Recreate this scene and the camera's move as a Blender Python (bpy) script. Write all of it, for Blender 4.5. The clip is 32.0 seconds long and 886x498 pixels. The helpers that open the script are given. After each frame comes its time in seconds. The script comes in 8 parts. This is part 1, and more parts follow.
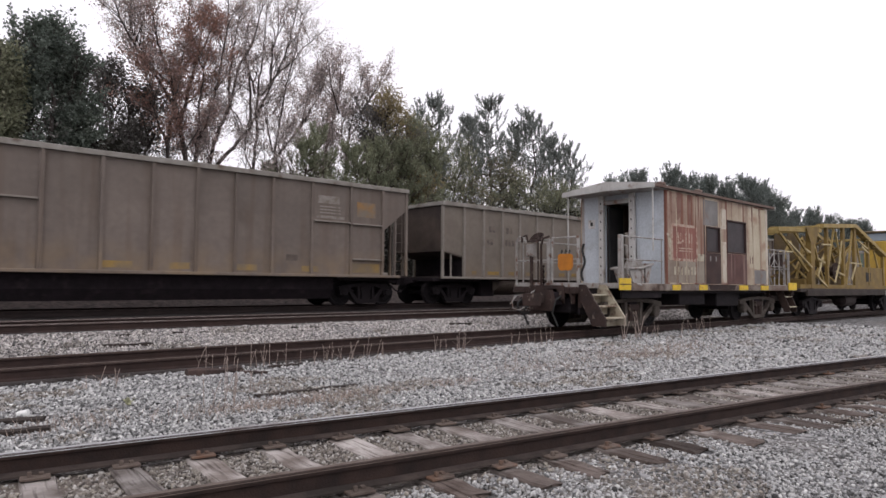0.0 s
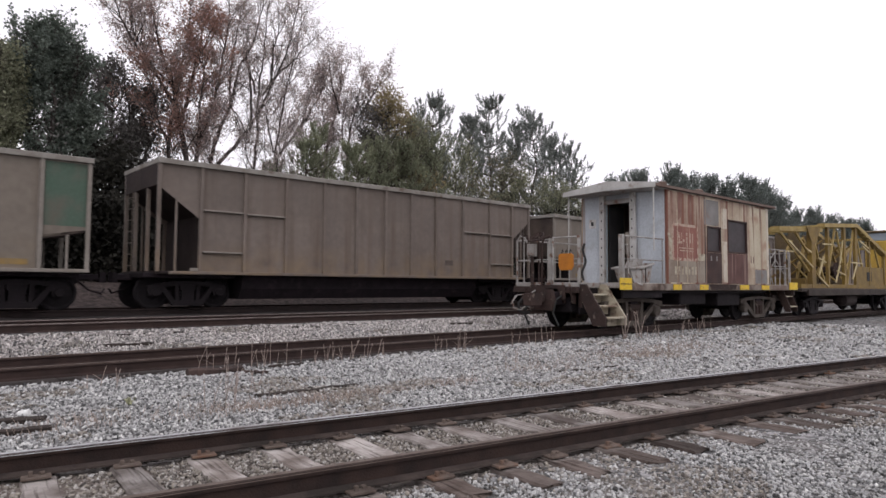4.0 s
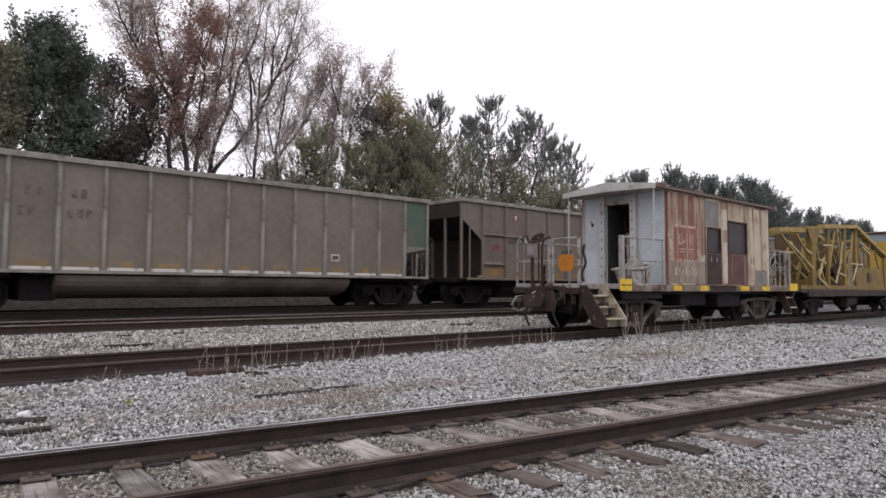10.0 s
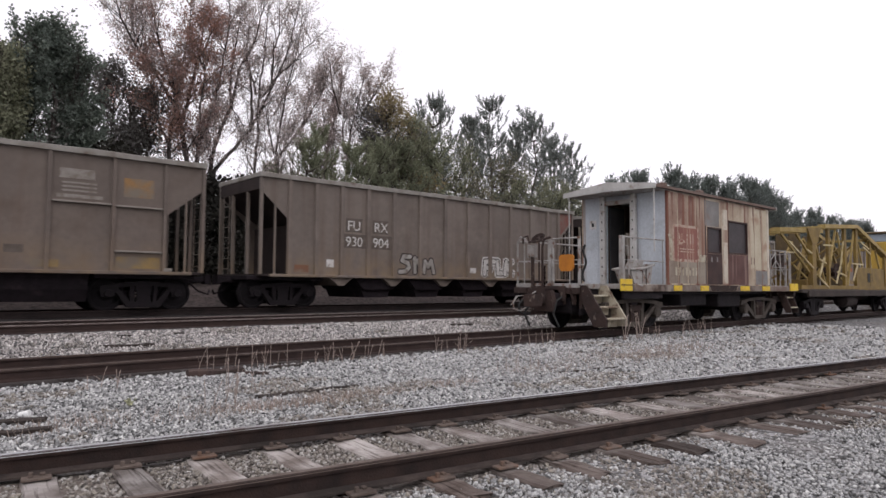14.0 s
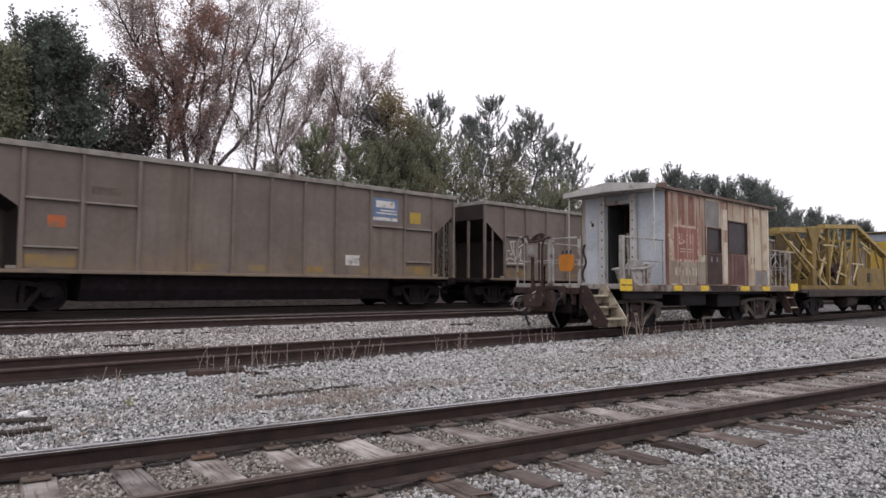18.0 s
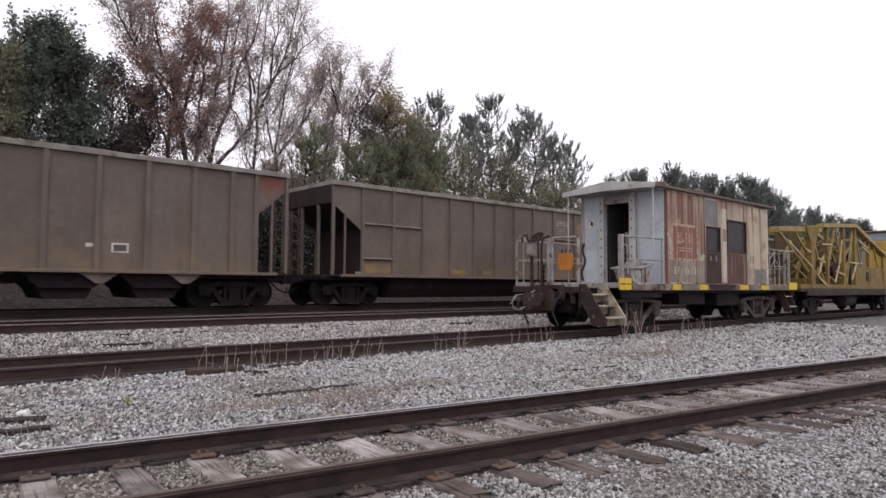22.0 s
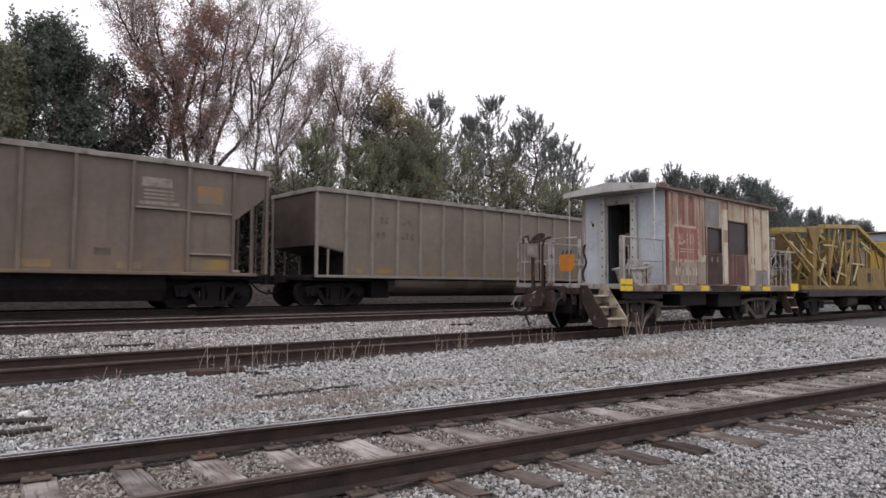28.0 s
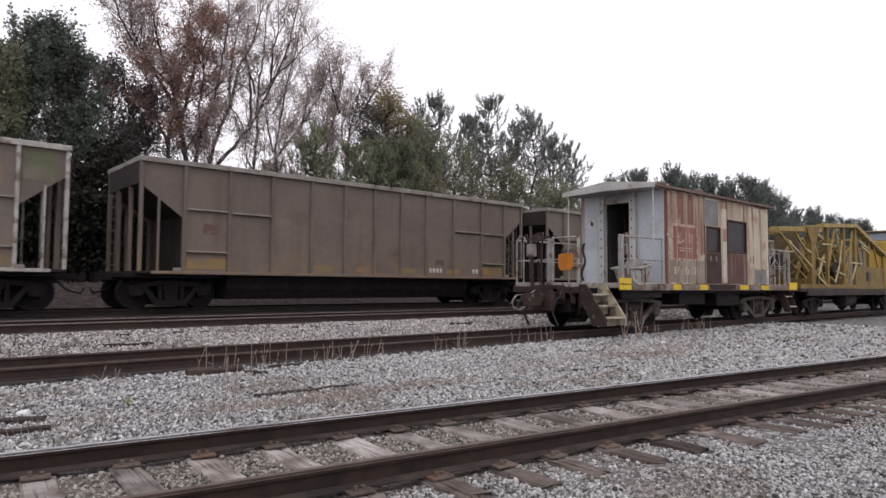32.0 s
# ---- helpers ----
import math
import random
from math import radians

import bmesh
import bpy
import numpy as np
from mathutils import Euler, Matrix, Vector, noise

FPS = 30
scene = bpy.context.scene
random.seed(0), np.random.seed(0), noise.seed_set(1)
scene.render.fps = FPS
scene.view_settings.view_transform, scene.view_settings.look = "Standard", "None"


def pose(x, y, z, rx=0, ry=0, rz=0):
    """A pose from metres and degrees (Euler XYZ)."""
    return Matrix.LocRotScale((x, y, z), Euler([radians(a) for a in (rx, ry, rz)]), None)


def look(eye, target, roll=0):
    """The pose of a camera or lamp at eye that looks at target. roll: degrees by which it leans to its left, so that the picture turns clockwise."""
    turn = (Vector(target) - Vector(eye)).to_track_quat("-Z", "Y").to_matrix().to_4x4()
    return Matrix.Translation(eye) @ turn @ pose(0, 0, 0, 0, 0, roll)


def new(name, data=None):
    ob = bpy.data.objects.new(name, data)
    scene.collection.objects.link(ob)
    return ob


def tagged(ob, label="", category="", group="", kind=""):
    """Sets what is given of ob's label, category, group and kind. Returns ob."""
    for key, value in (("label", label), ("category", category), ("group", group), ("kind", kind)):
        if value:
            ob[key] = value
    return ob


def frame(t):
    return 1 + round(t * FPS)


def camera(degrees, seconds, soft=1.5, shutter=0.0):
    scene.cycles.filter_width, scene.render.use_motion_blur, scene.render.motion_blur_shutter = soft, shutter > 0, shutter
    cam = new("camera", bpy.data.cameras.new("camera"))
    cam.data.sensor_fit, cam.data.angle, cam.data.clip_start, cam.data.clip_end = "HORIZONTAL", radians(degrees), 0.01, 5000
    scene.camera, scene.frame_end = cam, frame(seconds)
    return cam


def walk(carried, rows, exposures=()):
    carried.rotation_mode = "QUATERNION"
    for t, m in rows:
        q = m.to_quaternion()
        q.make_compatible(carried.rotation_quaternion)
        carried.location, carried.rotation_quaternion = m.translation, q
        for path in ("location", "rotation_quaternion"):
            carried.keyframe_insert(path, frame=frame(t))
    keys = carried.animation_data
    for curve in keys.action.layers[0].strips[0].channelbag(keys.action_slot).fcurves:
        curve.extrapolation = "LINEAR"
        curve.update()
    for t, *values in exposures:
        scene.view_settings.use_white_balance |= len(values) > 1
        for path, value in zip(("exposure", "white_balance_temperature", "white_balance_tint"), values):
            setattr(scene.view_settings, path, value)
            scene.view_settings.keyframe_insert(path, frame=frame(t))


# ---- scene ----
# Railway yard under an overcast sky: x runs along the main track, y across it, z = 0 on the near track's rail heads.
EYE = (0.0, 0.0, 1.218)


def aim(yaw, pitch):
    a, b = radians(yaw), radians(pitch)
    way = Vector((math.sin(a) * math.cos(b), math.cos(a) * math.cos(b), math.sin(b)))
    return look(EYE, Vector(EYE) + way, 0.392)


cam = camera(68.37, 32.0, soft=1.5, shutter=0.1)
PATH = [(0, 41.4, 3.185), (0.5, 41.345, 3.24), (1, 41.333, 3.247), (2, 41.331, 3.247), (3, 41.32, 3.239), (3.5, 41.32, 3.179), (5.5, 41.39, 3.147), (6, 41.395, 3.156), (7, 41.395, 3.173), (8, 41.374, 3.244), (9, 41.333, 3.247), (10, 41.332, 3.247), (11, 41.319, 3.247), (12, 41.286, 3.247), (13, 41.268, 3.252), (14, 41.304, 3.246), (14.5, 41.307, 3.241), (16.5, 41.311, 3.247), (17, 41.306, 3.247), (18, 41.312, 3.247), (19, 41.344, 3.178), (20, 41.367, 3.17), (21, 41.333, 3.17), (22, 41.381, 3.157), (23, 41.376, 3.166), (24, 41.401, 3.142), (25, 41.409, 3.122), (25.5, 41.409, 3.116), (27.5, 41.297, 3.247), (28, 41.291, 3.247), (29, 41.293, 3.247), (30, 41.332, 3.178), (31, 41.353, 3.17), (32, 41.373, 3.164)]
walk(cam, [(t, aim(a, b)) for t, a, b in PATH], exposures=[(0.0, 0.0), (32.0, 0.0)])

# ---- light: a bright even cloud cover over a pale sky, and a weak wide sun ----
world = bpy.data.worlds.new("overcast")
scene.world = world
world.use_nodes = True
wn, wl = world.node_tree.nodes, world.node_tree.links
sky = wn.new("ShaderNodeTexSky")
sky.sky_type, sky.sun_disc = "NISHITA", False
sky.sun_elevation, sky.sun_rotation = radians(48), radians(215)
cloud = wn.new("ShaderNodeMix")
cloud.data_type = "RGBA"
cloud.inputs[0].default_value = 0.92
cloud.inputs[7].default_value = (10.6, 10.15, 10.75, 1)
wl.new(sky.outputs[0], cloud.inputs[6])
wl.new(cloud.outputs[2], wn["Background"].inputs[0])
wn["Background"].inputs[1].default_value = 0.11
sun = new("sun", bpy.data.lights.new("sun", "SUN"))
sun.data.energy, sun.data.angle, sun.data.color = 0.6, radians(40), (1, 0.97, 0.95)
sun.matrix_world = look((-20, -28, 40), (0, 0, 0))

# ---- materials ----
MATS = {}


def mat(name, c1, c2, scale=3.0, rough=0.8, metal=0.0, bump=0.25, bscale=45.0, spot=None, spot_scale=1.2, spot_lo=0.55, spot_hi=0.7,
        streak=None, streak_lo=0.5, streak_hi=0.62, streak_scale=(3.0, 3.0, 0.16), rand=0.0, island=0.0, rvar=0.12, glow=0.0, dust=None, dust_z=(1.05, 2.0), tide=0.0, sheen=0.0):
    """A worn surface: two colours mixed by broad and fine grain, optional stains and runs, roughness and relief."""
    if name in MATS:
        return MATS[name]
    m = bpy.data.materials.new(name)
    m.use_nodes = True
    n, l = m.node_tree.nodes, m.node_tree.links
    b = n["Principled BSDF"]
    co = n.new("ShaderNodeTexCoord")

    place = co.outputs["Object"]
    if rand:  # pieces that share a mesh differ in their stains
        who, far, add = n.new("ShaderNodeObjectInfo"), n.new("ShaderNodeMath"), n.new("ShaderNodeVectorMath")
        far.operation, far.inputs[1].default_value = "MULTIPLY", 60.0
        l.new(who.outputs["Random"], far.inputs[0])
        l.new(place, add.inputs[0])
        l.new(far.outputs[0], add.inputs[1])
        place = add.outputs[0]

    def noise_at(sc, detail=4, vec=None):
        t = n.new("ShaderNodeTexNoise")
        t.inputs["Scale"].default_value, t.inputs["Detail"].default_value = sc, detail
        l.new(vec or place, t.inputs["Vector"])
        return t.outputs["Fac"]

    def ramp(fac, lo, hi):
        t = n.new("ShaderNodeMapRange")
        t.inputs[1].default_value, t.inputs[2].default_value = lo, hi
        l.new(fac, t.inputs[0])
        return t.outputs[0]

    def mix(fac, a, c, kind="MIX"):
        t = n.new("ShaderNodeMix")
        t.data_type, t.blend_type = "RGBA", kind
        if isinstance(fac, float):
            t.inputs[0].default_value = fac
        else:
            l.new(fac, t.inputs[0])
        for sock, v in ((6, a), (7, c)):
            if isinstance(v, tuple):
                t.inputs[sock].default_value = (*v, 1)
            else:
                l.new(v, t.inputs[sock])
        return t.outputs[2]

    col = mix(ramp(noise_at(scale), 0.35, 0.65), c1, c2)
    fine = ramp(noise_at(scale * 11, 2), 0.25, 0.75)
    col = mix(0.28, col, mix(fine, (0.55, 0.55, 0.55), (1.25, 1.25, 1.25)), "MULTIPLY")
    if spot:
        col = mix(ramp(noise_at(spot_scale, 6), spot_lo, spot_hi), col, spot)
    if streak:
        mp = n.new("ShaderNodeMapping")
        mp.inputs["Scale"].default_value = streak_scale
        l.new(place, mp.inputs["Vector"])
        col = mix(ramp(noise_at(1.0, 5, mp.outputs[0]), streak_lo, streak_hi), col, streak)
    if dust:  # tan road dust that has settled in ragged drifts above the sill
        sp, rise, much, drift = n.new("ShaderNodeSeparateXYZ"), n.new("ShaderNodeMapRange"), n.new("ShaderNodeMapRange"), n.new("ShaderNodeMath")
        l.new(co.outputs["Object"], sp.inputs[0])
        rise.inputs[1].default_value, rise.inputs[2].default_value = dust_z[1], dust_z[0]
        l.new(sp.outputs["Z"], rise.inputs[0])
        much.inputs[1].default_value, much.inputs[2].default_value, much.inputs[4].default_value = 0.36, 0.66, 0.75
        l.new(noise_at(1.7, 5), much.inputs[0])
        drift.operation = "MULTIPLY"
        l.new(rise.outputs[0], drift.inputs[0])
        l.new(much.outputs[0], drift.inputs[1])
        col = mix(drift.outputs[0], col, dust)
    if tide:  # a faint line where spilt coal has darkened the upper sheet
        up, edge, wash = n.new("ShaderNodeSeparateXYZ"), n.new("ShaderNodeMath"), n.new("ShaderNodeMapRange")
        l.new(co.outputs["Object"], up.inputs[0])
        edge.operation, edge.inputs[1].default_value = "MULTIPLY_ADD", 1.1
        l.new(noise_at(0.35, 2), edge.inputs[0])
        l.new(up.outputs["Z"], edge.inputs[2])
        wash.inputs[1].default_value, wash.inputs[2].default_value, wash.inputs[4].default_value = 3.30, 3.42, tide
        l.new(edge.outputs[0], wash.inputs[0])
        col = mix(wash.outputs[0], col, (0.105, 0.085, 0.073))
    if rand or island:
        src = n.new("ShaderNodeObjectInfo" if rand else "ShaderNodeNewGeometry")
        t = n.new("ShaderNodeMapRange")
        w = rand or island
        t.inputs[3].default_value, t.inputs[4].default_value = 1 - w, 1 + w
        l.new(src.outputs["Random" if rand else "Random Per Island"], t.inputs[0])
        cc = n.new("ShaderNodeCombineColor")
        for i in range(3):
            l.new(t.outputs[0], cc.inputs[i])
        col = mix(1.0, col, cc.outputs[0], "MULTIPLY")
    l.new(col, b.inputs["Base Color"])
    t = n.new("ShaderNodeMapRange")
    t.inputs[3].default_value, t.inputs[4].default_value = max(0.05, rough - rvar), min(1, rough + rvar)
    l.new(noise_at(scale * 4, 3), t.inputs[0])
    l.new(t.outputs[0], b.inputs["Roughness"])
    b.inputs["Metallic"].default_value = metal
    b.inputs["Specular IOR Level"].default_value = 0.3
    b.inputs["Sheen Weight"].default_value, b.inputs["Sheen Roughness"].default_value = sheen, 0.6
    if bump:
        t = n.new("ShaderNodeBump")
        t.inputs["Strength"].default_value, t.inputs["Distance"].default_value = bump, 0.02
        l.new(noise_at(bscale, 3), t.inputs["Height"])
        l.new(t.outputs[0], b.inputs["Normal"])
    if glow:  # thin leaves let part of the light through
        tr = n.new("ShaderNodeBsdfTranslucent")
        l.new(col, tr.inputs["Color"])
        mx = n.new("ShaderNodeMixShader")
        mx.inputs[0].default_value = glow
        l.new(b.outputs[0], mx.inputs[1])
        l.new(tr.outputs[0], mx.inputs[2])
        l.new(mx.outputs[0], n["Material Output"].inputs["Surface"])
    MATS[name] = m
    return m


# ---- mesh building ----
class Geo:
    """Collects vertices and faces of one mesh."""

    def __init__(self):
        self.v, self.f = [], []

    def add(self, vs, fs):
        o = len(self.v)
        self.v += [tuple(p) for p in vs]
        self.f += [tuple(i + o for i in f) for f in fs]
        return self

    def box(self, x0, x1, y0, y1, z0, z1, c=0.0):
        """A box with chamfered edges."""
        if x0 > x1:
            x0, x1 = x1, x0
        if y0 > y1:
            y0, y1 = y1, y0
        if z0 > z1:
            z0, z1 = z1, z0
        c = min(c, 0.45 * min(x1 - x0, y1 - y0, z1 - z0))
        if c <= 0:
            vs = [(x, y, z) for x in (x0, x1) for y in (y0, y1) for z in (z0, z1)]
            return self.add(vs, [(0, 1, 3, 2), (4, 6, 7, 5), (0, 4, 5, 1), (2, 3, 7, 6), (0, 2, 6, 4), (1, 5, 7, 3)])
        vs, idx = [], {}
        for sx in (0, 1):
            for sy in (0, 1):
                for sz in (0, 1):
                    px, py, pz = (x0, x1)[sx], (y0, y1)[sy], (z0, z1)[sz]
                    dx, dy, dz = c * (1 - 2 * sx), c * (1 - 2 * sy), c * (1 - 2 * sz)
                    for k, p in enumerate(((px, py + dy, pz + dz), (px + dx, py, pz + dz), (px + dx, py + dy, pz))):
                        idx[sx, sy, sz, k] = len(vs)
                        vs.append(p)
        I = idx
        fs = []
        for s in (0, 1):
            fs.append([I[s, 0, 0, 0], I[s, 0, 1, 0], I[s, 1, 1, 0], I[s, 1, 0, 0]][:: 1 if s == 0 else -1])
            fs.append([I[0, s, 0, 1], I[1, s, 0, 1], I[1, s, 1, 1], I[0, s, 1, 1]][:: 1 if s == 0 else -1])
            fs.append([I[0, 0, s, 2], I[0, 1, s, 2], I[1, 1, s, 2], I[1, 0, s, 2]][:: 1 if s == 0 else -1])
        for a in (0, 1):
            for b in (0, 1):
                w = 1 if (a + b) % 2 == 0 else -1
                fs.append([I[a, b, 0, 0], I[a, b, 0, 1], I[a, b, 1, 1], I[a, b, 1, 0]][::w])
                fs.append([I[a, 0, b, 0], I[a, 1, b, 0], I[a, 1, b, 2], I[a, 0, b, 2]][::w])
                fs.append([I[0, a, b, 1], I[0, a, b, 2], I[1, a, b, 2], I[1, a, b, 1]][::w])
                for d in (0, 1):
                    w2 = 1 if (a + b + d) % 2 == 0 else -1
                    fs.append([I[a, b, d, 0], I[a, b, d, 2], I[a, b, d, 1]][::w2])
        return self.add(vs, fs)

    def prism(self, pts, axis, a, b):
        """A flat outline (two coordinates a point) drawn out along an axis from a to b."""
        def put(p, h):
            return {"x": (h, p[0], p[1]), "y": (p[0], h, p[1]), "z": (p[0], p[1], h)}[axis]
        n = len(pts)
        vs = [put(p, a) for p in pts] + [put(p, b) for p in pts]
        fs = [tuple(range(n))[::-1], tuple(range(n, 2 * n))] + [(i, (i + 1) % n, n + (i + 1) % n, n + i) for i in range(n)]
        return self.add(vs, fs)

    def tube(self, pts, r, sides=6, cap=True):
        """A round bar through points; r one radius or one for each point."""
        pts = [Vector(p) for p in pts]
        rs = r if isinstance(r, (list, tuple)) else [r] * len(pts)
        vs, fs = [], []
        for i, p in enumerate(pts):
            d = (pts[min(i + 1, len(pts) - 1)] - pts[max(i - 1, 0)]).normalized()
            u = d.orthogonal().normalized() if i == 0 else (u - d * u.dot(d)).normalized()
            w = d.cross(u)
            vs += [p + rs[i] * (u * math.cos(2 * math.pi * k / sides) + w * math.sin(2 * math.pi * k / sides)) for k in range(sides)]
        for i in range(len(pts) - 1):
            for k in range(sides):
                k2 = (k + 1) % sides
                fs.append((i * sides + k, i * sides + k2, (i + 1) * sides + k2, (i + 1) * sides + k))
        if cap:
            fs += [tuple(range(sides))[::-1], tuple(range((len(pts) - 1) * sides, len(pts) * sides))]
        return self.add(vs, fs)

    def lathe(self, prof, c, axis="y", sides=20):
        """A profile of (radius, height) pairs turned round an axis through c."""
        vs, fs = [], []
        for r, h in prof:
            for k in range(sides):
                a = 2 * math.pi * k / sides
                s, t = r * math.cos(a), r * math.sin(a)
                vs.append({"y": (c[0] + s, c[1] + h, c[2] + t), "z": (c[0] + s, c[1] + t, c[2] + h), "x": (c[0] + h, c[1] + s, c[2] + t)}[axis])
        for i in range(len(prof) - 1):
            for k in range(sides):
                k2 = (k + 1) % sides
                fs.append((i * sides + k, i * sides + k2, (i + 1) * sides + k2, (i + 1) * sides + k))
        fs += [tuple(range(sides)), tuple(range((len(prof) - 1) * sides, len(prof) * sides))[::-1]]
        return self.add(vs, fs)

    def mesh(self, name, material=None):
        me = bpy.data.meshes.new(name)
        me.from_pydata(self.v, [], self.f)
        bm = bmesh.new()
        bm.from_mesh(me)
        bmesh.ops.recalc_face_normals(bm, faces=bm.faces)
        bm.to_mesh(me)
        bm.free()
        if material:
            me.materials.append(material)
        return me


def np_mesh(name, verts, faces, material):
    """A large mesh from arrays: verts n x 3, faces n x k."""
    me = bpy.data.meshes.new(name)
    k = faces.shape[1]
    me.vertices.add(len(verts))
    me.vertices.foreach_set("co", np.ascontiguousarray(verts, dtype=np.float32).ravel())
    me.loops.add(faces.size)
    me.loops.foreach_set("vertex_index", np.ascontiguousarray(faces, dtype=np.int32).ravel())
    me.polygons.add(len(faces))
    me.polygons.foreach_set("loop_start", np.arange(0, faces.size, k, dtype=np.int32))
    me.update(calc_edges=True)
    me.materials.append(material)
    return me


def part(name, geo, material, parent, label="", m=None):
    """One mesh object under a thing or a part; geo: a Geo or a mesh shared with alike pieces."""
    me = geo.mesh(name, material) if isinstance(geo, Geo) else geo
    ob = new(name, me)
    ob.parent = parent
    if m is not None:
        ob.matrix_basis = m
    if isinstance(geo, bpy.types.Mesh) and material and me.materials and me.materials[0] != material:
        ob.material_slots[0].link = "OBJECT"
        ob.material_slots[0].material = material
    return tagged(ob, label)


def thing(name, label, category, m=None, group="", kind=""):
    ob = new(name)
    ob.empty_display_size = 0.2
    if m is not None:
        ob.matrix_basis = m
    return tagged(ob, label, category, group, kind)


def lettering(text, size):
    """A thin raised mesh of a line of writing, in the xz plane facing -y, its origin at the lower left."""
    cu = bpy.data.curves.new("lettering", "FONT")
    cu.body, cu.size, cu.extrude = text, size, 0.004
    ob = bpy.data.objects.new("lettering", cu)
    scene.collection.objects.link(ob)
    dg = bpy.context.evaluated_depsgraph_get()
    me = bpy.data.meshes.new_from_object(ob.evaluated_get(dg))
    bpy.data.objects.remove(ob)
    me.transform(Matrix.Rotation(radians(90), 4, "X"))
    return me


# ---- the lie of the land ----
T1A = radians(-8.408)
T1D, T1N = (math.cos(T1A), math.sin(T1A)), (-math.sin(T1A), math.cos(T1A))
T1 = 4.154 + 0.7525
T2, Z2 = 10.678 + 0.7525, 0.041
T3, Z3 = 14.908 + 0.7525, 0.405
T4, Z4 = 19.82, 0.503
PROF_Y = [-3000, -40, 2, 8.6, 10.2, 12.6, 14.6, 17, 18.6, 21.1, 22.2, 24.5, 30, 60, 3000]
PROF_Z = [-0.25, -0.25, -0.215, -0.20, -0.195, -0.175, 0.20, 0.21, 0.33, 0.33, 0.45, 1.15, 1.5, 1.7, 1.7]


def land(x, y):
    """Height of the ground: banks across the tracks, and a shallow trough in the near track's bed."""
    off = np.abs(x * T1N[0] + y * T1N[1] - T1)
    return np.interp(y, PROF_Y, PROF_Z) - 0.012 * np.clip((1.3 - off) / 0.35, 0, 1)


# ---- ground: one sheet to the horizon ----
def gravel_mat():
    m = bpy.data.materials.new("ballast_gravel")
    m.use_nodes = True
    n, l = m.node_tree.nodes, m.node_tree.links
    b = n["Principled BSDF"]
    co = n.new("ShaderNodeTexCoord")
    vo = n.new("ShaderNodeTexVoronoi")
    vo.inputs["Scale"].default_value = 19
    l.new(co.outputs["Object"], vo.inputs["Vector"])
    big = n.new("ShaderNodeTexNoise")
    big.inputs["Scale"].default_value, big.inputs["Detail"].default_value = 0.55, 5
    l.new(co.outputs["Object"], big.inputs["Vector"])
    rgb = n.new("ShaderNodeSeparateColor")
    l.new(vo.outputs["Color"], rgb.inputs[0])
    r = n.new("ShaderNodeValToRGB")
    e = r.color_ramp.elements
    # dark low end: shade in the gaps between stones put into the colour
    e[0].position, e[0].color = 0.0, (0.012, 0.012, 0.012, 1)
    e[1].position, e[1].color = 1.0, (0.36, 0.352, 0.354, 1)
    mid = e.new(0.5)
    mid.color = (0.112, 0.1085, 0.109, 1)
    l.new(rgb.outputs[0], r.inputs[0])
    # coal dust, rust and painted-in train shade on the main line's bed, dead leaves and soil behind it
    xyz = n.new("ShaderNodeSeparateXYZ")
    l.new(co.outputs["Object"], xyz.inputs[0])
    wob = n.new("ShaderNodeMath")
    wob.operation, wob.inputs[1].default_value = "MULTIPLY_ADD", 1.6
    l.new(big.outputs["Fac"], wob.inputs[0])
    l.new(xyz.outputs["Y"], wob.inputs[2])

    def band(lo, hi):
        t = n.new("ShaderNodeMapRange")
        t.inputs[1].default_value, t.inputs[2].default_value = lo, hi
        l.new(wob.outputs[0], t.inputs[0])
        return t.outputs[0]

    def mix(f, a, c):
        t = n.new("ShaderNodeMix")
        t.data_type = "RGBA"
        l.new(f, t.inputs[0])
        l.new(a, t.inputs[6])
        if isinstance(c, tuple):
            t.inputs[7].default_value = (*c, 1)
        else:
            l.new(c, t.inputs[7])
        return t.outputs[2]

    st = n.new("ShaderNodeMapRange")
    st.inputs[1].default_value, st.inputs[2].default_value, st.inputs[4].default_value = 0.52, 0.72, 0.45
    l.new(big.outputs["Fac"], st.inputs[0])
    col = mix(st.outputs[0], r.outputs[0], (0.17, 0.145, 0.12))
    # main bed near-black: the train's shade is in this colour too
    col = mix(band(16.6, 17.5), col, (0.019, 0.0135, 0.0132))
    fine = n.new("ShaderNodeTexNoise")
    fine.inputs["Scale"].default_value, fine.inputs["Detail"].default_value = 7, 6
    l.new(co.outputs["Object"], fine.inputs["Vector"])
    so = n.new("ShaderNodeValToRGB")
    so.color_ramp.elements[0].position, so.color_ramp.elements[0].color = 0.35, (0.028, 0.0195, 0.0180, 1)
    so.color_ramp.elements[1].position, so.color_ramp.elements[1].color = 0.66, (0.105, 0.079, 0.072, 1)
    l.new(fine.outputs["Fac"], so.inputs[0])
    col = mix(band(22.3, 23.0), col, so.outputs[0])

    def strip(coord, lo, hi, soft):
        up, down, both = n.new("ShaderNodeMapRange"), n.new("ShaderNodeMapRange"), n.new("ShaderNodeMath")
        up.inputs[1].default_value, up.inputs[2].default_value = lo, lo + soft
        down.inputs[1].default_value, down.inputs[2].default_value = hi, hi - soft
        l.new(coord, up.inputs[0])
        l.new(coord, down.inputs[0])
        both.operation = "MULTIPLY"
        l.new(up.outputs[0], both.inputs[0])
        l.new(down.outputs[0], both.inputs[1])
        return both.outputs[0]

    col = mix(band(-7.0, -13.0), col, (0.105, 0.098, 0.06))
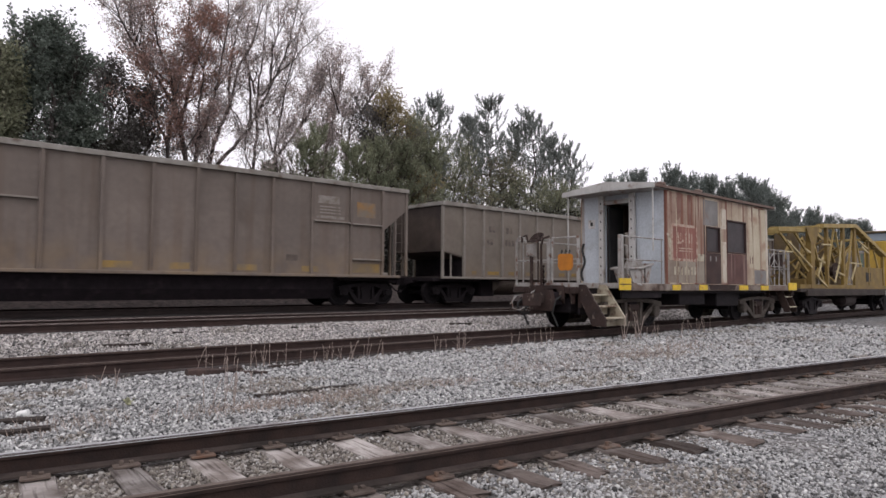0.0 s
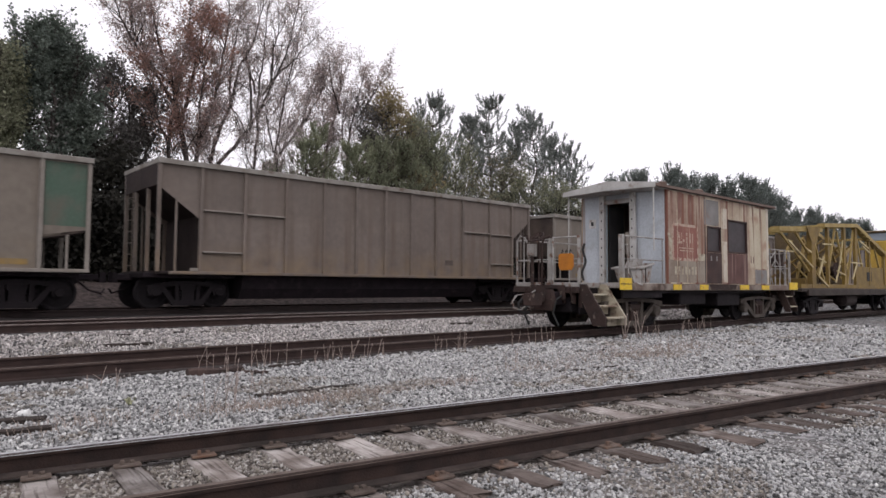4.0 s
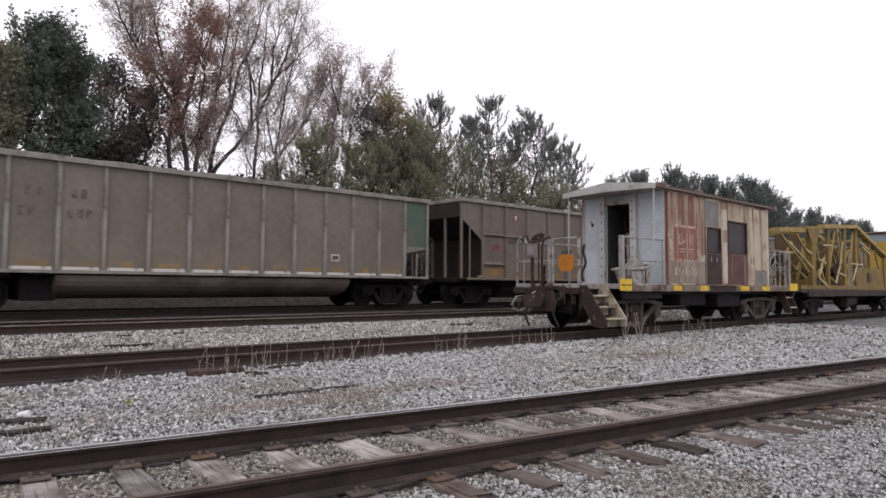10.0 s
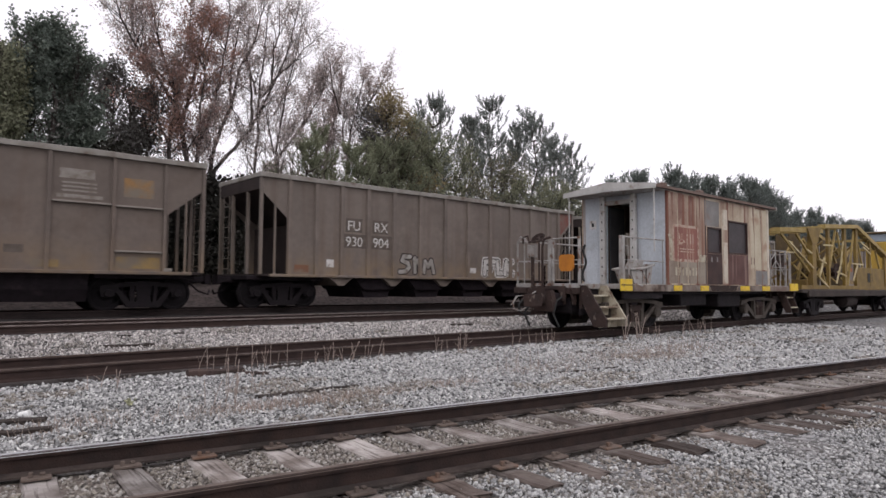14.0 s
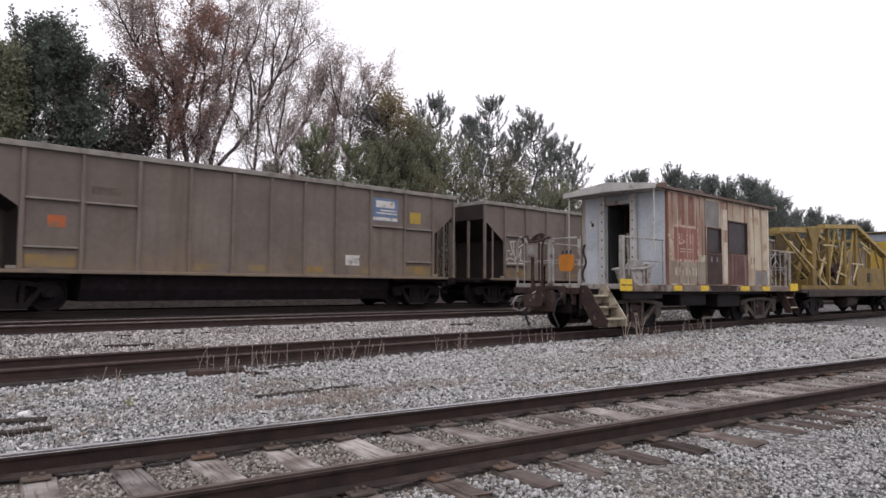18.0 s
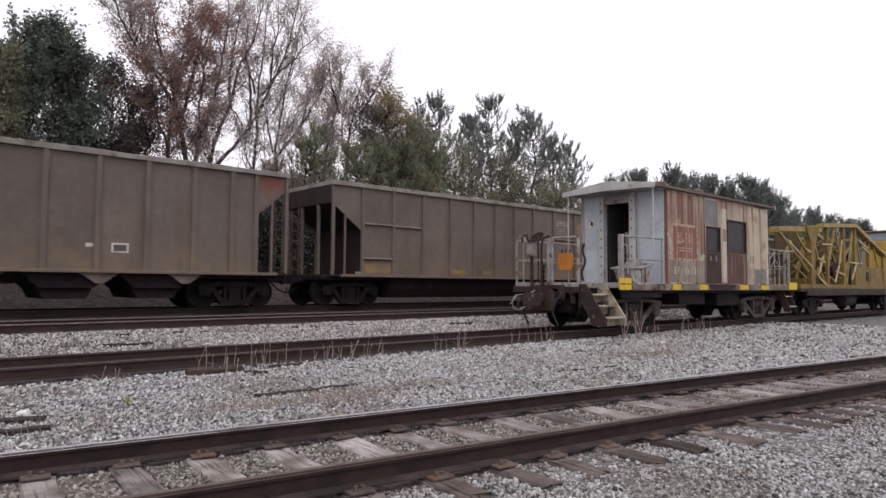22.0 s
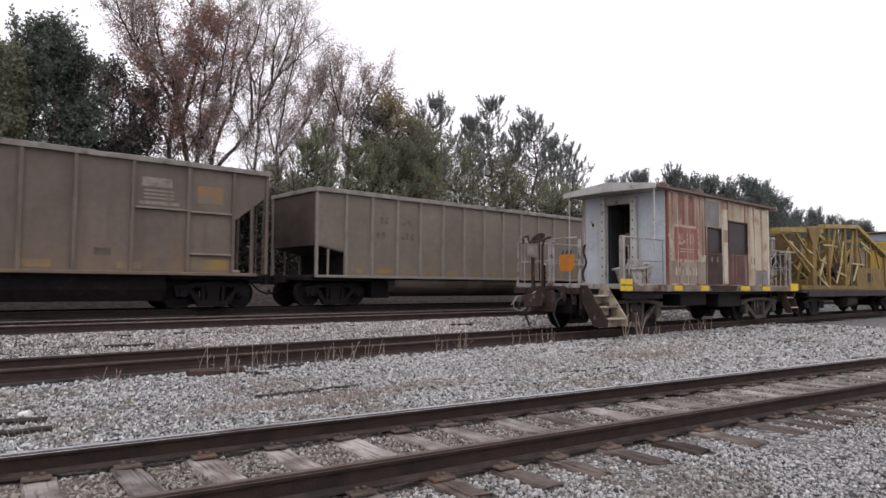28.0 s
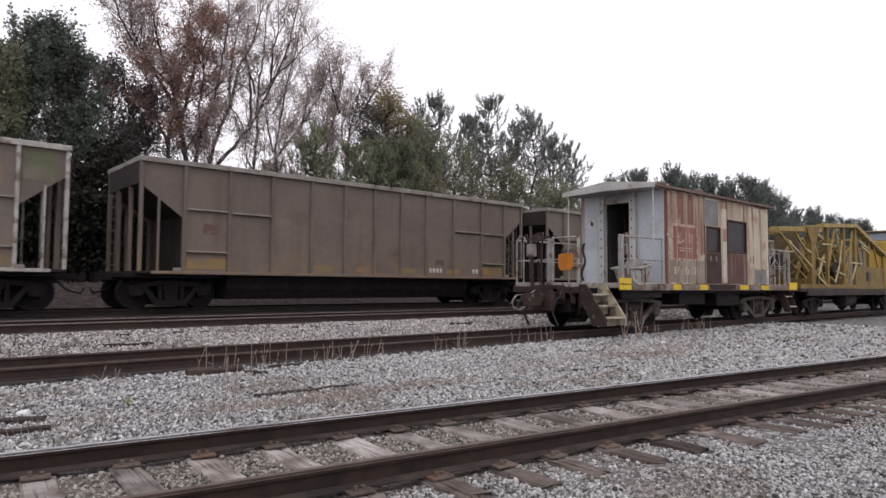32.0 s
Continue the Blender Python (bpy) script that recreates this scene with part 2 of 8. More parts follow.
    # brown dirt in the beds of the two nearer tracks
    col = mix(strip(wob.outputs[0], 10.9, 13.6, 0.4), col, (0.038, 0.0285, 0.026))
    tilt = n.new("ShaderNodeVectorMath")
    tilt.operation, tilt.inputs[1].default_value = "DOT_PRODUCT", (T1N[0], T1N[1], 0)
    l.new(co.outputs["Object"], tilt.inputs[0])
    col = mix(strip(tilt.outputs["Value"], T1 - 1.0, T1 + 1.0, 0.3), col, (0.125, 0.102, 0.088))
    l.new(col, b.inputs["Base Color"])
    b.inputs["Roughness"].default_value = 0.93
    bu = n.new("ShaderNodeBump")
    bu.inputs["Strength"].default_value, bu.inputs["Distance"].default_value = 0.9, 0.035
    bu.invert = True
    l.new(vo.outputs["Distance"], bu.inputs["Height"])
    l.new(bu.outputs[0], b.inputs["Normal"])
    return m


def build_ground():
    gx = np.concatenate([[-3000, -600, -120, -40], np.arange(-16, 44, 0.3), np.arange(44, 130, 4.0), [200, 400, 900, 3000]])
    gy = np.concatenate([[-3000, -600, -120, -40, -20], np.arange(-10, 9, 0.4), np.arange(9, 26, 0.25), np.arange(26, 62, 3.0), [90, 150, 400, 900, 3000]])
    X, Y = np.meshgrid(gx, gy, indexing="ij")
    Z = land(X, Y)
    near = ((X > -16) & (X < 60) & (Y > -10) & (Y < 60)).astype(float)
    rough = np.array([[noise.noise((x * 0.7, y * 0.9, 0.0)) * 0.05 + noise.noise((x * 2.1, y * 2.3, 3.0)) * 0.018 for y in gy] for x in gx])
    bank = np.clip((Y - 21.5) / 2, 0, 1)
    Z = Z + rough * near * (0.55 + 2.5 * bank)
    nx, ny = X.shape
    i = np.arange(nx * ny).reshape(nx, ny)
    f = np.stack([i[:-1, :-1], i[1:, :-1], i[1:, 1:], i[:-1, 1:]], -1).reshape(-1, 4)
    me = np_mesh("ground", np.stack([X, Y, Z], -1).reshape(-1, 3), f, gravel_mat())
    for poly in me.polygons:
        poly.use_smooth = True
    tagged(new("ground", me), "grey crushed stone ballast with brown dirt bank behind the tracks", "ground", kind="structure")


build_ground()

# ---- tracks ----
RAIL_FAR = mat("red_rusty_rail", (0.027, 0.0168, 0.015), (0.044, 0.027, 0.0232), scale=4, rough=0.85, bump=0.3, bscale=40)
FOOT = mat("dusty_rail_foot", (0.066, 0.050, 0.044), (0.040, 0.030, 0.027), scale=5, rough=0.9, bump=0.3, spot=(0.03, 0.024, 0.021), spot_scale=3, spot_lo=0.55, spot_hi=0.68)
# darker copy of RAIL_FAR: the train's shade is put into the colour
RAIL_UNDER = mat("sooty_rail", (0.0135, 0.0092, 0.0088), (0.022, 0.0148, 0.0138), scale=4, rough=0.88, bump=0.3, bscale=40)
RAIL_RUST = mat("rail_rust", (0.0185, 0.0122, 0.0112), (0.037, 0.0225, 0.0185), scale=5, rough=0.9, bump=0.3, bscale=60)
# pale diffuse colour stands in for sky reflected on the worn steel
RAIL_HEAD = mat("rail_head_steel", (0.50, 0.50, 0.52), (0.36, 0.355, 0.36), scale=7, rough=0.42, metal=0.4, bump=0.04, spot=(0.12, 0.085, 0.07), spot_scale=0.9, spot_lo=0.55, spot_hi=0.7)
RAIL_DULL = mat("rail_head_dull", (0.14, 0.11, 0.095), (0.09, 0.065, 0.052), scale=6, rough=0.6, metal=0.2, bump=0.08)
RAIL_WORN = mat("rail_head_browned", (0.34, 0.30, 0.28), (0.22, 0.18, 0.16), scale=6, rough=0.5, metal=0.3, bump=0.08)
TIE_WOOD = mat("weathered_tie", (0.36, 0.33, 0.312), (0.18, 0.152, 0.137), scale=2.6, rough=0.92, bump=0.8, bscale=18, rand=0.30, spot=(0.085, 0.064, 0.054), spot_scale=2.3, spot_lo=0.50, spot_hi=0.74,
               streak=(0.066, 0.052, 0.046), streak_scale=(38.0, 1.6, 38.0), streak_lo=0.54, streak_hi=0.70)
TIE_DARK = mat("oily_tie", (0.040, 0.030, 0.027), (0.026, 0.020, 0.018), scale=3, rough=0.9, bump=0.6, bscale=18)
PLATE = mat("dusty_rusty_plate", (0.150, 0.118, 0.100), (0.098, 0.074, 0.062), scale=7, rough=0.88, bump=0.3, rand=0.25, spot=(0.140, 0.082, 0.056), spot_scale=2.0, spot_lo=0.57, spot_hi=0.68)


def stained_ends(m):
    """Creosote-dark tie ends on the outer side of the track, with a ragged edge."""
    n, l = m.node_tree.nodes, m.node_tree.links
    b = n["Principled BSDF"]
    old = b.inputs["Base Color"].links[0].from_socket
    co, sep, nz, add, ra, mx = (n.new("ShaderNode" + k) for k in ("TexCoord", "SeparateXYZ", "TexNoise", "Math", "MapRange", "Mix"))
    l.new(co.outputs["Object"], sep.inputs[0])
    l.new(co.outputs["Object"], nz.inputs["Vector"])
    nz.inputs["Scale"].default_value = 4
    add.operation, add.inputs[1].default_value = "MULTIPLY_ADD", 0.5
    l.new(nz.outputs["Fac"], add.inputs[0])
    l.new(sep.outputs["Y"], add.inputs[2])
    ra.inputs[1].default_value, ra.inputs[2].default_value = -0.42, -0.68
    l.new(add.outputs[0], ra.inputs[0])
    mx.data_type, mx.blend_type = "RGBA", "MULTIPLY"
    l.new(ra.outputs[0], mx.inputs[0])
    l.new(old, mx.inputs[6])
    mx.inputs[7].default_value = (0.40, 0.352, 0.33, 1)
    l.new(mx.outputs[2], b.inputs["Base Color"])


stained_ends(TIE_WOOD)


def rail_profile(z):
    """Half section of a rail, mirrored: foot, web and head, its top at z."""
    half = [(0.068, -0.171), (0.068, -0.160), (0.012, -0.140), (0.009, -0.050), (0.034, -0.040), (0.036, -0.010), (0.030, -0.0015)]
    return [(y, z + h) for y, h in half] + [(-y, z + h) for y, h in reversed(half)]


def rails(track, centre, z, x0, x1, turn=0.0, head=RAIL_HEAD, web=RAIL_FAR):
    for side in (-1, 1):
        off = side * 0.7525
        g = Geo().prism(rail_profile(0), "x", x0, x1)
        m = Matrix.Rotation(turn, 4, "Z") @ Matrix.Translation((0, centre + off, z))
        r = part("rail", g, RAIL_RUST if turn else web, track, "rusty steel rail with a worn bright head", m)
        part("rail_foot", Geo().prism([(-0.070, -0.172), (-0.070, -0.158), (-0.014, -0.1375), (-0.014, -0.142), (0.014, -0.142), (0.014, -0.1375), (0.070, -0.158), (0.070, -0.172)], "x", x0, x1), FOOT if turn else web, r, "dusty rail foot")
        part("rail_head", Geo().prism([(-0.0375, -0.018), (-0.0335, -0.006), (-0.022, 0.0005), (0.0, 0.002), (0.022, 0.0005), (0.0335, -0.006), (0.0375, -0.018)], "x", x0, x1), RAIL_DULL if side < 0 and turn else head, r, "worn running surface")


def tie_mesh(seed, length=2.6):
    """A weathered tie: uneven top, a long split along it and ragged ends."""
    rng = random.Random(seed)
    n, rows = 16, []
    split, wander = rng.uniform(-0.05, 0.05), rng.uniform(-0.03, 0.03)
    for i in range(n + 1):
        y = (-0.5 + i / n) * length
        w, end = 0.126 + rng.uniform(-0.010, 0.007), i in (0, n)
        c = split + wander * (i / n - 0.5) * 2 + rng.uniform(-0.006, 0.006)
        deep = max(0.0, 0.022 * math.sin(i * 0.7 + seed * 1.9) + rng.uniform(-0.004, 0.012))
        h = lambda: rng.uniform(-0.012, 0.004)
        ys = [y + (rng.uniform(-0.05, 0.05) if end else 0.0) for _ in range(9)]
        rows += [(-w, ys[0], -0.16), (-w, ys[1], -0.016 + h()), (-w + 0.016, ys[2], h()), (c - 0.014, ys[3], h() * 0.5), (c, ys[4], -deep), (c + 0.014, ys[5], h() * 0.5), (w - 0.016, ys[6], h()), (w, ys[7], -0.016 + h()), (w, ys[8], -0.16)]
    fs = [(i * 9 + k, i * 9 + (k + 1) % 9, (i + 1) * 9 + (k + 1) % 9, (i + 1) * 9 + k) for i in range(n) for k in range(9)]
    fs += [tuple(range(9))[::-1], tuple(range(n * 9, n * 9 + 9))]
    return Geo().add(rows, fs).mesh("tie", TIE_WOOD)


TIES = [tie_mesh(s) for s in range(8)]
PLATE_MESH = Geo().box(-0.095, 0.095, -0.165, 0.165, -0.006, 0.014, 0.004).box(-0.055, -0.022, 0.058, 0.100, 0.012, 0.032, 0.004).box(0.022, 0.055, -0.100, -0.058, 0.012, 0.032, 0.004).box(-0.05, -0.022, -0.135, -0.105, 0.012, 0.05, 0.004).mesh("tie_plate", PLATE)


# places of the nearest ties along the rails; beyond them they lie at an even pitch
TIE_NEAR = [0.19, 0.78, 1.34, 1.93, 2.57, 3.16, 3.69, 4.32, 4.91, 5.62, 6.36, 6.87, 7.36]
TIE_S = []


def track_near():
    t = thing("track", "near railway track with weathered wooden ties and worn bright rails", "track", kind="structure")
    rails(t, T1, 0.0, -14, 120, T1A)
    rng = random.Random(4)
    R = Matrix.Rotation(T1A, 4, "Z")
    TIE_S.extend(0.19 - 0.58 * i for i in range(13, 0, -1))
    TIE_S.extend(TIE_NEAR)
    while TIE_S[-1] < 70:
        TIE_S.append(TIE_S[-1] + 0.56 + rng.uniform(-0.06, 0.06))
    for i, s in enumerate(TIE_S):
        shift = rng.uniform(-0.10, 0.08)
        m = R @ Matrix.Translation((s, T1 - 0.07 + shift, -0.180 + rng.uniform(-0.012, 0.003))) @ pose(0, 0, 0, 0, rng.uniform(-1.2, 1.2), 3.2 + rng.uniform(-1.6, 1.6)) @ Matrix.Diagonal((rng.uniform(0.84, 1.02), 1, 1, 1))
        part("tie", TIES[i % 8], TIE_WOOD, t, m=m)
        if s < 24:
            for side in (-1, 1):
                part("tie_plate", PLATE_MESH, PLATE, t, m=R @ Matrix.Translation((s - 0.056 * side * 0.75, T1 + side * 0.7525, -0.174)))
    return t


def track_far(label, centre, z, x0, x1, head, ties, web=RAIL_FAR):
    t = thing("track", label, "track", kind="structure")
    rails(t, centre, z, x0, x1, 0.0, head, web)
    rng = random.Random(int(centre * 10))
    s, i = x0, 0
    while s < ties:
        part("tie", TIES[i % 8], TIE_DARK, t, m=Matrix.Translation((s, centre + rng.uniform(-0.1, 0.1), z - 0.215 - rng.uniform(0, 0.02))) @ pose(0, 0, 0, 0, 0, rng.uniform(-2, 2)))
        s += 0.56
        i += 1
    return t


track_near()
track_far("siding track with rusty rails beneath a parked caboose", T2, Z2, -14, 140, RAIL_DULL, 40)
track_far("empty rusty railway track beside the main line", T3, Z3, -14, 140, RAIL_WORN, 36)
track_far("main line track with dark oily ties under a coal train", T4, Z4, -14, 160, RAIL_FAR, 36, RAIL_UNDER)

# ---- coal train ----
TAUPE = mat("taupe_paint", (0.1757, 0.1432, 0.1232), (0.1413, 0.1146, 0.0998), scale=0.55, rough=0.58, bump=0.12, bscale=25, spot=(0.086, 0.0645, 0.04988), spot_scale=0.9, spot_lo=0.56, spot_hi=0.85,
            streak=(0.115, 0.082, 0.062), streak_scale=(3.4, 3.4, 0.2), streak_lo=0.5, streak_hi=0.8, rand=0.07, dust=(0.225, 0.160, 0.098), tide=0.25, sheen=0.08)
TAUPE_B = mat("brown_taupe_paint", (0.1547, 0.1222, 0.1027), (0.1241, 0.0974, 0.0831), scale=0.6, rough=0.58, bump=0.12, bscale=25, spot=(0.0792, 0.05456, 0.04048), spot_scale=0.8, spot_lo=0.55, spot_hi=0.85,
              streak=(0.1056, 0.0704, 0.0528), streak_scale=(2.2, 2.2, 0.2), streak_lo=0.55, streak_hi=0.85, rand=0.07, dust=(0.205, 0.142, 0.084), tide=0.3, sheen=0.08)
GREY = mat("dusty_grey_paint", (0.180, 0.1525, 0.126), (0.146, 0.122, 0.10), scale=0.55, rough=0.55, bump=0.1, bscale=25, spot=(0.1305, 0.1044, 0.08526), spot_scale=0.8, spot_lo=0.58, spot_hi=0.85,
           streak=(0.1436, 0.1131, 0.087), streak_scale=(2.6, 2.6, 0.2), streak_lo=0.57, streak_hi=0.85, rand=0.07, dust=(0.21, 0.165, 0.12), sheen=0.08)
PALE = mat("pale_rib_paint", (0.25, 0.225, 0.20), (0.20, 0.176, 0.153), scale=1.2, rough=0.7, bump=0.1, spot=(0.15, 0.125, 0.1), spot_scale=1.6, spot_lo=0.58, spot_hi=0.8)
BROWN = mat("oxide_brown_paint", (0.090, 0.064, 0.052), (0.068, 0.048, 0.040), scale=0.7, rough=0.8, bump=0.15, bscale=25, spot=(0.06, 0.042, 0.034), spot_scale=1.0, spot_lo=0.55, spot_hi=0.8,
            streak=(0.115, 0.083, 0.066), streak_scale=(2.6, 2.6, 0.2), streak_lo=0.56, streak_hi=0.8, rand=0.07)
DRAB = mat("drab_brown_paint", (0.1398, 0.1095, 0.0782), (0.1159, 0.0911, 0.0672), scale=0.6, rough=0.58, bump=0.12, bscale=25, spot=(0.09, 0.0558, 0.0405), spot_scale=0.8, spot_lo=0.55, spot_hi=0.85,
           streak=(0.1035, 0.063, 0.045), streak_scale=(2.2, 2.2, 0.2), streak_lo=0.55, streak_hi=0.85, rand=0.07, dust=(0.20, 0.14, 0.085), sheen=0.08)
# sill grime and the ribs' shadow edges share this one dark tone
GRIME_SHADE_RIB = mat("grimy_rib_paint", (0.112, 0.092, 0.082), (0.085, 0.068, 0.064), scale=1.2, rough=0.75, bump=0.12, spot=(0.15, 0.122, 0.10), spot_scale=1.6, spot_lo=0.52, spot_hi=0.72)
CHIPPED = mat("chipped_rib_paint", (0.115, 0.080, 0.064), (0.095, 0.068, 0.055), scale=1.2, rough=0.78, bump=0.12, spot=(0.27, 0.235, 0.21), spot_scale=3.4, spot_lo=0.60, spot_hi=0.68, rand=0.06)
UMBER = mat("umber_brown_paint", (0.182, 0.137, 0.104), (0.155, 0.117, 0.089), scale=0.6, rough=0.6, bump=0.12, bscale=25, spot=(0.105, 0.066, 0.05), spot_scale=0.8, spot_lo=0.55, spot_hi=0.85,
            streak=(0.125, 0.082, 0.062), streak_scale=(2.2, 2.2, 0.2), streak_lo=0.55, streak_hi=0.85, rand=0.07, dust=(0.23, 0.155, 0.10), tide=0.2, sheen=0.08)
CHORD = mat("worn_chord_paint", (0.27, 0.255, 0.235), (0.19, 0.17, 0.15), scale=1.6, rough=0.7, bump=0.15, spot=(0.12, 0.09, 0.07), spot_scale=2.2, spot_lo=0.55, spot_hi=0.7)
# soot, and the shade on the end face, both held in this darker paint
SOOT_SHADE_END = mat("sooty_end_paint", (0.098, 0.073, 0.060), (0.062, 0.047, 0.040), scale=0.9, rough=0.8, bump=0.12, spot=(0.026, 0.020, 0.019), spot_scale=0.7, spot_lo=0.42, spot_hi=0.70, rand=0.1)
WHITE_RIB = mat("chalky_white_paint", (0.44, 0.425, 0.40), (0.32, 0.295, 0.27), scale=2.0, rough=0.7, bump=0.15, spot=(0.17, 0.135, 0.11), spot_scale=2.6, spot_lo=0.5, spot_hi=0.6)
GREY_RIB = mat("smooth_grey_rib_paint", (0.34, 0.325, 0.31), (0.28, 0.26, 0.245), scale=0.8, rough=0.65, bump=0.1, spot=(0.2, 0.17, 0.15), spot_scale=1.2, spot_lo=0.6, spot_hi=0.75)
# soot, and the shade under the cars, put into one near-black colour
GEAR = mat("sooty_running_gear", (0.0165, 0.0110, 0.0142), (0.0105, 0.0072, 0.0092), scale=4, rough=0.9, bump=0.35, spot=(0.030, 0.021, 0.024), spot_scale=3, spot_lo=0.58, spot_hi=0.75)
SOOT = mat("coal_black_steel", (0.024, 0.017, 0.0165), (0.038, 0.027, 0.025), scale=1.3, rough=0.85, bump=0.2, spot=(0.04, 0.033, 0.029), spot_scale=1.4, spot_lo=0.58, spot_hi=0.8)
TUB = mat("tub_belly_paint", (0.21, 0.172, 0.146), (0.165, 0.134, 0.113), scale=0.8, rough=0.7, bump=0.12, spot=(0.06, 0.046, 0.038), spot_scale=0.9, spot_lo=0.5, spot_hi=0.8)
# truck and wheel tones blackened further for underbody shade
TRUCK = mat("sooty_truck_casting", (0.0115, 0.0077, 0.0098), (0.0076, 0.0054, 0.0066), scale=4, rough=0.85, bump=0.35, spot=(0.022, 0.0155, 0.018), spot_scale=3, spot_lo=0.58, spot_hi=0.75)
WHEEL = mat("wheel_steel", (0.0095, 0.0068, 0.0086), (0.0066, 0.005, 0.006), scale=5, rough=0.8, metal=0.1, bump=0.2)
GREEN = mat("faded_green_paint", (0.068, 0.112, 0.082), (0.088, 0.12, 0.094), scale=1.2, rough=0.75, bump=0.1, spot=(0.12, 0.105, 0.085), spot_scale=1.4, spot_lo=0.5, spot_hi=0.75)
LIME = mat("mossy_green_stain", (0.108, 0.122, 0.074), (0.135, 0.13, 0.09), scale=1.2, rough=0.8, bump=0.1, spot=(0.17, 0.145, 0.12), spot_scale=1.6, spot_lo=0.48, spot_hi=0.66)
RED = mat("faded_red_paint", (0.19, 0.066, 0.054), (0.155, 0.072, 0.06), scale=1.5, rough=0.75, bump=0.1, spot=(0.16, 0.118, 0.098), spot_scale=2.0, spot_lo=0.42, spot_hi=0.66, rand=0.05)
ORANGE = mat("faded_orange_paint", (0.20, 0.095, 0.055), (0.16, 0.088, 0.06), scale=3, rough=0.75, bump=0.1, spot=(0.2, 0.15, 0.11), spot_scale=3, spot_lo=0.5, spot_hi=0.65)
OCHRE = mat("faded_ochre_square", (0.27, 0.155, 0.065), (0.20, 0.135, 0.085), scale=2, rough=0.75, bump=0.1, spot=(0.18, 0.15, 0.12), spot_scale=2.6, spot_lo=0.42, spot_hi=0.6)
YELLOW = mat("faded_yellow_stencil", (0.315, 0.205, 0.062), (0.235, 0.160, 0.076), scale=2.5, rough=0.75, bump=0.1, spot=(0.175, 0.142, 0.11), spot_scale=1.5, spot_lo=0.41, spot_hi=0.66, rand=0.05)
CHALK = mat("chalk_white_marking", (0.62, 0.6, 0.58), (0.5, 0.48, 0.46), scale=5, rough=0.8, bump=0.0, spot=(0.25, 0.21, 0.18), spot_scale=6, spot_lo=0.55, spot_hi=0.7)
FAINT = mat("faint_marking", (0.264, 0.242, 0.22), (0.2112, 0.1848, 0.1628), scale=5, rough=0.8, bump=0.0, spot=(0.1672, 0.1408, 0.1188), spot_scale=6, spot_lo=0.5, spot_hi=0.65)
GREYFILL = mat("thin_grey_spray", (0.38, 0.36, 0.335), (0.28, 0.26, 0.24), scale=3, rough=0.8, bump=0.0, spot=(0.18, 0.155, 0.135), spot_scale=5, spot_lo=0.5, spot_hi=0.66)
DIMMARK = mat("dim_tan_marking", (0.15, 0.118, 0.092), (0.12, 0.09, 0.072), scale=5, rough=0.8, bump=0.0, spot=(0.09, 0.066, 0.054), spot_scale=6, spot_lo=0.48, spot_hi=0.6)
DARKMARK = mat("dark_marking", (0.085, 0.07, 0.06), (0.13, 0.105, 0.088), scale=5, rough=0.8, bump=0.0)
WORNMARK = mat("worn_dark_stencil", (0.10, 0.083, 0.072), (0.125, 0.104, 0.09), scale=6, rough=0.8, bump=0.0, spot=(0.165, 0.138, 0.116), spot_scale=5, spot_lo=0.46, spot_hi=0.58, rand=0.03)
RUSTMARK = mat("rust_brown_patch", (0.135, 0.078, 0.062), (0.115, 0.074, 0.06), scale=4, rough=0.8, bump=0.0, spot=(0.15, 0.118, 0.098), spot_scale=5, spot_lo=0.5, spot_hi=0.66)
SPRAY = mat("orange_spray_paint", (0.44, 0.115, 0.04), (0.33, 0.11, 0.05), scale=4, rough=0.7, bump=0.05, spot=(0.17, 0.13, 0.10), spot_scale=5, spot_lo=0.52, spot_hi=0.66)
BRIGHT = mat("yellow_square_paint", (0.42, 0.29, 0.05), (0.34, 0.24, 0.06), scale=4, rough=0.7, bump=0.05)
BLUE = mat("blue_sign_paint", (0.10, 0.155, 0.26), (0.14, 0.19, 0.29), scale=3, rough=0.6, bump=0.05)

CL, CW, CS, CT = 7.6, 1.56, 1.03, 4.10  # half length, half width, sill and top heights of a coal car
PANEL = 1.48
CACHE = {}


def cached(key, make):
    if key not in CACHE:
        CACHE[key] = make()
    return CACHE[key]


def wheelset_mesh():
    g = Geo()
    for s in (-1, 1):
        g.lathe([(0.10, s * 0.66), (0.20, s * 0.665), (0.36, s * 0.70), (0.395, s * 0.69), (0.482, s * 0.69), (0.482, s * 0.715), (0.457, s * 0.725), (0.452, s * 0.80), (0.40, s * 0.80), (0.37, s * 0.765), (0.20, s * 0.775), (0.13, s * 0.81), (0.0, s * 0.81)], (0, 0, 0), "y", 22)
        for k in range(4):
            a = k * math.pi / 2 + 0.3
            g.lathe([(0.035, s * 0.772), (0.035, s * 0.785)], (0.28 * math.cos(a), 0, 0.28 * math.sin(a)), "y", 8)
        g.lathe([(0.085, s * 0.8), (0.085, s * 1.06), (0.05, s * 1.08)], (0, 0, 0), "y", 10)
    g.lathe([(0.08, -0.7), (0.08, 0.7)], (0, 0, 0), "y", 10)
    return g.mesh("wheelset", WHEEL)


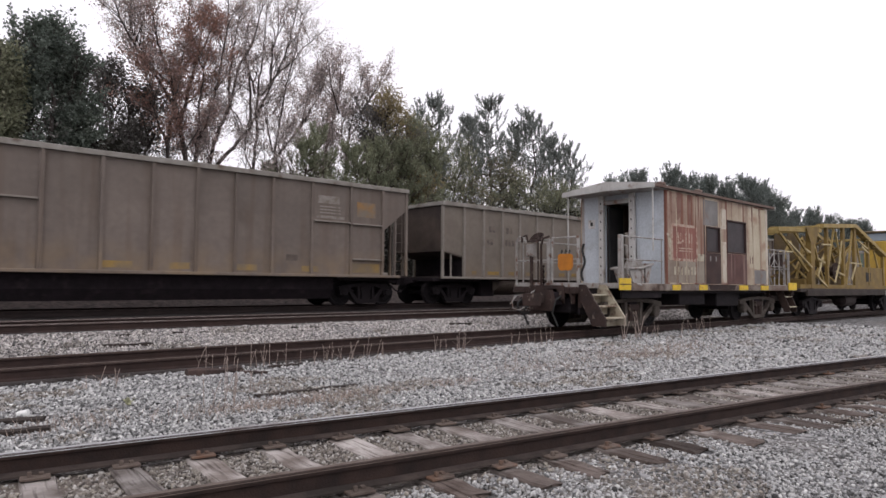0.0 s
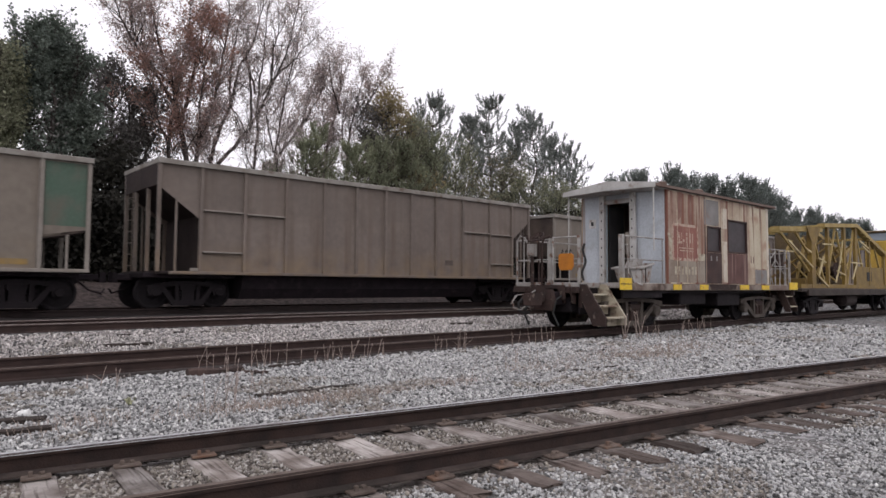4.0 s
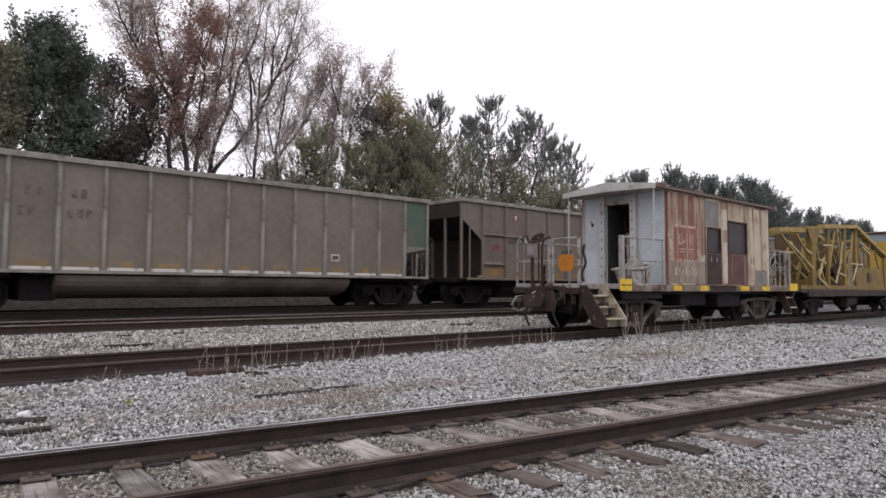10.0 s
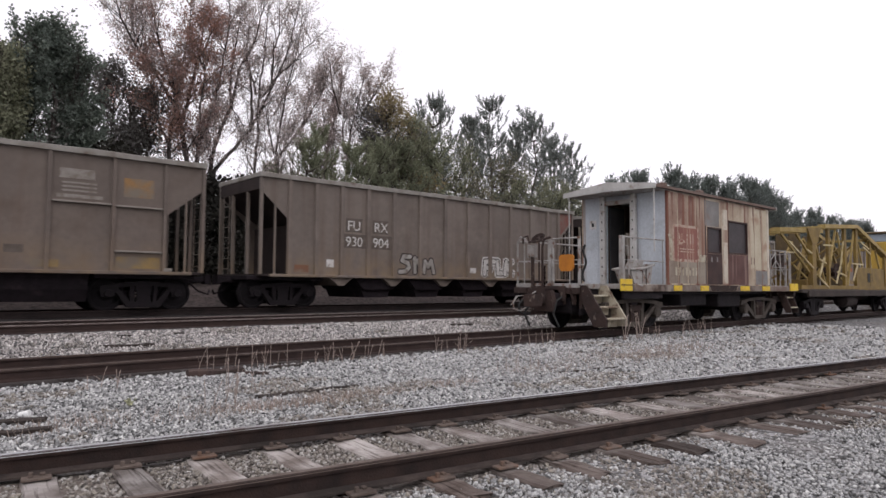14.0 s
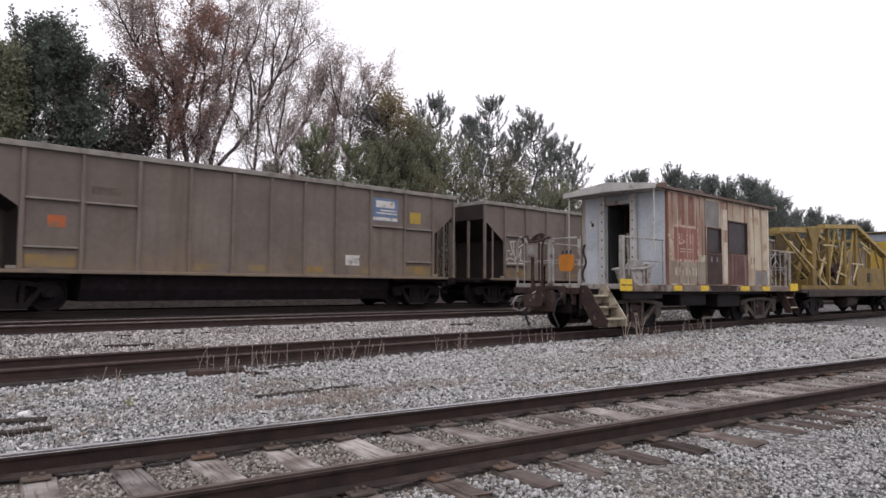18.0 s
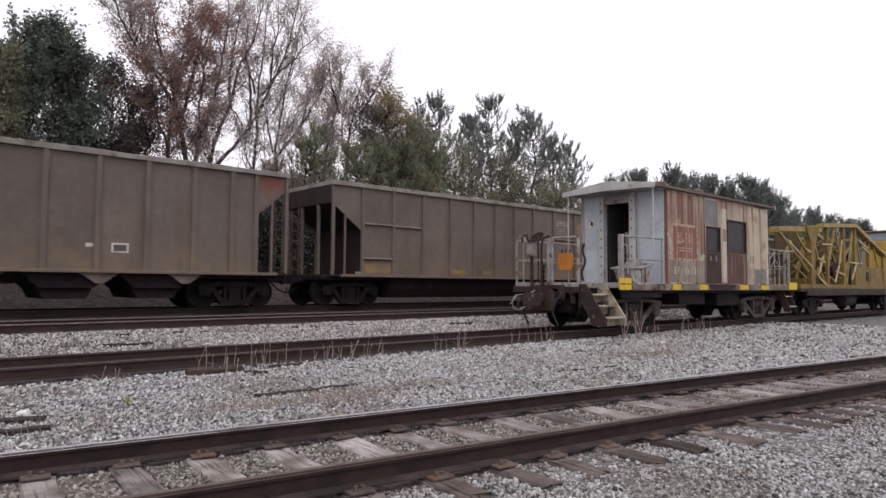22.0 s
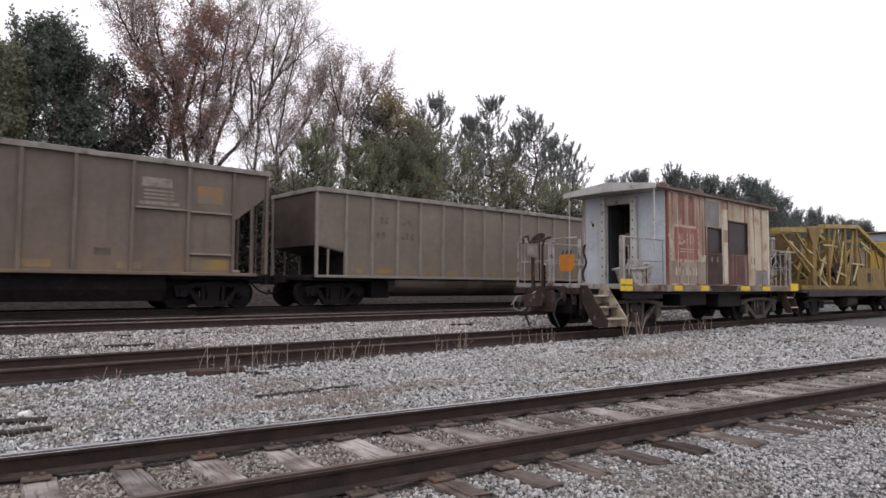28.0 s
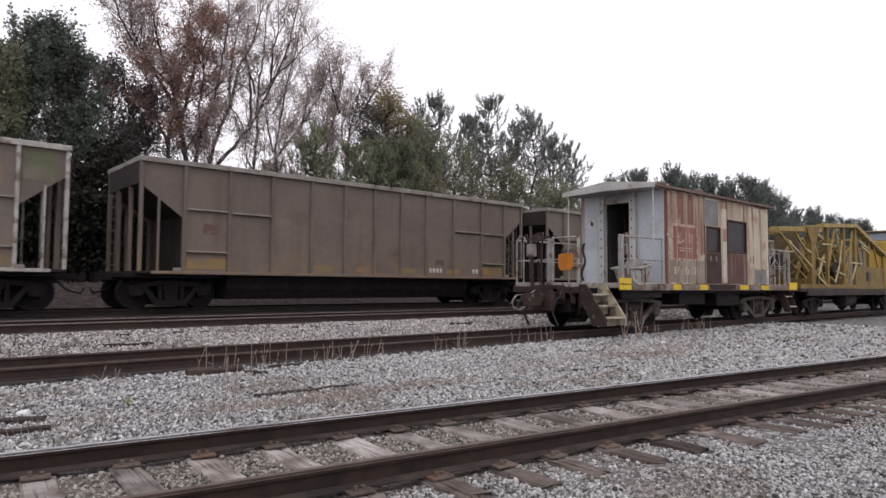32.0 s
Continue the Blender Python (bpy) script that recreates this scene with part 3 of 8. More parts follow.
def sideframe_mesh():
    """A cast truck side frame: arched top member, sloping tension members, columns, spring seat and the jaws over the axle ends."""
    g = Geo()
    for s in (-1, 1):
        g.prism([(s * 1.12, 0.52), (s * 1.10, 0.64), (s * 0.62, 0.74), (0, 0.80), (0, 0.69), (s * 0.60, 0.62), (s * 0.74, 0.54)], "y", -0.075, 0.075)
        g.prism([(s * 0.78, 0.60), (s * 0.66, 0.62), (s * 0.34, 0.24), (s * 0.36, 0.12), (s * 0.46, 0.14)], "y", -0.07, 0.07)
        g.prism([(s * 0.24, 0.18), (s * 0.33, 0.18), (s * 0.36, 0.72), (s * 0.26, 0.72)], "y", -0.072, 0.072)
        g.prism([(s * 0.70, 0.57), (s * 0.74, 0.38), (s * 0.80, 0.36), (s * 0.80, 0.50), (s * 0.98, 0.50), (s * 0.98, 0.36), (s * 1.06, 0.38), (s * 1.10, 0.56)], "y", -0.08, 0.08)
        g.lathe([(0.10, -0.12), (0.115, -0.09), (0.115, 0.06)], (s * 0.89, 0, 0.457), "y", 10)
    g.prism([(-0.46, 0.14), (-0.40, 0.08), (0.40, 0.08), (0.46, 0.14), (0.36, 0.23), (-0.36, 0.23)], "y", -0.09, 0.09)
    return g.mesh("sideframe", TRUCK)


def spring_mesh():
    side = [(0.20 if k % 2 else 0.165, 0.22 + k * 0.045) for k in range(8)]
    return Geo().prism(side + [(0.22, 0.54), (0.22, 0.66), (-0.22, 0.66), (-0.22, 0.54)] + [(-x, z) for x, z in reversed(side)], "y", -0.06, 0.06).mesh("spring_nest", GEAR)


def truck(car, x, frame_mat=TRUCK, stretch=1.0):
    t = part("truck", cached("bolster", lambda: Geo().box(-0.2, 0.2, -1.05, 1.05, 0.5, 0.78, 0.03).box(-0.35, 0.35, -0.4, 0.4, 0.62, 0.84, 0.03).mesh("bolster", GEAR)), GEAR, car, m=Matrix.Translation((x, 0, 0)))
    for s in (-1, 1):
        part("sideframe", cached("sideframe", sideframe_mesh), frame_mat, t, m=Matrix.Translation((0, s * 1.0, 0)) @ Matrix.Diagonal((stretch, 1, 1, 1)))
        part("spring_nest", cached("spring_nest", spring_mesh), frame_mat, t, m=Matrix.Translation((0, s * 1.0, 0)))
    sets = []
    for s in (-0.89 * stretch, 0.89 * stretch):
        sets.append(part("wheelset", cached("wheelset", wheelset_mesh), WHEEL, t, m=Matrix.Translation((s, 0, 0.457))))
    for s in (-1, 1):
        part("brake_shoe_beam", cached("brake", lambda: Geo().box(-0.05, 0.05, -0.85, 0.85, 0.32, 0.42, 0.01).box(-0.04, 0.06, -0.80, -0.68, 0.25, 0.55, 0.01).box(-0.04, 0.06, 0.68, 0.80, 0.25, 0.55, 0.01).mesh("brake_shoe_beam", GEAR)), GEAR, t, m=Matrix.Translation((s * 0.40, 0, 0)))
    return sets


def coupler_mesh():
    g = Geo().box(0, 0.75, -0.09, 0.09, 0.78, 0.95, 0.02).prism([(0.70, -0.15), (0.86, -0.17), (0.90, 0.02), (0.82, 0.16), (0.70, 0.15)], "z", 0.72, 1.0)
    g.box(-0.1, 0.12, -0.35, 0.35, 0.68, 1.05, 0.03)
    g.tube([(0.05, -0.5, 0.8), (0.35, -0.52, 0.52), (0.7, -0.4, 0.42), (0.82, -0.2, 0.55)], 0.028, 6)
    return g.mesh("coupler", GEAR)


def plate(x0, x1, z0, z1, d=0.006):
    """A thin painted patch on a car side, in the xz plane round its centre."""
    return cached(("plate", round(x1 - x0, 2), round(z1 - z0, 2), d), lambda: Geo().box(-(x1 - x0) / 2, (x1 - x0) / 2, -d, 0, -(z1 - z0) / 2, (z1 - z0) / 2).mesh("marking", CHALK))


def mark(car, name, material, x0, x1, z0, z1, label="", side=-1):
    part(name, plate(x0, x1, z0, z1), material, car, label, Matrix.Translation(((x0 + x1) / 2 - CL, side * PANEL, (z0 + z1) / 2)) @ pose(0, 0, 0, 0, 0, 0 if side < 0 else 180))


def flat_stroke(g, pts, w, depth=0.007):
    """A flat painted line along points in the xz plane."""
    for (ax, az), (bx, bz) in zip(pts, pts[1:]):
        d = Vector((bx - ax, bz - az))
        if d.length < 1e-4:
            continue
        d.normalize()
        nx, nz = -d.y * w / 2, d.x * w / 2
        ex, ez = d.x * w * 0.3, d.y * w * 0.3
        g.prism([(ax + nx - ex, az + nz - ez), (bx + nx + ex, bz + nz + ez), (bx - nx + ex, bz - nz + ez), (ax - nx - ex, az - nz - ez)], "y", -PANEL - depth, -PANEL)


def tag(car, x0, x1, z0, z1, lines, material, w):
    """A sprayed tag: thin lines through points given in the unit square."""
    g = Geo()
    for line in lines:
        flat_stroke(g, [(x0 + (x1 - x0) * u - CL, z0 + (z1 - z0) * v) for u, v in line], w)
    part("graffiti", g, material, car, "white sprayed graffiti tag")


WIDE_TAG = (((0.2, 0.95), (0.46, 0.97)), ((0.22, 0.92), (0.33, 0.45), (0.25, 0.38), (0.2, 0.46)), ((0.38, 0.93), (0.39, 0.5), (0.47, 0.22), (0.54, 0.22), (0.54, 0.62)), ((0.54, 0.84), (0.65, 0.72), (0.95, 0.92), (0.92, 0.5), (1.0, 0.08)),
            ((0.54, 0.62), (0.64, 0.3), (0.76, 0.66), (0.73, 0.18), (0.85, 0.14), (0.98, 0.08)), ((0.2, 0.55), (0.02, 0.55), (0.03, 0.12)), ((0.03, 0.12), (0.08, 0.22), (0.24, 0.24), (0.4, 0.18), (0.5, 0.1)), ((0.0, 0.03), (0.98, 0.04)), ((0.94, 0.5), (1.08, 0.46), (1.1, 0.32), (1.0, 0.25)))
SMALL_TAG = (((0.0, 0.78), (0.08, 0.98), (0.10, 0.72)), ((0.0, 0.84), (0.14, 0.84)), ((0.20, 0.95), (0.18, 0.75), (0.28, 0.74), (0.30, 0.98)), ((0.46, 1.0), (0.36, 0.98), (0.36, 0.86), (0.45, 0.82), (0.44, 0.70), (0.34, 0.70)),
             ((0.52, 0.98), (0.58, 0.86), (0.52, 0.70), (0.50, 0.84), (0.52, 0.98)), ((0.22, 0.58), (0.22, 0.20)), ((0.30, 0.56), (0.40, 0.54), (0.38, 0.38), (0.30, 0.36), (0.30, 0.22), (0.42, 0.22)), ((0.48, 0.50), (0.60, 0.52), (0.52, 0.12)),
             ((0.66, 0.54), (0.78, 0.50), (0.76, 0.30), (0.64, 0.34), (0.66, 0.54)), ((0.76, 0.30), (0.82, 0.12), (1.0, 0.04)), ((0.14, 0.64), (0.60, 0.62), (0.80, 0.58)))


def fat_letters(car, x0, x1, z0, z1, lines, w, halo):
    """Fat white sprayed letters with a dark outline and, if halo is set, a white rim round it."""
    layers = [("outline", SOOT, w + 0.075, 0.008), ("fill", CHALK if halo else GREYFILL, w, 0.011)]
    if halo:
        layers.insert(0, ("rim", CHALK, w + 0.08 + halo, 0.005))
    top = None
    for name, material, width, depth in layers:
        g = Geo()
        for line in lines:
            pts = [(x0 + (x1 - x0) * u - CL, max(z0 + (z1 - z0) * v, CS + 0.03 + width / 2)) for u, v in line]
            flat_stroke(g, pts, width, depth)
            for px, pz in pts:
                g.prism([(px + width / 2 * math.cos(k * 0.524), pz + width / 2 * math.sin(k * 0.524)) for k in range(12)], "y", -PANEL - depth - 0.0004, -PANEL)
        ob = part("graffiti" if top is None else name, g, material, top or car, "fat white graffiti letters with dark outlines" if top is None else "")
        top = top or ob


def low_edge(kind):
    """Lower edge of the side sheet from end to end, with a step at each end opening."""
    if kind == "tub":
        return [(-CL, 2.06), (-CL + 1.1, 1.86), (-CL + 1.1, CS), (CL - 1.1, CS), (CL - 1.1, 1.86), (CL, 2.06)]
    if kind == "bays":
        return [(-CL, 3.62), (-CL + 1.0, 2.72), (-CL + 1.0, CS), (CL - 1.05, CS), (CL - 1.05, 2.72), (CL, 3.62)]
    if kind == "slope":
        return [(-CL, 3.40), (-CL + 1.18, 2.52), (-CL + 1.18, CS), (CL - 1.12, CS), (CL - 1.12, 2.52), (CL, 3.40)]
    return [(-CL, CS), (CL, CS)]


def side_mesh(kind, ct):
    return Geo().prism(low_edge(kind) + [(CL, ct), (-CL, ct)], "y", -0.012, 0.012).mesh("side_sheet")


def panel_meshes(kind, ct):
    """The near side in its welded panels, one between each two ribs."""
    lo = low_edge(kind)
    cuts = sorted({round(x, 3) for x, _ in lo} | {round(x - CL, 3) for x in RIBS[kind]})
    cuts = [c for i, c in enumerate(cuts) if i == 0 or c - cuts[i - 1] > 0.02]
    out = []
    for a, b in zip(cuts, cuts[1:]):
        m = (a + b) / 2
        (x0, z0), (x1, z1) = next((p, q) for p, q in zip(lo, lo[1:]) if p[0] < m < q[0])
        at = lambda x: z0 + (z1 - z0) * (x - x0) / (x1 - x0)
        out.append(Geo().prism([(a, at(a)), (b, at(b)), (b, ct), (a, ct)], "y", -0.012, 0.012).mesh("side_panel", TAUPE))
    return out


RIBS = {"slope": [1.2, 2.5, 3.85, 5.2, 6.45, 7.65, 8.8, 9.97, 11.33, 12.8, 14.1],
        "tub": [1.15, 2.2, 3.28, 4.33, 5.42, 6.5, 7.58, 8.68, 9.75, 10.85, 11.9, 12.98, 14.1],
        "bays": [1.0, 1.95, 2.9, 3.95, 5.05, 6.25, 7.45, 8.65, 9.85, 11.05, 12.3, 13.4, 14.15],
        "flat": [1.35, 2.54, 3.48, 4.52, 5.52, 6.54, 7.58, 8.6, 9.62, 10.64, 11.65, 12.7, 13.85]}
NICE = {"slope": ("coal_hopper", "hopper car"), "bays": ("bay_hopper", "hopper car"), "tub": ("tub_gondola", "gondola car"), "flat": ("ribbed_gondola", "gondola car")}


def top_of(kind, body):
    """Gondolas are a little lower than the hoppers."""
    return CT if kind in ("slope", "bays") else (3.85 if body is GREY else 3.96)


def chord_mesh(seed):
    """The top chord: a hollow-looking bar knocked a little out of line by loading."""
    rng = random.Random(seed)
    n, rows = 26, []
    for i in range(n + 1):
        x, dy, dz = -CL - 0.02 + (2 * CL + 0.04) * i / n, rng.gauss(0, 0.008), rng.gauss(0, 0.007)
        rows += [(x, -0.085 + dy, -0.11), (x, -0.085 + dy, 0.015 + dz), (x, -0.070 + dy, 0.03 + dz), (x, 0.070 + dy, 0.03 + dz), (x, 0.085 + dy, 0.015 + dz), (x, 0.085 + dy, -0.11)]
    fs = [(i * 6 + k, i * 6 + (k + 1) % 6, (i + 1) * 6 + (k + 1) % 6, (i + 1) * 6 + k) for i in range(n) for k in range(6)]
    return Geo().add(rows, fs + [tuple(range(6))[::-1], tuple(range(n * 6, n * 6 + 6))]).mesh("top_chord", CHORD)


def coal_car(kind, body, label, rib_mat=None, chord_mat=CHORD):
    """One coal car with its centre at the origin and the rail heads at z = 0; returns the car and its wheelsets."""
    car = thing(NICE[kind][0], label, NICE[kind][1], group="coal train cars")
    rib_mat = rib_mat or (PALE if body is GREY and kind == "tub" else GRIME_SHADE_RIB if body is DRAB else body)
    ct = top_of(kind, body)
    side = cached(("side", kind, ct), lambda: side_mesh(kind, ct))
    if not side.materials:
        side.materials.append(TAUPE)
    low = CS - 0.25 if kind == "flat" else CS
    ribw = {"flat": 0.07, "bays": 0.085}.get(kind, 0.06)

    def rib_make():
        g = Geo().prism([(-ribw, PANEL), (ribw, PANEL), (ribw * 0.72, CW), (-ribw * 0.72, CW)], "z", low, ct - 0.09)
        return g.mesh("rib", TAUPE)
    rib = cached(("rib", kind, ct), rib_make)
    chord = cached(("chord", body.name), lambda: chord_mesh(len(body.name)))
    sill = cached(("sill", kind), lambda: Geo().box(-CL + (0.0 if kind in ("flat", "tub") else 0.35), CL - (0.0 if kind in ("flat", "tub") else 0.35), -0.06, 0.06, -0.07, 0.02, 0.012).mesh("side_sill", TAUPE))
    for s in (-1, 1):
        flip = pose(0, 0, 0)
        if s < 0:
            for me in cached(("panels", kind, ct), lambda: panel_meshes(kind, ct)):
                part("side_panel", me, body, car, m=Matrix.Translation((0, s * PANEL - s * 0.013, 0)))
        else:
            part("side_sheet", side, body, car, m=Matrix.Translation((0, s * PANEL - s * 0.013, 0)))
        for lx in RIBS[kind]:
            wide = rib_mat is WHITE_RIB and lx in (1.2, 3.85, 6.45, 11.33)
            part("rib", rib, GREY_RIB if wide else rib_mat, car, m=Matrix.Translation((lx - CL, 0, 0)) @ pose(0, 0, 0, 0, 0, 0 if s > 0 else 180) @ Matrix.Diagonal((1.5 if wide else 0.85 if rib_mat is WHITE_RIB else 1, 1, 1, 1)))
        part("top_chord", chord, chord_mat, car, m=Matrix.Translation((0, s * (CW - 0.06), ct)))
        part("side_sill", sill, GRIME_SHADE_RIB if body is DRAB else rib_mat, car, m=Matrix.Translation((0, s * (CW - 0.05), CS)))
    endc = cached("end_chord", lambda: Geo().box(-0.07, 0.07, -CW + 0.12, CW - 0.12, -0.11, 0.03, 0.012).mesh("end_chord", CHORD))
    for s in (-1, 1):
        part("end_chord", endc, chord_mat, car, m=Matrix.Translation((s * (CL - 0.05), 0, ct)))
        part("coupler", cached("coupler", coupler_mesh), GEAR, car, m=Matrix.Translation((s * (CL - 0.12), 0, 0)) @ pose(0, 0, 0, 0, 0, 0 if s > 0 else 180))
    if kind in ("slope", "bays"):
        ez, run = (3.40, 1.18) if kind == "slope" else (3.62, 1.0)
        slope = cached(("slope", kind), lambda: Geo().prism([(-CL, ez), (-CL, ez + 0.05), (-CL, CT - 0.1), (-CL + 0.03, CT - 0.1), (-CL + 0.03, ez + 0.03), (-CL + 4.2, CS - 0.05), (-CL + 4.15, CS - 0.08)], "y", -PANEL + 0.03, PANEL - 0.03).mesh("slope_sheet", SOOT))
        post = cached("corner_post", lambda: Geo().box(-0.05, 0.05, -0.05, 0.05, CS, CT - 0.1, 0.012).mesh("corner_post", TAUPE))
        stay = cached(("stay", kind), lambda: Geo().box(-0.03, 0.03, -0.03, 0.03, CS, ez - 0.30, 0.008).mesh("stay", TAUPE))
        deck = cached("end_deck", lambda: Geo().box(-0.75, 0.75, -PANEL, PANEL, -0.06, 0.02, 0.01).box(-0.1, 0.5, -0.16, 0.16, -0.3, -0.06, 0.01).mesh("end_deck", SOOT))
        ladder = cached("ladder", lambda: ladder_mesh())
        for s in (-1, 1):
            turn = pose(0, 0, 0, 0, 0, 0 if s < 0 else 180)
            # the slope sheet's black holds soot and the shade inside the end
            part("slope_sheet", slope, SOOT, car, "sloping end sheet, soot and shade in its colour", turn)
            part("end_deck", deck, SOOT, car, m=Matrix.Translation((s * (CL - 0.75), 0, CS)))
            # added dark sheet that makes the open car end look shaded
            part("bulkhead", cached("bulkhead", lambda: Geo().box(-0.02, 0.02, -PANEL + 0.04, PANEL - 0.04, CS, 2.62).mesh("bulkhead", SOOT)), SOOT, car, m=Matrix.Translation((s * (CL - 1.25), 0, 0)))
            for w in (-1, 1):
                part("corner_post", post, rib_mat, car, m=Matrix.Translation((s * (CL - 0.05), w * (CW - 0.07), 0)))
                part("stay", stay, rib_mat, car, m=Matrix.Translation((s * (CL - 0.52), w * (CW - 0.09), 0)))
                part("end_stay", post, body, car, m=Matrix.Translation((s * (CL - 0.06), w * 0.55, 0)))
            part("ladder", ladder, body, car, m=turn)
        part("centre_sill", cached("csill", lambda: Geo().box(-CL + 0.3, CL - 0.3, -0.18, 0.18, 0.72, 1.02, 0.02).mesh("centre_sill", SOOT)), SOOT, car)
        if kind == "slope":
            for lx in (1.02, 14.2):
                part("jack_pad", cached("jack_pad", lambda: Geo().box(-0.11, 0.11, -0.03, 0.03, -0.04, 0.05, 0.01).mesh("jack_pad", PALE)), PALE, car, "pale jacking pad", Matrix.Translation((lx - CL, -CW + 0.02, CS + 0.06)))
            part("discharge_trough", cached("trough", lambda: Geo().prism([(-1.25, 1.05), (1.25, 1.05), (1.15, 0.56), (0.95, 0.25), (-0.95, 0.25), (-1.15, 0.56)], "x", -5.0, 4.75).mesh("discharge_trough", GEAR)), GEAR, car, "underslung discharge trough, soot and shade in its black")
            for a, b, z in ((1.26, 2.44, 2.78), (2.56, 3.79, 2.76), (1.26, 2.44, 1.60), (11.4, 12.74, 2.76), (12.86, 14.04, 2.74), (12.86, 14.04, 1.56)):
                part("ledge", cached(("ledge", round(b - a, 2)), lambda: Geo().box(-(b - a) / 2, (b - a) / 2, -0.10, 0, -0.025, 0.025, 0.008).mesh("ledge", PALE)), PALE, car, m=Matrix.Translation(((a + b) / 2 - CL, -PANEL, z)))
        else:
            bay = cached("bay", bay_mesh)
            for lx in (4.55, 6.85, 9.25, 11.45):
                part("discharge_bay", bay, GEAR, car, "hopper bay gate, soot and shade in its black", Matrix.Translation((lx - CL, 0, 0)))
                part("funnel", cached("funnel", lambda: Geo().prism([(-1.05, CS), (1.05, CS), (0.62, 0.58), (-0.62, 0.58)], "y", -1.3, 1.3).mesh("funnel", TUB)), GEAR, car, m=Matrix.Translation((lx - CL, 0, 0)))
            for lx in (2.95, 5.1, 7.46, 9.96, 12.14):
                part("ridge", cached("ridge", lambda: Geo().prism([(-0.55, CS), (0.55, CS), (0.10, 0.70), (-0.10, 0.70)], "y", -1.44, 1.44).mesh("ridge", TUB)), TUB, car, "pale hip between the bays", Matrix.Translation((lx - CL, 0, 0)))
    else:
        endw = Geo()
        if kind == "tub":
            endw.box(-0.02, 0.02, -PANEL, PANEL, 2.0, ct - 0.08)
            endw.prism([(-0.02, 2.0), (0.02, 2.0), (1.1, 1.80), (1.1, 1.76)], "y", -PANEL, PANEL)
        else:
            endw.box(-0.02, 0.02, -PANEL, PANEL, CS, ct - 0.08)
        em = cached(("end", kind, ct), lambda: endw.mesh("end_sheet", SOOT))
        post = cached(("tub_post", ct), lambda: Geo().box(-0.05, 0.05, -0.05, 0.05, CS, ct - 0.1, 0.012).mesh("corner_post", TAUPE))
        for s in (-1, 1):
            part("end_sheet", em, SOOT_SHADE_END if kind == "tub" else body, car, m=Matrix.Translation((s * (CL - 0.06), 0, 0)) @ pose(0, 0, 0, 0, 0, 0 if s < 0 else 180))
            for w in (-1, 1):
                part("corner_post", post, rib_mat, car, m=Matrix.Translation((s * (CL - 0.05), w * (CW - 0.06), 0)))
            if kind == "flat":
                for i in range(5):
                    part("end_rib", cached("end_rib", lambda: Geo().prism([(0.0, 0.0), (0.0, 0.34), (-0.12, 0.24), (-0.12, 0.10)], "y", -PANEL + 0.05, PANEL - 0.05).mesh("end_rib", BROWN)), body, car,
                         m=Matrix.Translation((s * (CL - 0.04), 0, CS + 0.25 + i * 0.55)) @ pose(0, 0, 0, 0, 0, 0 if s < 0 else 180))
            if kind == "tub":
                for w in (-1, 1):
                    part("stay", cached("tub_stay", lambda: Geo().box(-0.03, 0.03, -0.03, 0.03, CS, 1.9, 0.008).mesh("stay", TAUPE)), rib_mat, car, m=Matrix.Translation((s * (CL - 0.5), w * (CW - 0.10), 0)))
                # added black sheet for the shade under the tub's end
                part("bulkhead", cached("tub_shade_bulkhead", lambda: Geo().box(-0.02, 0.02, -PANEL + 0.04, PANEL - 0.04, CS, 1.84).mesh("bulkhead", GEAR)), GEAR, car, m=Matrix.Translation((s * (CL - 1.16), 0, 0)))
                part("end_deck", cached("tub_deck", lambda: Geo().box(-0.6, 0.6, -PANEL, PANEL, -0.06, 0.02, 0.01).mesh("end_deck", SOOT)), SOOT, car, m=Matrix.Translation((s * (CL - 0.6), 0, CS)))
        part("centre_sill", cached("csill2", lambda: Geo().box(-CL + 0.3, CL - 0.3, -0.2, 0.2, 0.66, 1.02, 0.02).mesh("centre_sill", SOOT)), SOOT, car)
        part("floor", cached("gfloor", lambda: Geo().box(-CL + 1.1, CL - 1.1, -PANEL + 0.04, PANEL - 0.04, CS - 0.02, CS + 0.04).mesh("floor", SOOT)), SOOT, car)
        if kind == "tub":
            arc = [(1.40 * math.cos(a), 0.92 - 0.61 * math.sin(a)) for a in [math.pi * k / 14 for k in range(15)]]
            # solid black strip drawn where the gap over the belly lies in shade
            part("belly_band", cached("gapshade", lambda: Geo().box(-4.9, 4.4, -1.30, 1.30, 0.90, CS - 0.02).box(-5.0, -4.2, -0.95, 0.95, 0.28, 0.90, 0.03).mesh("belly_band", GEAR)), GEAR, car, "black strip for the shaded gap above the belly")
            part("tub_belly", cached("belly", lambda: Geo().prism(arc, "x", -4.3, 4.3).mesh("tub_belly", TUB)), TUB, car, "rounded tub belly below the sill")
        else:
            part("brake_cylinder", cached("brakecyl", lambda: Geo().lathe([(0.16, -0.35), (0.18, -0.2), (0.18, 0.2), (0.1, 0.35)], (-0.6, -0.7, 0.8), "x", 12).mesh("brake_cylinder", GEAR)), GEAR, car)
            part("brake_valve", cached("brakevalve", lambda: Geo().box(0.6, 1.2, -0.9, -0.5, 0.6, 0.95, 0.02).mesh("brake_valve", GEAR)), GEAR, car)
    # dark blocks added to fill the shaded space above the trucks
    for x in (-6.55, 6.15):
        part("body_bolster", cached("body_bolster", lambda: Geo().box(-1.3, 1.3, -1.28, 1.28, 0.86, 1.0, 0.02).mesh("body_bolster", GEAR)), GEAR, car, m=Matrix.Translation((x, 0, 0)))
    return car, truck(car, -6.55) + truck(car, 6.15)


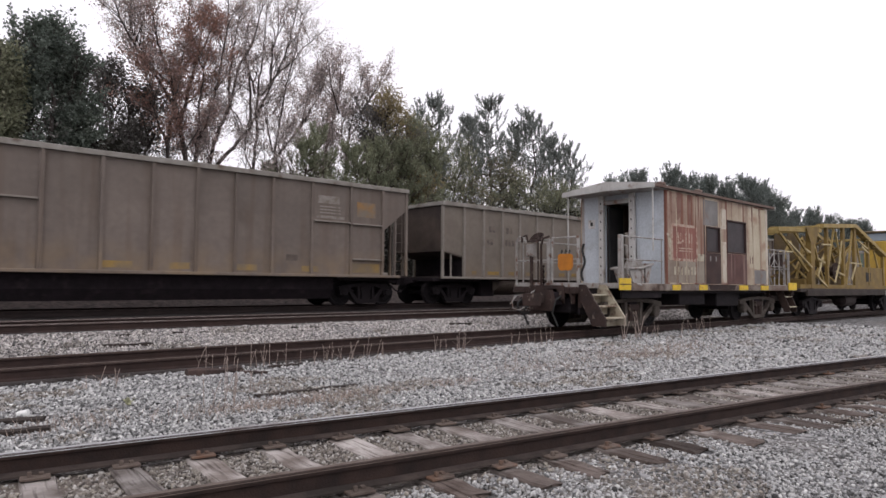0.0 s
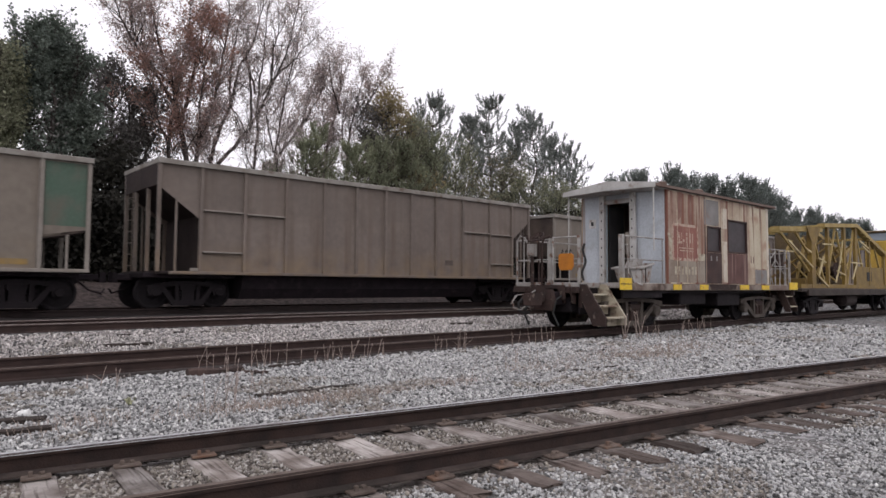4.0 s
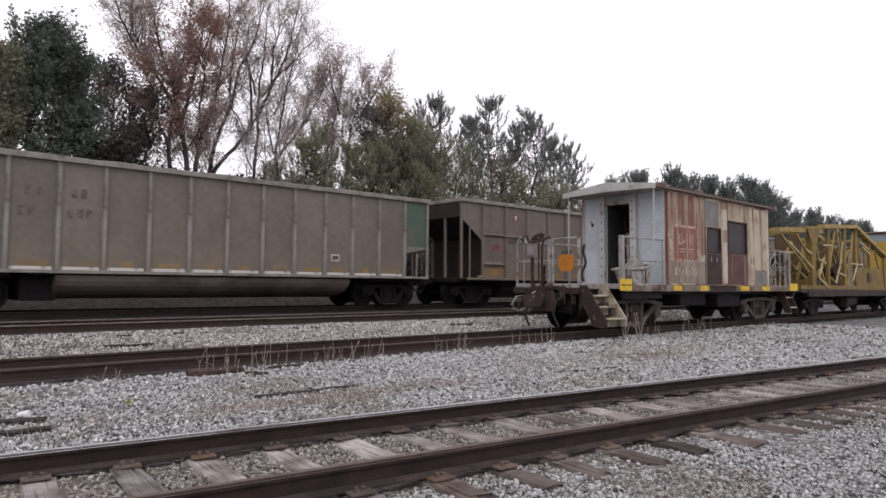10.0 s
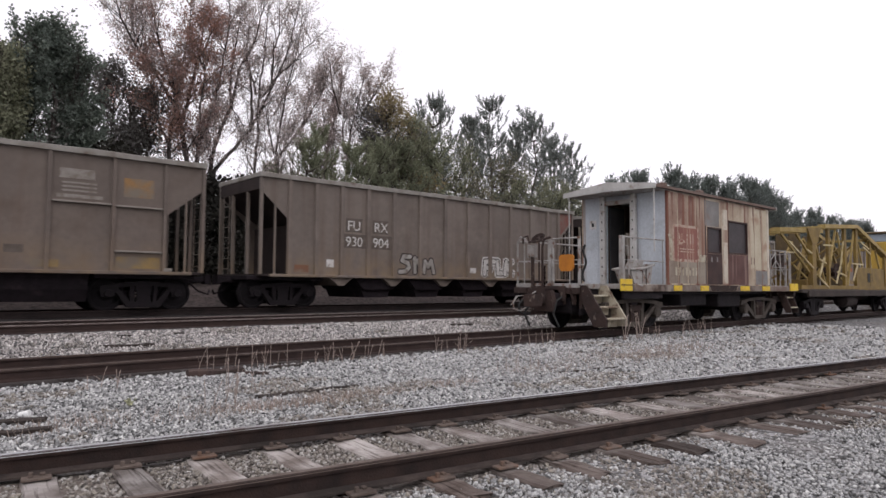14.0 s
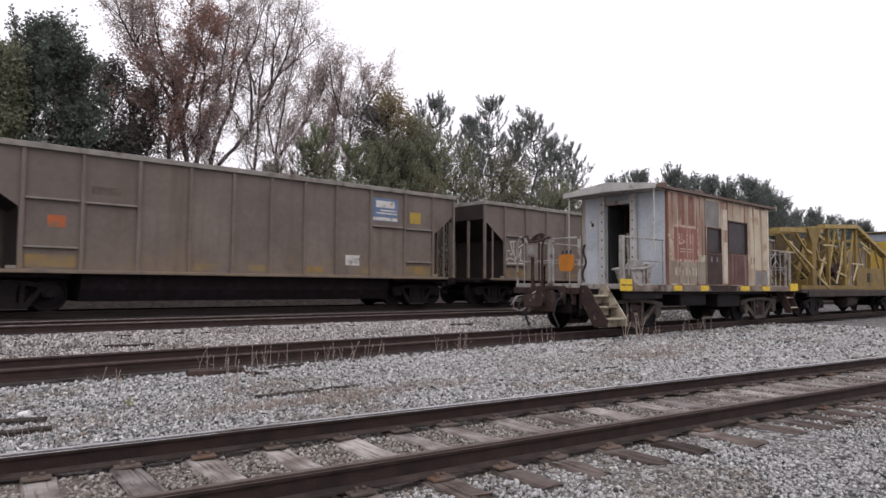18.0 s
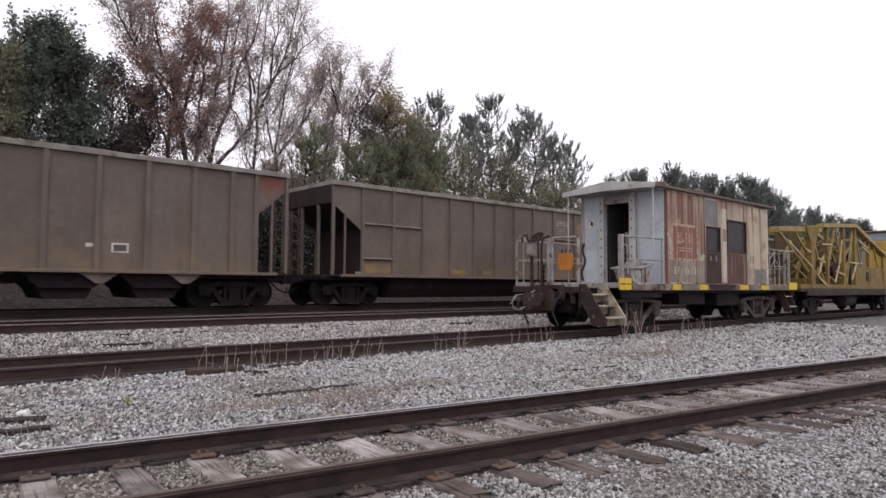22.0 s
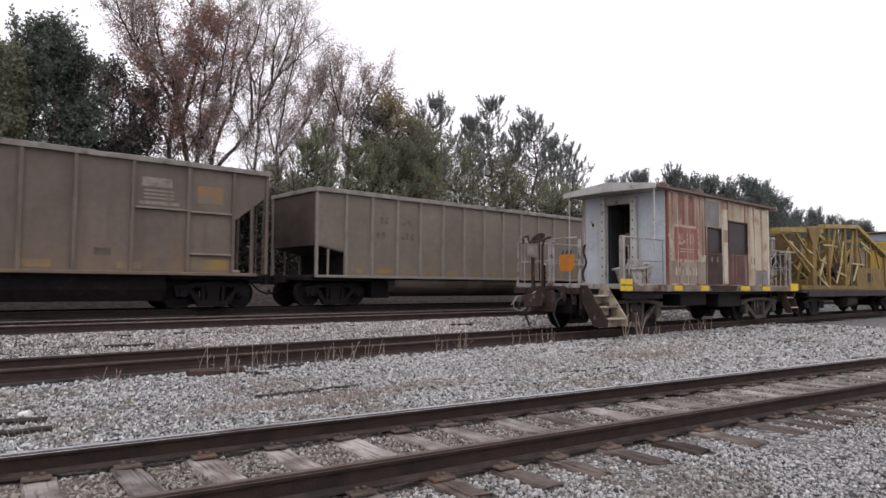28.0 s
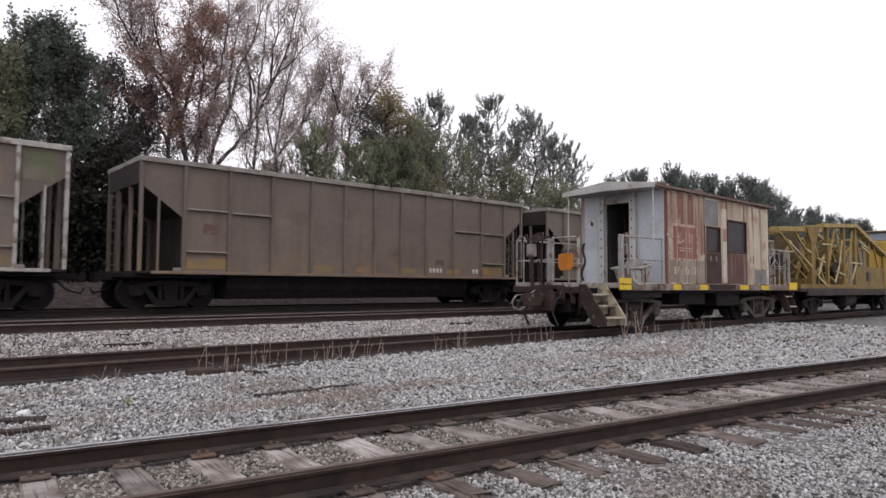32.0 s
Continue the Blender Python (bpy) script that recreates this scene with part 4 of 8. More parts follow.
def ladder_mesh():
    g = Geo()
    for w in (0.75, 1.2):
        g.tube([(-CL + 0.02, w, CS), (-CL + 0.02, w, CT - 0.3)], 0.018, 5)
    for i in range(8):
        g.tube([(-CL + 0.02, 0.75, CS + 0.2 + i * 0.34), (-CL + 0.02, 1.2, CS + 0.2 + i * 0.34)], 0.013, 5)
    return g.mesh("ladder", TAUPE)


def bay_mesh():
    return Geo().prism([(-0.70, 0.80), (0.70, 0.80), (0.62, 0.58), (0.48, 0.30), (-0.48, 0.30), (-0.62, 0.58)], "y", -1.15, 1.15).mesh("discharge_bay", SOOT)


# body colour, end patch, extras of each car in the order in which they pass
CARS = [("slope", TAUPE, None, "y t b"), ("tub", GREY, GREEN, "d y m"), ("tub", DRAB, RED, "d s"), ("tub", GREY, GREEN, "d y m"), ("slope", TAUPE, None, "b"),
        ("tub", GREY, GREEN, "d y m"), ("slope", TAUPE_B, None, "r y t b"), ("slope", TAUPE_B, None, "t b o"), ("bays", UMBER, RED, "w d q"), ("tub", GREY, GREEN, "d y m p"),
        ("slope", TAUPE, LIME, "r y t b o"), ("slope", TAUPE, LIME, "r y t b o"), ("slope", TAUPE_B, None, "e y t b"), ("bays", TAUPE, RED, "f1 g"), ("bays", GREY, RED, "w"),
        ("tub", GREY, GREEN, "d y m"), ("slope", TAUPE, None, "l y b o"), ("slope", TAUPE, None, "j t y"), ("tub", DRAB, RED, "n"), ("bays", TAUPE_B, RED, "f2 w"),
        ("slope", TAUPE_B, None, "t b y"), ("tub", DRAB, RED, "n n2"), ("flat", BROWN, ORANGE, "c"), ("slope", TAUPE, None, "b"), ("slope", TAUPE_B, None, "r y t b"),
        ("tub", GREY, GREEN, "d y m"), ("slope", TAUPE_B, None, "r t b"), ("slope", TAUPE, LIME, "r t y b k"), ("slope", TAUPE_B, None, "e y v b"), ("slope", TAUPE, None, "e b"),
        ("tub", GREY, GREEN, "d"), ("slope", TAUPE, None, "b"), ("slope", TAUPE_B, None, "b")]
SAY = {"slope": "coal hopper car with sloping ends", "tub": "coal gondola with rounded belly", "bays": "ribbed hopper car with bays", "flat": "ribbed gondola car with corrugated ends"}
HUE = {"taupe_paint": "taupe dusty", "brown_taupe_paint": "brown-grey dusty", "dusty_grey_paint": "light grey dusty", "oxide_brown_paint": "dark oxide brown", "drab_brown_paint": "drab brown", "umber_brown_paint": "warm brown"}


def dress(car, kind, end, extras):
    """The stencils, patches and writing of one car."""
    ex = extras.split()
    if end and kind == "tub":
        mark(car, "end_panel", end, 14.17, 15.12, 2.12, 3.70, "faded coloured end panel")
    if end and kind == "bays":
        part("end_panel", cached("bay_end", lambda: Geo().prism([(14.22 - CL, 2.92), (15.14 - CL, 3.68), (15.14 - CL, 3.97), (14.22 - CL, 3.97)], "y", -PANEL - 0.006, -PANEL).mesh("end_panel", RED)), end, car, "faded red end panel")
    if end and kind == "slope":
        mark(car, "end_panel", end, 14.2, 14.9, 3.2, 3.95, "mossy green stained end panel")
    if kind == "flat":
        mark(car, "end_panel", end, 14.3, 14.95, 1.15, 3.8, "faded orange end panel")
        mark(car, "end_panel", RED, 13.95, 14.25, 1.15, 3.8, "faded red panel")
    ribs = RIBS[kind]
    if "y" in ex:
        if kind == "tub":
            for a, b in zip(ribs, ribs[1:]):
                mark(car, "stencil", YELLOW, a + 0.26 + 0.2 * math.sin(a * 7) ** 2, b - 0.16 - 0.25 * math.cos(a * 5) ** 2, 1.14, 1.28, "faded yellow reflective stencil")
        else:
            for a, b in ((1.3, 2.42), (12.9, 14.0), (5.2, 6.0), (6.95, 7.5), (8.85, 9.5), (11.0, 11.6)):
                mark(car, "stencil", YELLOW, a, b, 1.12, 1.42 if b - a > 1 else 1.3, "faded yellow reflective stencil")
    if "p" in ex:
        for a, b in zip(ribs[1:], ribs[2:]):
            mark(car, "patch", CHALK, a + 0.1, b - 0.1, 1.04, 1.13, "white primer patch")
    if "t" in ex:
        mark(car, "faded_sign", FAINT, 11.55, 12.35, 3.35, 3.6, "faded white painted sign")
        for z in (3.22, 3.12, 3.02):
            mark(car, "faded_sign", FAINT, 11.6, 12.4, z, z + 0.045)
        mark(car, "faded_sign", FAINT, 11.5, 12.55, 2.86, 2.95)
        mark(car, "faded_square", OCHRE, 13.05, 13.8, 3.0, 3.5, "faded painted square")
    if "b" in ex or "l" in ex:
        mark(car, "data_stencil", DARKMARK, 10.45, 10.85, 1.45, 1.64, "dark data stencil")
    if "r" in ex:
        mark(car, "red_shield", RED, 2.98, 3.34, 3.36, 3.70, "small faded red shield")
        if end is LIME:
            for a, b, z0, z1 in ((3.07, 3.25, 3.58, 3.63), (3.13, 3.19, 3.43, 3.58)):
                part("shield_bar", plate(a, b, z0, z1, 0.009), CHALK, car, m=Matrix.Translation(((a + b) / 2 - CL, -PANEL, (z0 + z1) / 2)))
        for a in (1.32, 1.58, 1.86, 2.12):
            mark(car, "worn_stencil", FAINT, a, a + 0.2, 1.62, 1.69, "worn unreadable white stencil")
        if "k" in ex:
            mark(car, "faded_square", RUSTMARK, 1.75, 2.2, 2.1, 2.4, "small faded rust-brown square")
            mark(car, "dark_stencil", DARKMARK, 2.98, 3.26, 1.72, 1.98, "dark worn stencil")
            for a, z in ((4.3, 1.30), (7.2, 1.25), (7.9, 1.35), (9.1, 1.24), (9.4, 1.38)):
                mark(car, "soot_stain", WORNMARK, a, a + 0.34, z, z + 0.16, "dark sooty stain")
        else:
            mark(car, "red_square", RED, 1.75, 2.2, 2.1, 2.4, "small faded red square")
            mark(car, "dark_stencil", DARKMARK, 2.7, 3.5, 2.45, 2.6, "dark worn stencil")
    if "e" in ex:
        mark(car, "faded_square", RUSTMARK, 1.75, 2.2, 2.1, 2.4, "small faded rust-brown square")
    if "v" in ex:
        for a, n in ((10.15, 4), (12.35, 2)):
            for i in range(n):
                mark(car, "chalk_mark", CHALK, a + i * 0.17, a + i * 0.17 + 0.11, 1.17, 1.33, "small white unreadable mark")
    if "l" in ex:
        s = new("sign_board", plate(11.4, 12.5, 2.95, 3.75))
        s.parent = car
        s.matrix_basis = Matrix.Translation((11.95 - CL, -PANEL, 3.35))
        s.material_slots[0].link = "OBJECT"
        s.material_slots[0].material = BLUE
        tagged(s, "blue sign board with white bars")
        for a, b, z0, z1 in ((11.55, 12.35, 3.42, 3.66), (11.75, 12.45, 3.3, 3.35), (11.55, 12.45, 3.2, 3.25), (11.43, 12.47, 2.97, 3.08)):
            q = part("sign_bar", plate(a, b, z0, z1, 0.009), CHALK, car, m=Matrix.Translation(((a + b) / 2 - CL, -PANEL, (z0 + z1) / 2)))
        mark(car, "yellow_square", BRIGHT, 13.05, 13.55, 2.95, 3.35, "yellow painted square")
        mark(car, "orange_patch", SPRAY, 1.75, 2.15, 2.1, 2.4, "sprayed orange patch")
        mark(car, "data_stencil", CHALK, 10.35, 10.9, 1.38, 1.72, "white framed data stencil")
        mark(car, "dark_stencil", DARKMARK, 2.7, 3.4, 3.0, 3.2, "dark worn stencil")
    if "d" in ex:
        for a, z, n in ((2.55, 2.85, 2), (3.55, 2.85, 2), (2.42, 2.34, 2), (3.48, 2.34, 3)):
            a += 0.95 if kind == "bays" else 0.0
            for i in range(n):
                mark(car, "worn_stencil", WORNMARK, a + i * 0.21, a + i * 0.21 + 0.14, z, z + 0.24, "worn unreadable stencil glyph")
    if "m" in ex:
        mark(car, "data_frame", CHALK, 11.1, 11.42, 1.5, 1.72, "small framed data stencil")
        part("data_block", plate(11.14, 11.38, 1.54, 1.68, 0.009), DARKMARK, car, m=Matrix.Translation((11.26 - CL, -PANEL, 1.61)))
    if "s" in ex:
        tag(car, 4.45, 6.3, 1.33, 2.2, (((0.15, 0.08), (0.12, 0.35), (0.03, 0.55), (0.05, 0.85), (0.12, 0.70), (0.18, 0.95), (0.28, 0.95), (0.32, 0.72), (0.42, 0.92), (0.50, 0.96)), ((0.25, 0.05), (0.27, 0.35), (0.40, 0.30), (0.45, 0.40), (0.55, 0.38)),
                                        ((0.36, 0.62), (0.56, 0.60)), ((0.42, 0.50), (0.53, 0.50)), ((0.68, 0.92), (0.70, 0.60), (0.70, 0.10), (0.76, 0.10), (0.78, 0.50), (0.88, 0.50), (0.95, 0.75), (0.88, 0.95), (0.78, 0.85), (0.76, 0.60))), FAINT, 0.034)
        mark(car, "data_frame", CHALK, 7.1, 7.32, 1.3, 1.38, "small white data stencil")
        mark(car, "data_frame", CHALK, 9.9, 10.25, 1.3, 1.5, "small white data stencil")
    if "w" in ex:
        mark(car, "data_frame", CHALK, 10.2, 10.62, 1.5, 1.75, "white framed data stencil")
        part("data_block", plate(10.25, 10.57, 1.54, 1.71, 0.009), DARKMARK, car, m=Matrix.Translation((10.41 - CL, -PANEL, 1.62)))
        mark(car, "white_patch", CHALK, 9.6, 9.9, 1.62, 1.72, "small white patch")
        mark(car, "worn_stencil", ORANGE, 1.2, 1.75, 1.12, 1.35, "worn orange stencil")
    if "j" in ex:
        tag(car, 1.3, 2.5, 1.64, 2.62, WIDE_TAG, CHALK, 0.042)
        tag(car, 6.5, 7.62, 1.6, 2.46, SMALL_TAG, CHALK, 0.032)
        tag(car, 12.9, 13.95, 1.62, 2.5, WIDE_TAG, CHALK, 0.036)
    if "g" in ex:
        fat_letters(car, 5.3, 6.95, 1.12, 1.86, (((0.30, 0.86), (0.12, 0.86), (0.08, 0.66), (0.24, 0.54), (0.28, 0.34), (0.18, 0.14), (0.02, 0.12)), ((0.44, 0.12), (0.43, 0.8)), ((0.43, 0.52), (0.55, 0.76), (0.58, 0.12)),
                                                 ((0.70, 0.12), (0.72, 0.66), (0.82, 0.40), (0.90, 0.72), (0.98, 0.12))), 0.145, 0.0)
        fat_letters(car, 9.25, 11.2, 1.12, 1.86, (((0.16, 0.12), (0.18, 0.78), (0.44, 0.80)), ((0.18, 0.44), (0.34, 0.44)), ((0.54, 0.80), (0.55, 0.16), (0.66, 0.16)), ((0.76, 0.12), (0.80, 0.80)), ((0.96, 0.84), (0.82, 0.46), (0.98, 0.14))), 0.17, 0.12)
        mark(car, "white_patch", CHALK, 8.75, 9.1, 1.22, 1.42, "small white patch")
        mark(car, "white_patch", CHALK, 2.35, 2.62, 1.3, 1.55, "small white patch")
        mark(car, "worn_stencil", ORANGE, 1.2, 1.7, 1.12, 1.35, "worn orange stencil")
    for key, lines in (("f1", (("FU", 3.12, 2.55), ("RX", 4.2, 2.55), ("930", 3.06, 2.02), ("904", 4.16, 2.02))), ("f2", (("FU", 3.12, 2.55), ("RX", 4.2, 2.55), ("930", 3.06, 2.02), ("819", 4.16, 2.02))),
                       ("n", (("ND", 2.62, 2.95), ("YX", 3.62, 2.95)))):
        if key in ex:
            for text, lx, z in lines:
                hue, back = (CHALK, DARKMARK) if key != "n" else (DARKMARK, PALE)
                k = 0.74 if key == "n" else 1.0
                w = (0.30 if key != "n" else 0.36) * k * len(text)
                mark(car, "lettering_plate", back, lx - 0.05 * k, lx + w, z - 0.06 * k, z + 0.40 * k, "painted lettering patch")
                me = cached(("text", text), lambda: lettering(text, 0.46))
                if not me.materials:
                    me.materials.append(CHALK)
                part("lettering", me, hue, car, "painted letters " + text, Matrix.Translation((lx - CL, -PANEL - 0.008, z)) @ Matrix.Diagonal((k, 1, k, 1)))
    if "n" in ex:
        if "n2" in ex:
            for text, lx in (("964", 2.5), ("580", 3.6)):
                me = cached(("text", text), lambda: lettering(text, 0.46))
                if not me.materials:
                    me.materials.append(CHALK)
                part("lettering", me, DARKMARK, car, "painted digits " + text, Matrix.Translation((lx - CL, -PANEL - 0.004, 2.4)) @ Matrix.Diagonal((0.8, 1, 0.8, 1)))
        else:
            for a in (2.5, 2.74, 2.98, 3.62, 3.86, 4.1):
                mark(car, "worn_stencil", DARKMARK, a, a + 0.17, 2.4, 2.66, "worn unreadable digit")
        for a, b in ((5.65, 5.95), (12.0, 12.3)):
            mark(car, "stencil", FAINT, a, b, 1.16, 1.26, "small worn pale stencil")
        mark(car, "data_block", DARKMARK, 11.05, 11.4, 1.42, 1.56, "small dark data stencil")
    if "c" in ex:
        for a, b, z, h in ((1.95, 2.36, 2.22, 0.24), (2.68, 3.2, 2.22, 0.22), (1.95, 2.42, 1.84, 0.26), (2.66, 3.24, 1.80, 0.28), (2.7, 3.0, 1.45, 0.14), (1.5, 2.3, 3.35, 0.22), (4.2, 4.32, 1.4, 0.34), (11.9, 12.0, 1.4, 0.3)):
            mark(car, "worn_stencil", DIMMARK, a, b, z, z + h, "worn unreadable stencil")
        for a in (2.0, 2.2, 2.72, 2.92, 3.1):
            part("stencil_bar", plate(a, a + 0.1, 1.87, 2.05, 0.009), DARKMARK, car, m=Matrix.Translation((a + 0.05 - CL, -PANEL, 1.96)))
        mark(car, "pale_bar", FAINT, 0.3, 1.1, 1.28, 1.34, "pale scraped bar")
        part("jack_pad", cached("flat_pad", lambda: Geo().box(-0.2, 0.2, -0.03, 0.03, -0.09, 0.09, 0.01).mesh("jack_pad", PALE)), PALE, car, "pale jacking pad", Matrix.Translation((0.85 - CL, -CW + 0.02, CS - 0.12)))
        mark(car, "yellow_bar", YELLOW, 0.85, 0.93, 1.5, 2.3, "yellow bar")


TRAIN = []
for k, (kind, body, end, extras) in enumerate(CARS):
    hue = HUE[body.name]
    tail = {"g": " and sprayed graffiti", "j": " and white graffiti tags", "k": " and white ribs", "l": " and a blue sign"}
    more = next((tail[e] for e in extras.split() if e in tail), {"faded_green_paint": " and a green end", "faded_red_paint": " and a red end"}.get(end.name if end else "", ""))
    car, sets = coal_car(kind, body, hue + " " + SAY[kind] + more, {"k": WHITE_RIB, "p": CHORD, "q": CHIPPED}.get(extras.split()[-1]), WHITE_RIB if "k" in extras.split() else PALE if kind == "flat" else CHORD)
    dress(car, kind, end, extras)
    TRAIN.append((car, sets))


# ---- parked caboose on the siding ----
CREAM = mat("rust_streaked_cream_paint", (0.50, 0.435, 0.34), (0.37, 0.295, 0.22), scale=0.9, rough=0.75, bump=0.15, bscale=30, spot=(0.212, 0.128, 0.102), spot_scale=1.1, spot_lo=0.46, spot_hi=0.68,
            streak=(0.17, 0.07, 0.05), streak_scale=(3.1, 3.1, 0.10), streak_lo=0.49, streak_hi=0.57)
ENDBLUE = mat("weathered_pale_blue_paint", (0.51, 0.545, 0.585), (0.43, 0.46, 0.495), scale=1.4, rough=0.7, bump=0.12, spot=(0.31, 0.31, 0.31), spot_scale=1.5, spot_lo=0.62, spot_hi=0.8,
              streak=(0.28, 0.24, 0.21), streak_scale=(5.0, 5.0, 0.2), streak_lo=0.60, streak_hi=0.72)
DULLWHITE = mat("chipped_white_steel", (0.36, 0.347, 0.332), (0.24, 0.222, 0.208), scale=2.4, rough=0.7, bump=0.2, spot=(0.15, 0.085, 0.06), spot_scale=5.0, spot_lo=0.56, spot_hi=0.66)
ROOF = mat("rusty_roof_sheet", (0.12, 0.075, 0.06), (0.17, 0.125, 0.11), scale=1.3, rough=0.85, bump=0.3, spot=(0.26, 0.24, 0.23), spot_scale=1.2, spot_lo=0.6, spot_hi=0.8)
MAROON = mat("maroon_plate", (0.085, 0.038, 0.034), (0.12, 0.06, 0.052), scale=2.0, rough=0.7, bump=0.15, streak=(0.2, 0.13, 0.11), streak_scale=(9.0, 9.0, 0.4), streak_lo=0.56, streak_hi=0.68)
RUSTY = mat("flaking_rust", (0.052, 0.032, 0.027), (0.032, 0.022, 0.02), scale=3.0, rough=0.92, bump=0.4, spot=(0.13, 0.10, 0.085), spot_scale=6.0, spot_lo=0.60, spot_hi=0.68)
STEPCREAM = mat("worn_cream_step", (0.46, 0.42, 0.33), (0.33, 0.28, 0.21), scale=3, rough=0.8, bump=0.2, spot=(0.14, 0.09, 0.065), spot_scale=4, spot_lo=0.54, spot_hi=0.66)
SAFETY = mat("safety_yellow_paint", (0.72, 0.50, 0.035), (0.60, 0.40, 0.04), scale=4, rough=0.6, bump=0.1, spot=(0.3, 0.2, 0.07), spot_scale=7, spot_lo=0.6, spot_hi=0.7)
SIGNORANGE = mat("orange_plastic", (0.52, 0.195, 0.024), (0.42, 0.155, 0.024), scale=3, rough=0.55, bump=0.05)
HERALD = mat("faded_red_herald", (0.255, 0.108, 0.086), (0.21, 0.093, 0.074), scale=3, rough=0.75, bump=0.1, streak=(0.42, 0.30, 0.23), streak_scale=(8, 8, 0.3), streak_lo=0.55, streak_hi=0.68)
# near-black: the dark of the unlit cabin and of holes put into colour
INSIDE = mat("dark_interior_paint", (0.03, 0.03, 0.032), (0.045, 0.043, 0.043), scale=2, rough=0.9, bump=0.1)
GREYPLATE = mat("bare_grey_plate", (0.22, 0.21, 0.205), (0.17, 0.16, 0.155), scale=2, rough=0.7, bump=0.1, spot=(0.2, 0.13, 0.1), spot_scale=3, spot_lo=0.56, spot_hi=0.7)
RUBBER = mat("black_rubber", (0.02, 0.02, 0.02), (0.03, 0.03, 0.03), scale=6, rough=0.7, bump=0.1)
TRUCKGREY = mat("dusty_truck_casting", (0.092, 0.076, 0.064), (0.055, 0.045, 0.039), scale=4, rough=0.85, bump=0.35)

STAINED = mat("rust_stained_sill", (0.27, 0.235, 0.205), (0.15, 0.105, 0.085), scale=1.6, rough=0.85, bump=0.25, spot=(0.06, 0.038, 0.03), spot_scale=2.4, spot_lo=0.5, spot_hi=0.66)
DARKMAROON = mat("sooty_maroon_plate", (0.04, 0.024, 0.022), (0.065, 0.036, 0.032), scale=2.0, rough=0.75, bump=0.15)
FASCIA = mat("weathered_white_fascia", (0.50, 0.49, 0.475), (0.41, 0.395, 0.38), scale=2.0, rough=0.75, bump=0.15, spot=(0.24, 0.19, 0.16), spot_scale=3.0, spot_lo=0.6, spot_hi=0.72)
MARKING = mat("worn_cream_marking", (0.46, 0.37, 0.30), (0.37, 0.25, 0.20), scale=6, rough=0.8, bump=0.1, spot=(0.26, 0.12, 0.09), spot_scale=9, spot_lo=0.5, spot_hi=0.62)
DIMPANE = mat("dim_purple_pane", (0.020, 0.014, 0.017), (0.032, 0.022, 0.025), scale=1.5, rough=0.5, bump=0.05)
TANRUST = mat("rust_washed_cream", (0.375, 0.295, 0.23), (0.27, 0.18, 0.14), scale=1.2, rough=0.8, bump=0.15, streak=(0.19, 0.085, 0.06), streak_scale=(4.0, 4.0, 0.10), streak_lo=0.49, streak_hi=0.6)
GREYTAN = mat("grimy_grey_tan_paint", (0.29, 0.25, 0.205), (0.22, 0.175, 0.14), scale=1.4, rough=0.8, bump=0.15, streak=(0.14, 0.09, 0.07), streak_scale=(5.0, 5.0, 0.3), streak_lo=0.56, streak_hi=0.68)
STRIP = mat("chalky_cream_strip", (0.56, 0.51, 0.43), (0.47, 0.415, 0.34), scale=2.2, rough=0.75, bump=0.15, spot=(0.30, 0.185, 0.135), spot_scale=2.6, spot_lo=0.56, spot_hi=0.72)
PALECREAM = mat("pale_cream_paint", (0.52, 0.465, 0.36), (0.44, 0.375, 0.28), scale=1.2, rough=0.75, bump=0.15, spot=(0.33, 0.22, 0.16), spot_scale=1.6, spot_lo=0.56, spot_hi=0.74,
                streak=(0.30, 0.17, 0.12), streak_scale=(4.5, 4.5, 0.12), streak_lo=0.55, streak_hi=0.68)
RUSTRUN = mat("rust_run_stain", (0.18, 0.088, 0.072), (0.235, 0.14, 0.112), scale=2.4, rough=0.85, bump=0.2, spot=(0.12, 0.055, 0.045), spot_scale=3.0, spot_lo=0.52, spot_hi=0.7)
C0 = 20.9


def open_sideframe():
    """A light cast side frame: bowed top bar, diagonals to a narrow foot, and two columns round the springs."""
    g = Geo()
    for s in (-1, 1):
        g.prism([(s * 1.50, 0.60), (s * 1.46, 0.74), (s * 1.0, 0.80), (0, 0.86), (0, 0.755), (s * 0.98, 0.70), (s * 1.30, 0.60)], "y", -0.07, 0.07)
        g.prism([(s * 1.28, 0.68), (s * 1.10, 0.72), (s * 0.36, 0.22), (s * 0.50, 0.14)], "y", -0.055, 0.055)
        g.prism([(s * 0.30, 0.18), (s * 0.42, 0.18), (s * 0.46, 0.76), (s * 0.34, 0.76)], "y", -0.06, 0.06)
    g.prism([(-0.50, 0.14), (-0.42, 0.07), (0.42, 0.07), (0.50, 0.14), (0.42, 0.20), (-0.42, 0.20)], "y", -0.08, 0.08)
    return g.mesh("sideframe", TRUCKGREY)


